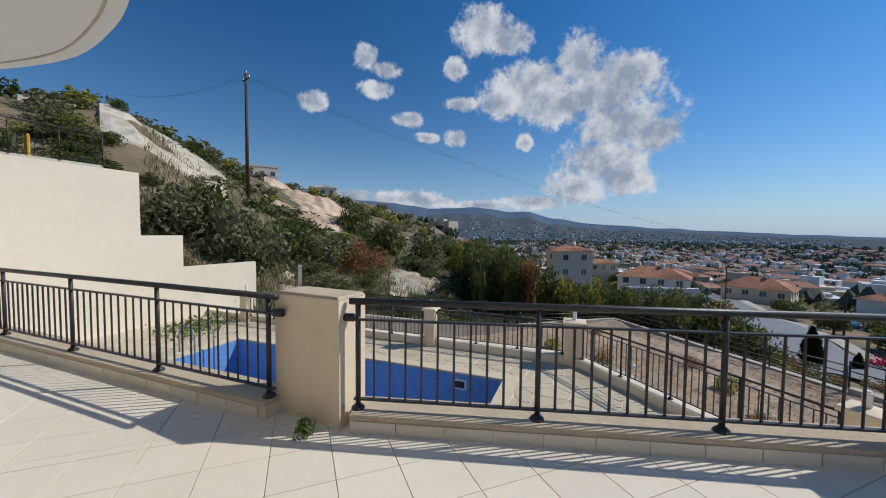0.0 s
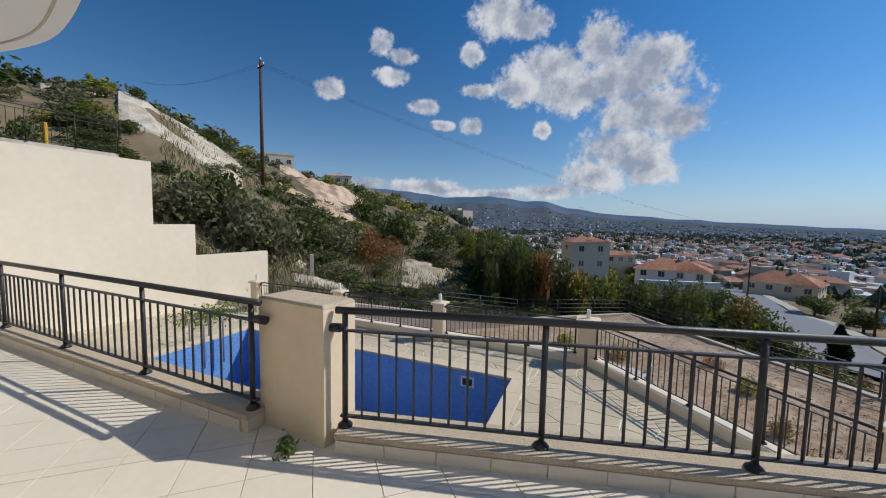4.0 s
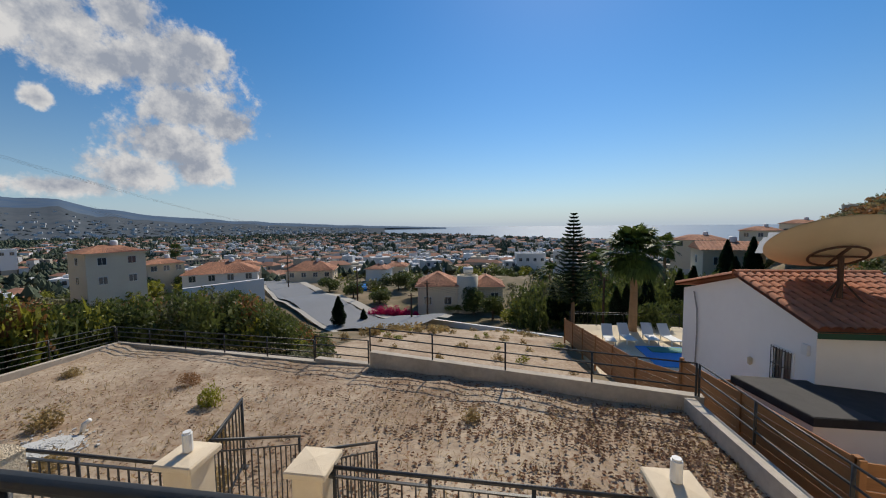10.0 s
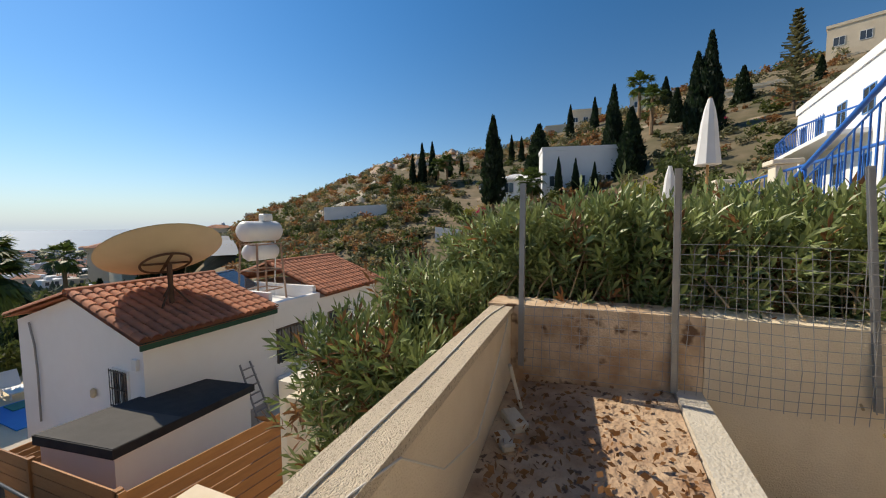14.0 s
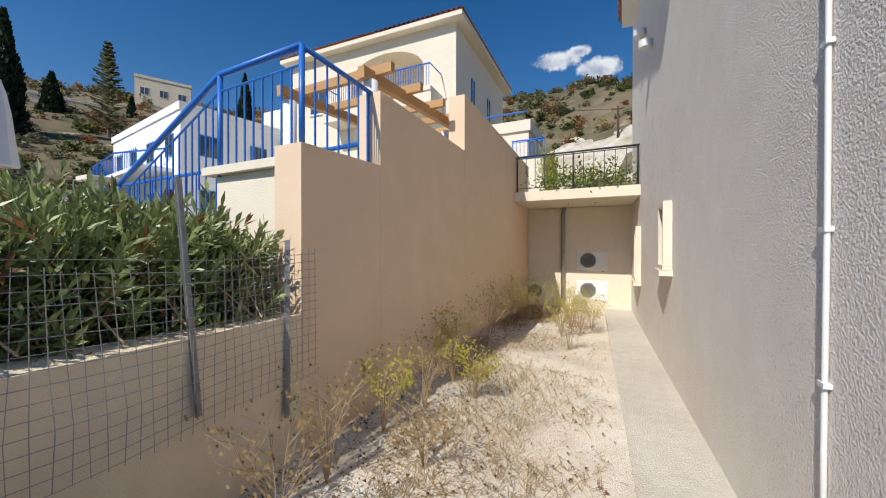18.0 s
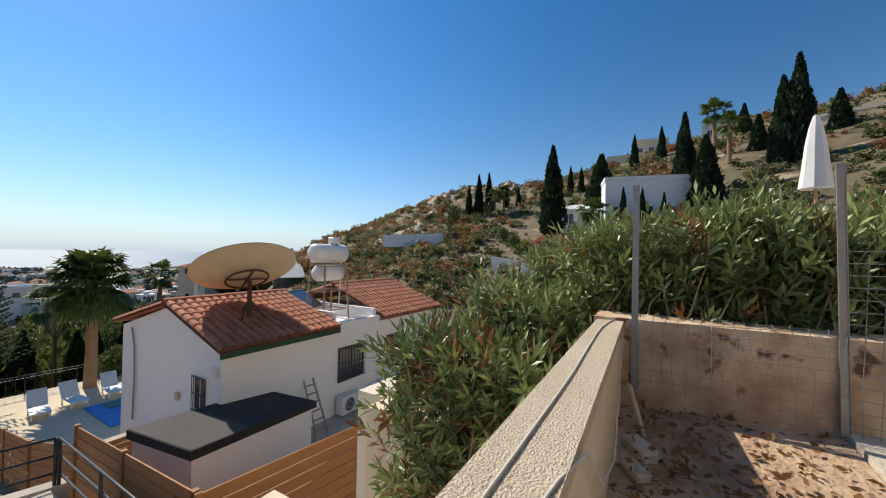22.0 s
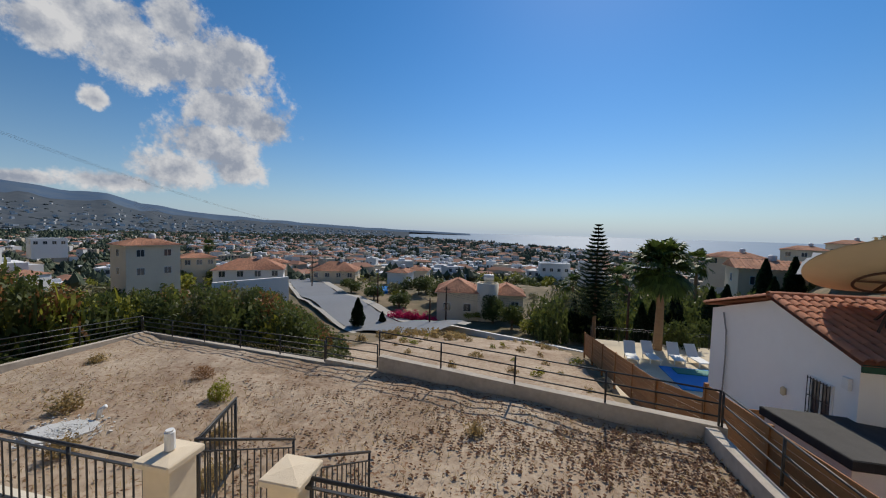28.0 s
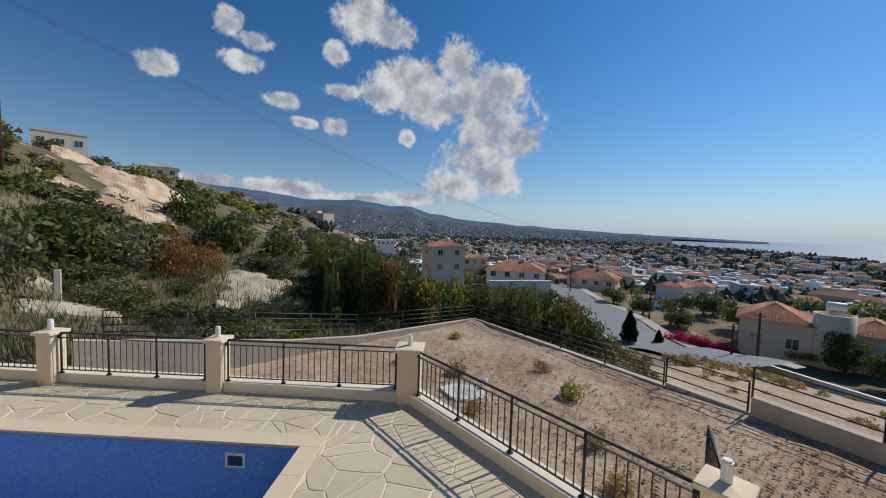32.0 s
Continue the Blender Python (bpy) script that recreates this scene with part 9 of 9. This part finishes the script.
def shrunk(poly, gap):
    out = list(poly)
    for a, b in zip(poly, poly[1:] + poly[:1]):
        d = b - a
        if d.length < 1e-5:
            continue
        n = Vector((d.y, -d.x)).normalized()
        out = clip(out, a - n * gap, n)
        if len(out) < 3:
            return []
    return out


def slab_piece(mesh, poly, z0, z1, edge=0.006):
    """A flat stone with a chamfered rim."""
    c = sum(poly, Vector((0, 0))) / len(poly)
    n = len(poly)
    vs = [(p.x, p.y, z0) for p in poly] + [(p.x, p.y, z1 - edge) for p in poly] + [tuple(p + (c - p).normalized() * edge) + (z1,) for p in poly]
    fs = [tuple(range(2 * n, 3 * n))]
    for k in range(n):
        j = (k + 1) % n
        fs += [(k, j, n + j, n + k), (n + k, n + j, 2 * n + j, 2 * n + k)]
    return mesh.add(vs, fs)


floor_ob = bpy.data.objects["floor"]
S = 0.366
one = slab_piece(Mesh(), [Vector(p) for p in ((-S / 2 + 0.002, -S / 2 + 0.002), (S / 2 - 0.002, -S / 2 + 0.002), (S / 2 - 0.002, S / 2 - 0.002), (-S / 2 + 0.002, S / 2 - 0.002))], -0.012, 0.0, 0.002).data("floor_tile", TILE)
east_part = [Vector(p) for p in ((-0.70, -1.03), (-2.75, -4.95), (-2.75, -13.4), (3.38, -13.4), (3.38, -2.2), (3.4, -1.0))]
west_part = [Vector(p) for p in ((-2.753, -4.97), (-7.2, -9.8), (-9.7, -13.4), (-2.753, -13.4))]
step_part = [Vector(p) for p in ((3.383, -2.22), (4.38, -2.17), (4.38, -1.42), (3.383, -1.06))]
far_tiles = Mesh()
count = 0
for i in range(-22, 20):
    for j in range(-22, 16):
        c = Vector((-2.30 + S * (i + 0.5), -5.94 + S * (j + 0.5)))
        square = [c + Vector(p) for p in ((-S / 2 + 0.002, -S / 2 + 0.002), (S / 2 - 0.002, -S / 2 + 0.002), (S / 2 - 0.002, S / 2 - 0.002), (-S / 2 + 0.002, S / 2 - 0.002))]
        for region in (east_part, west_part, step_part):
            q = inside_of(square, region)
            if len(q) < 3 or area_of(q) < 0.0015:
                continue
            close = -5.6 < c.x < 1.2 and -8.6 < c.y < -1.0 and count < 300
            if close:
                count += 1
                if area_of(q) > 0.9999 * area_of(square):
                    ob = new("floor_tile", one)
                    ob.parent = floor_ob
                    ob.location = (c.x, c.y, 0)
                else:
                    part("floor_tile", slab_piece(Mesh(), q, -0.012, 0.0, 0.002), TILE, floor_ob)
            else:
                slab_piece(far_tiles, q, -0.012, 0.0, 0.002)
tagged(part("floor_tiles", far_tiles, TILE, floor_ob), kind="stuff")

# crazy paving: cells round scattered seeds, parted by pale joints
fr = np.random.default_rng(41)
deck_parts = [[in_frame(0.302, -4.6), (-0.95, -1.25), (-0.42, -0.97), (-0.42, 1.06), (-6.75, 1.06), in_frame(0.302, 1.86)],
              [in_frame(-7.95, 0.302), in_frame(0.298, 0.302), in_frame(0.298, 1.86), in_frame(-7.95, 1.86)],
              [in_frame(-15.5, -4.5), in_frame(-7.954, -4.5), in_frame(-7.954, 1.86), in_frame(-15.5, 1.86)]]
deck_parts = [[Vector(p) for p in q] for q in deck_parts]
deck_parts = [q if area_of(q) > 0 else q[::-1] for q in deck_parts]
lo = np.array([-19.0, -16.0])
hi = np.array([0.0, 2.5])
grid = np.stack(np.meshgrid(np.arange(lo[0], hi[0], 0.44), np.arange(lo[1], hi[1], 0.44)), -1).reshape(-1, 2)
seeds = grid + fr.uniform(-0.36, 0.36, grid.shape)
far_flags = Mesh()
count = 0
for s in seeds:
    c = Vector(s)
    for r_i, region in enumerate(deck_parts):
        if any((c - a).dot(Vector(((b - a).y, -(b - a).x)).normalized()) > 0.6 for a, b in zip(region, region[1:] + region[:1])):
            continue
        cell = [c + Vector(p) for p in ((-1, -1), (1, -1), (1, 1), (-1, 1))]
        near = seeds[np.abs(seeds - s).max(1) < 1.6]
        for o in near:
            o = Vector(o)
            if (o - c).length > 1e-6:
                cell = clip(cell, (c + o) / 2, (o - c).normalized())
        q = shrunk(inside_of(cell, region), fr.uniform(0.007, 0.017)) if len(cell) > 2 else []
        if len(q) < 3 or area_of(q) < 0.006:
            continue
        z = DECK_Z - 0.002 + fr.uniform(-0.002, 0.002)
        if r_i < 2 and count < 300:
            count += 1
            part("flagstone", slab_piece(Mesh(), q, DECK_Z - 0.02, z, 0.006), FLAG, slab)
        else:
            slab_piece(far_flags, q, DECK_Z - 0.02, z, 0.006)
tagged(part("flagstones", far_flags, FLAG, slab), kind="stuff")
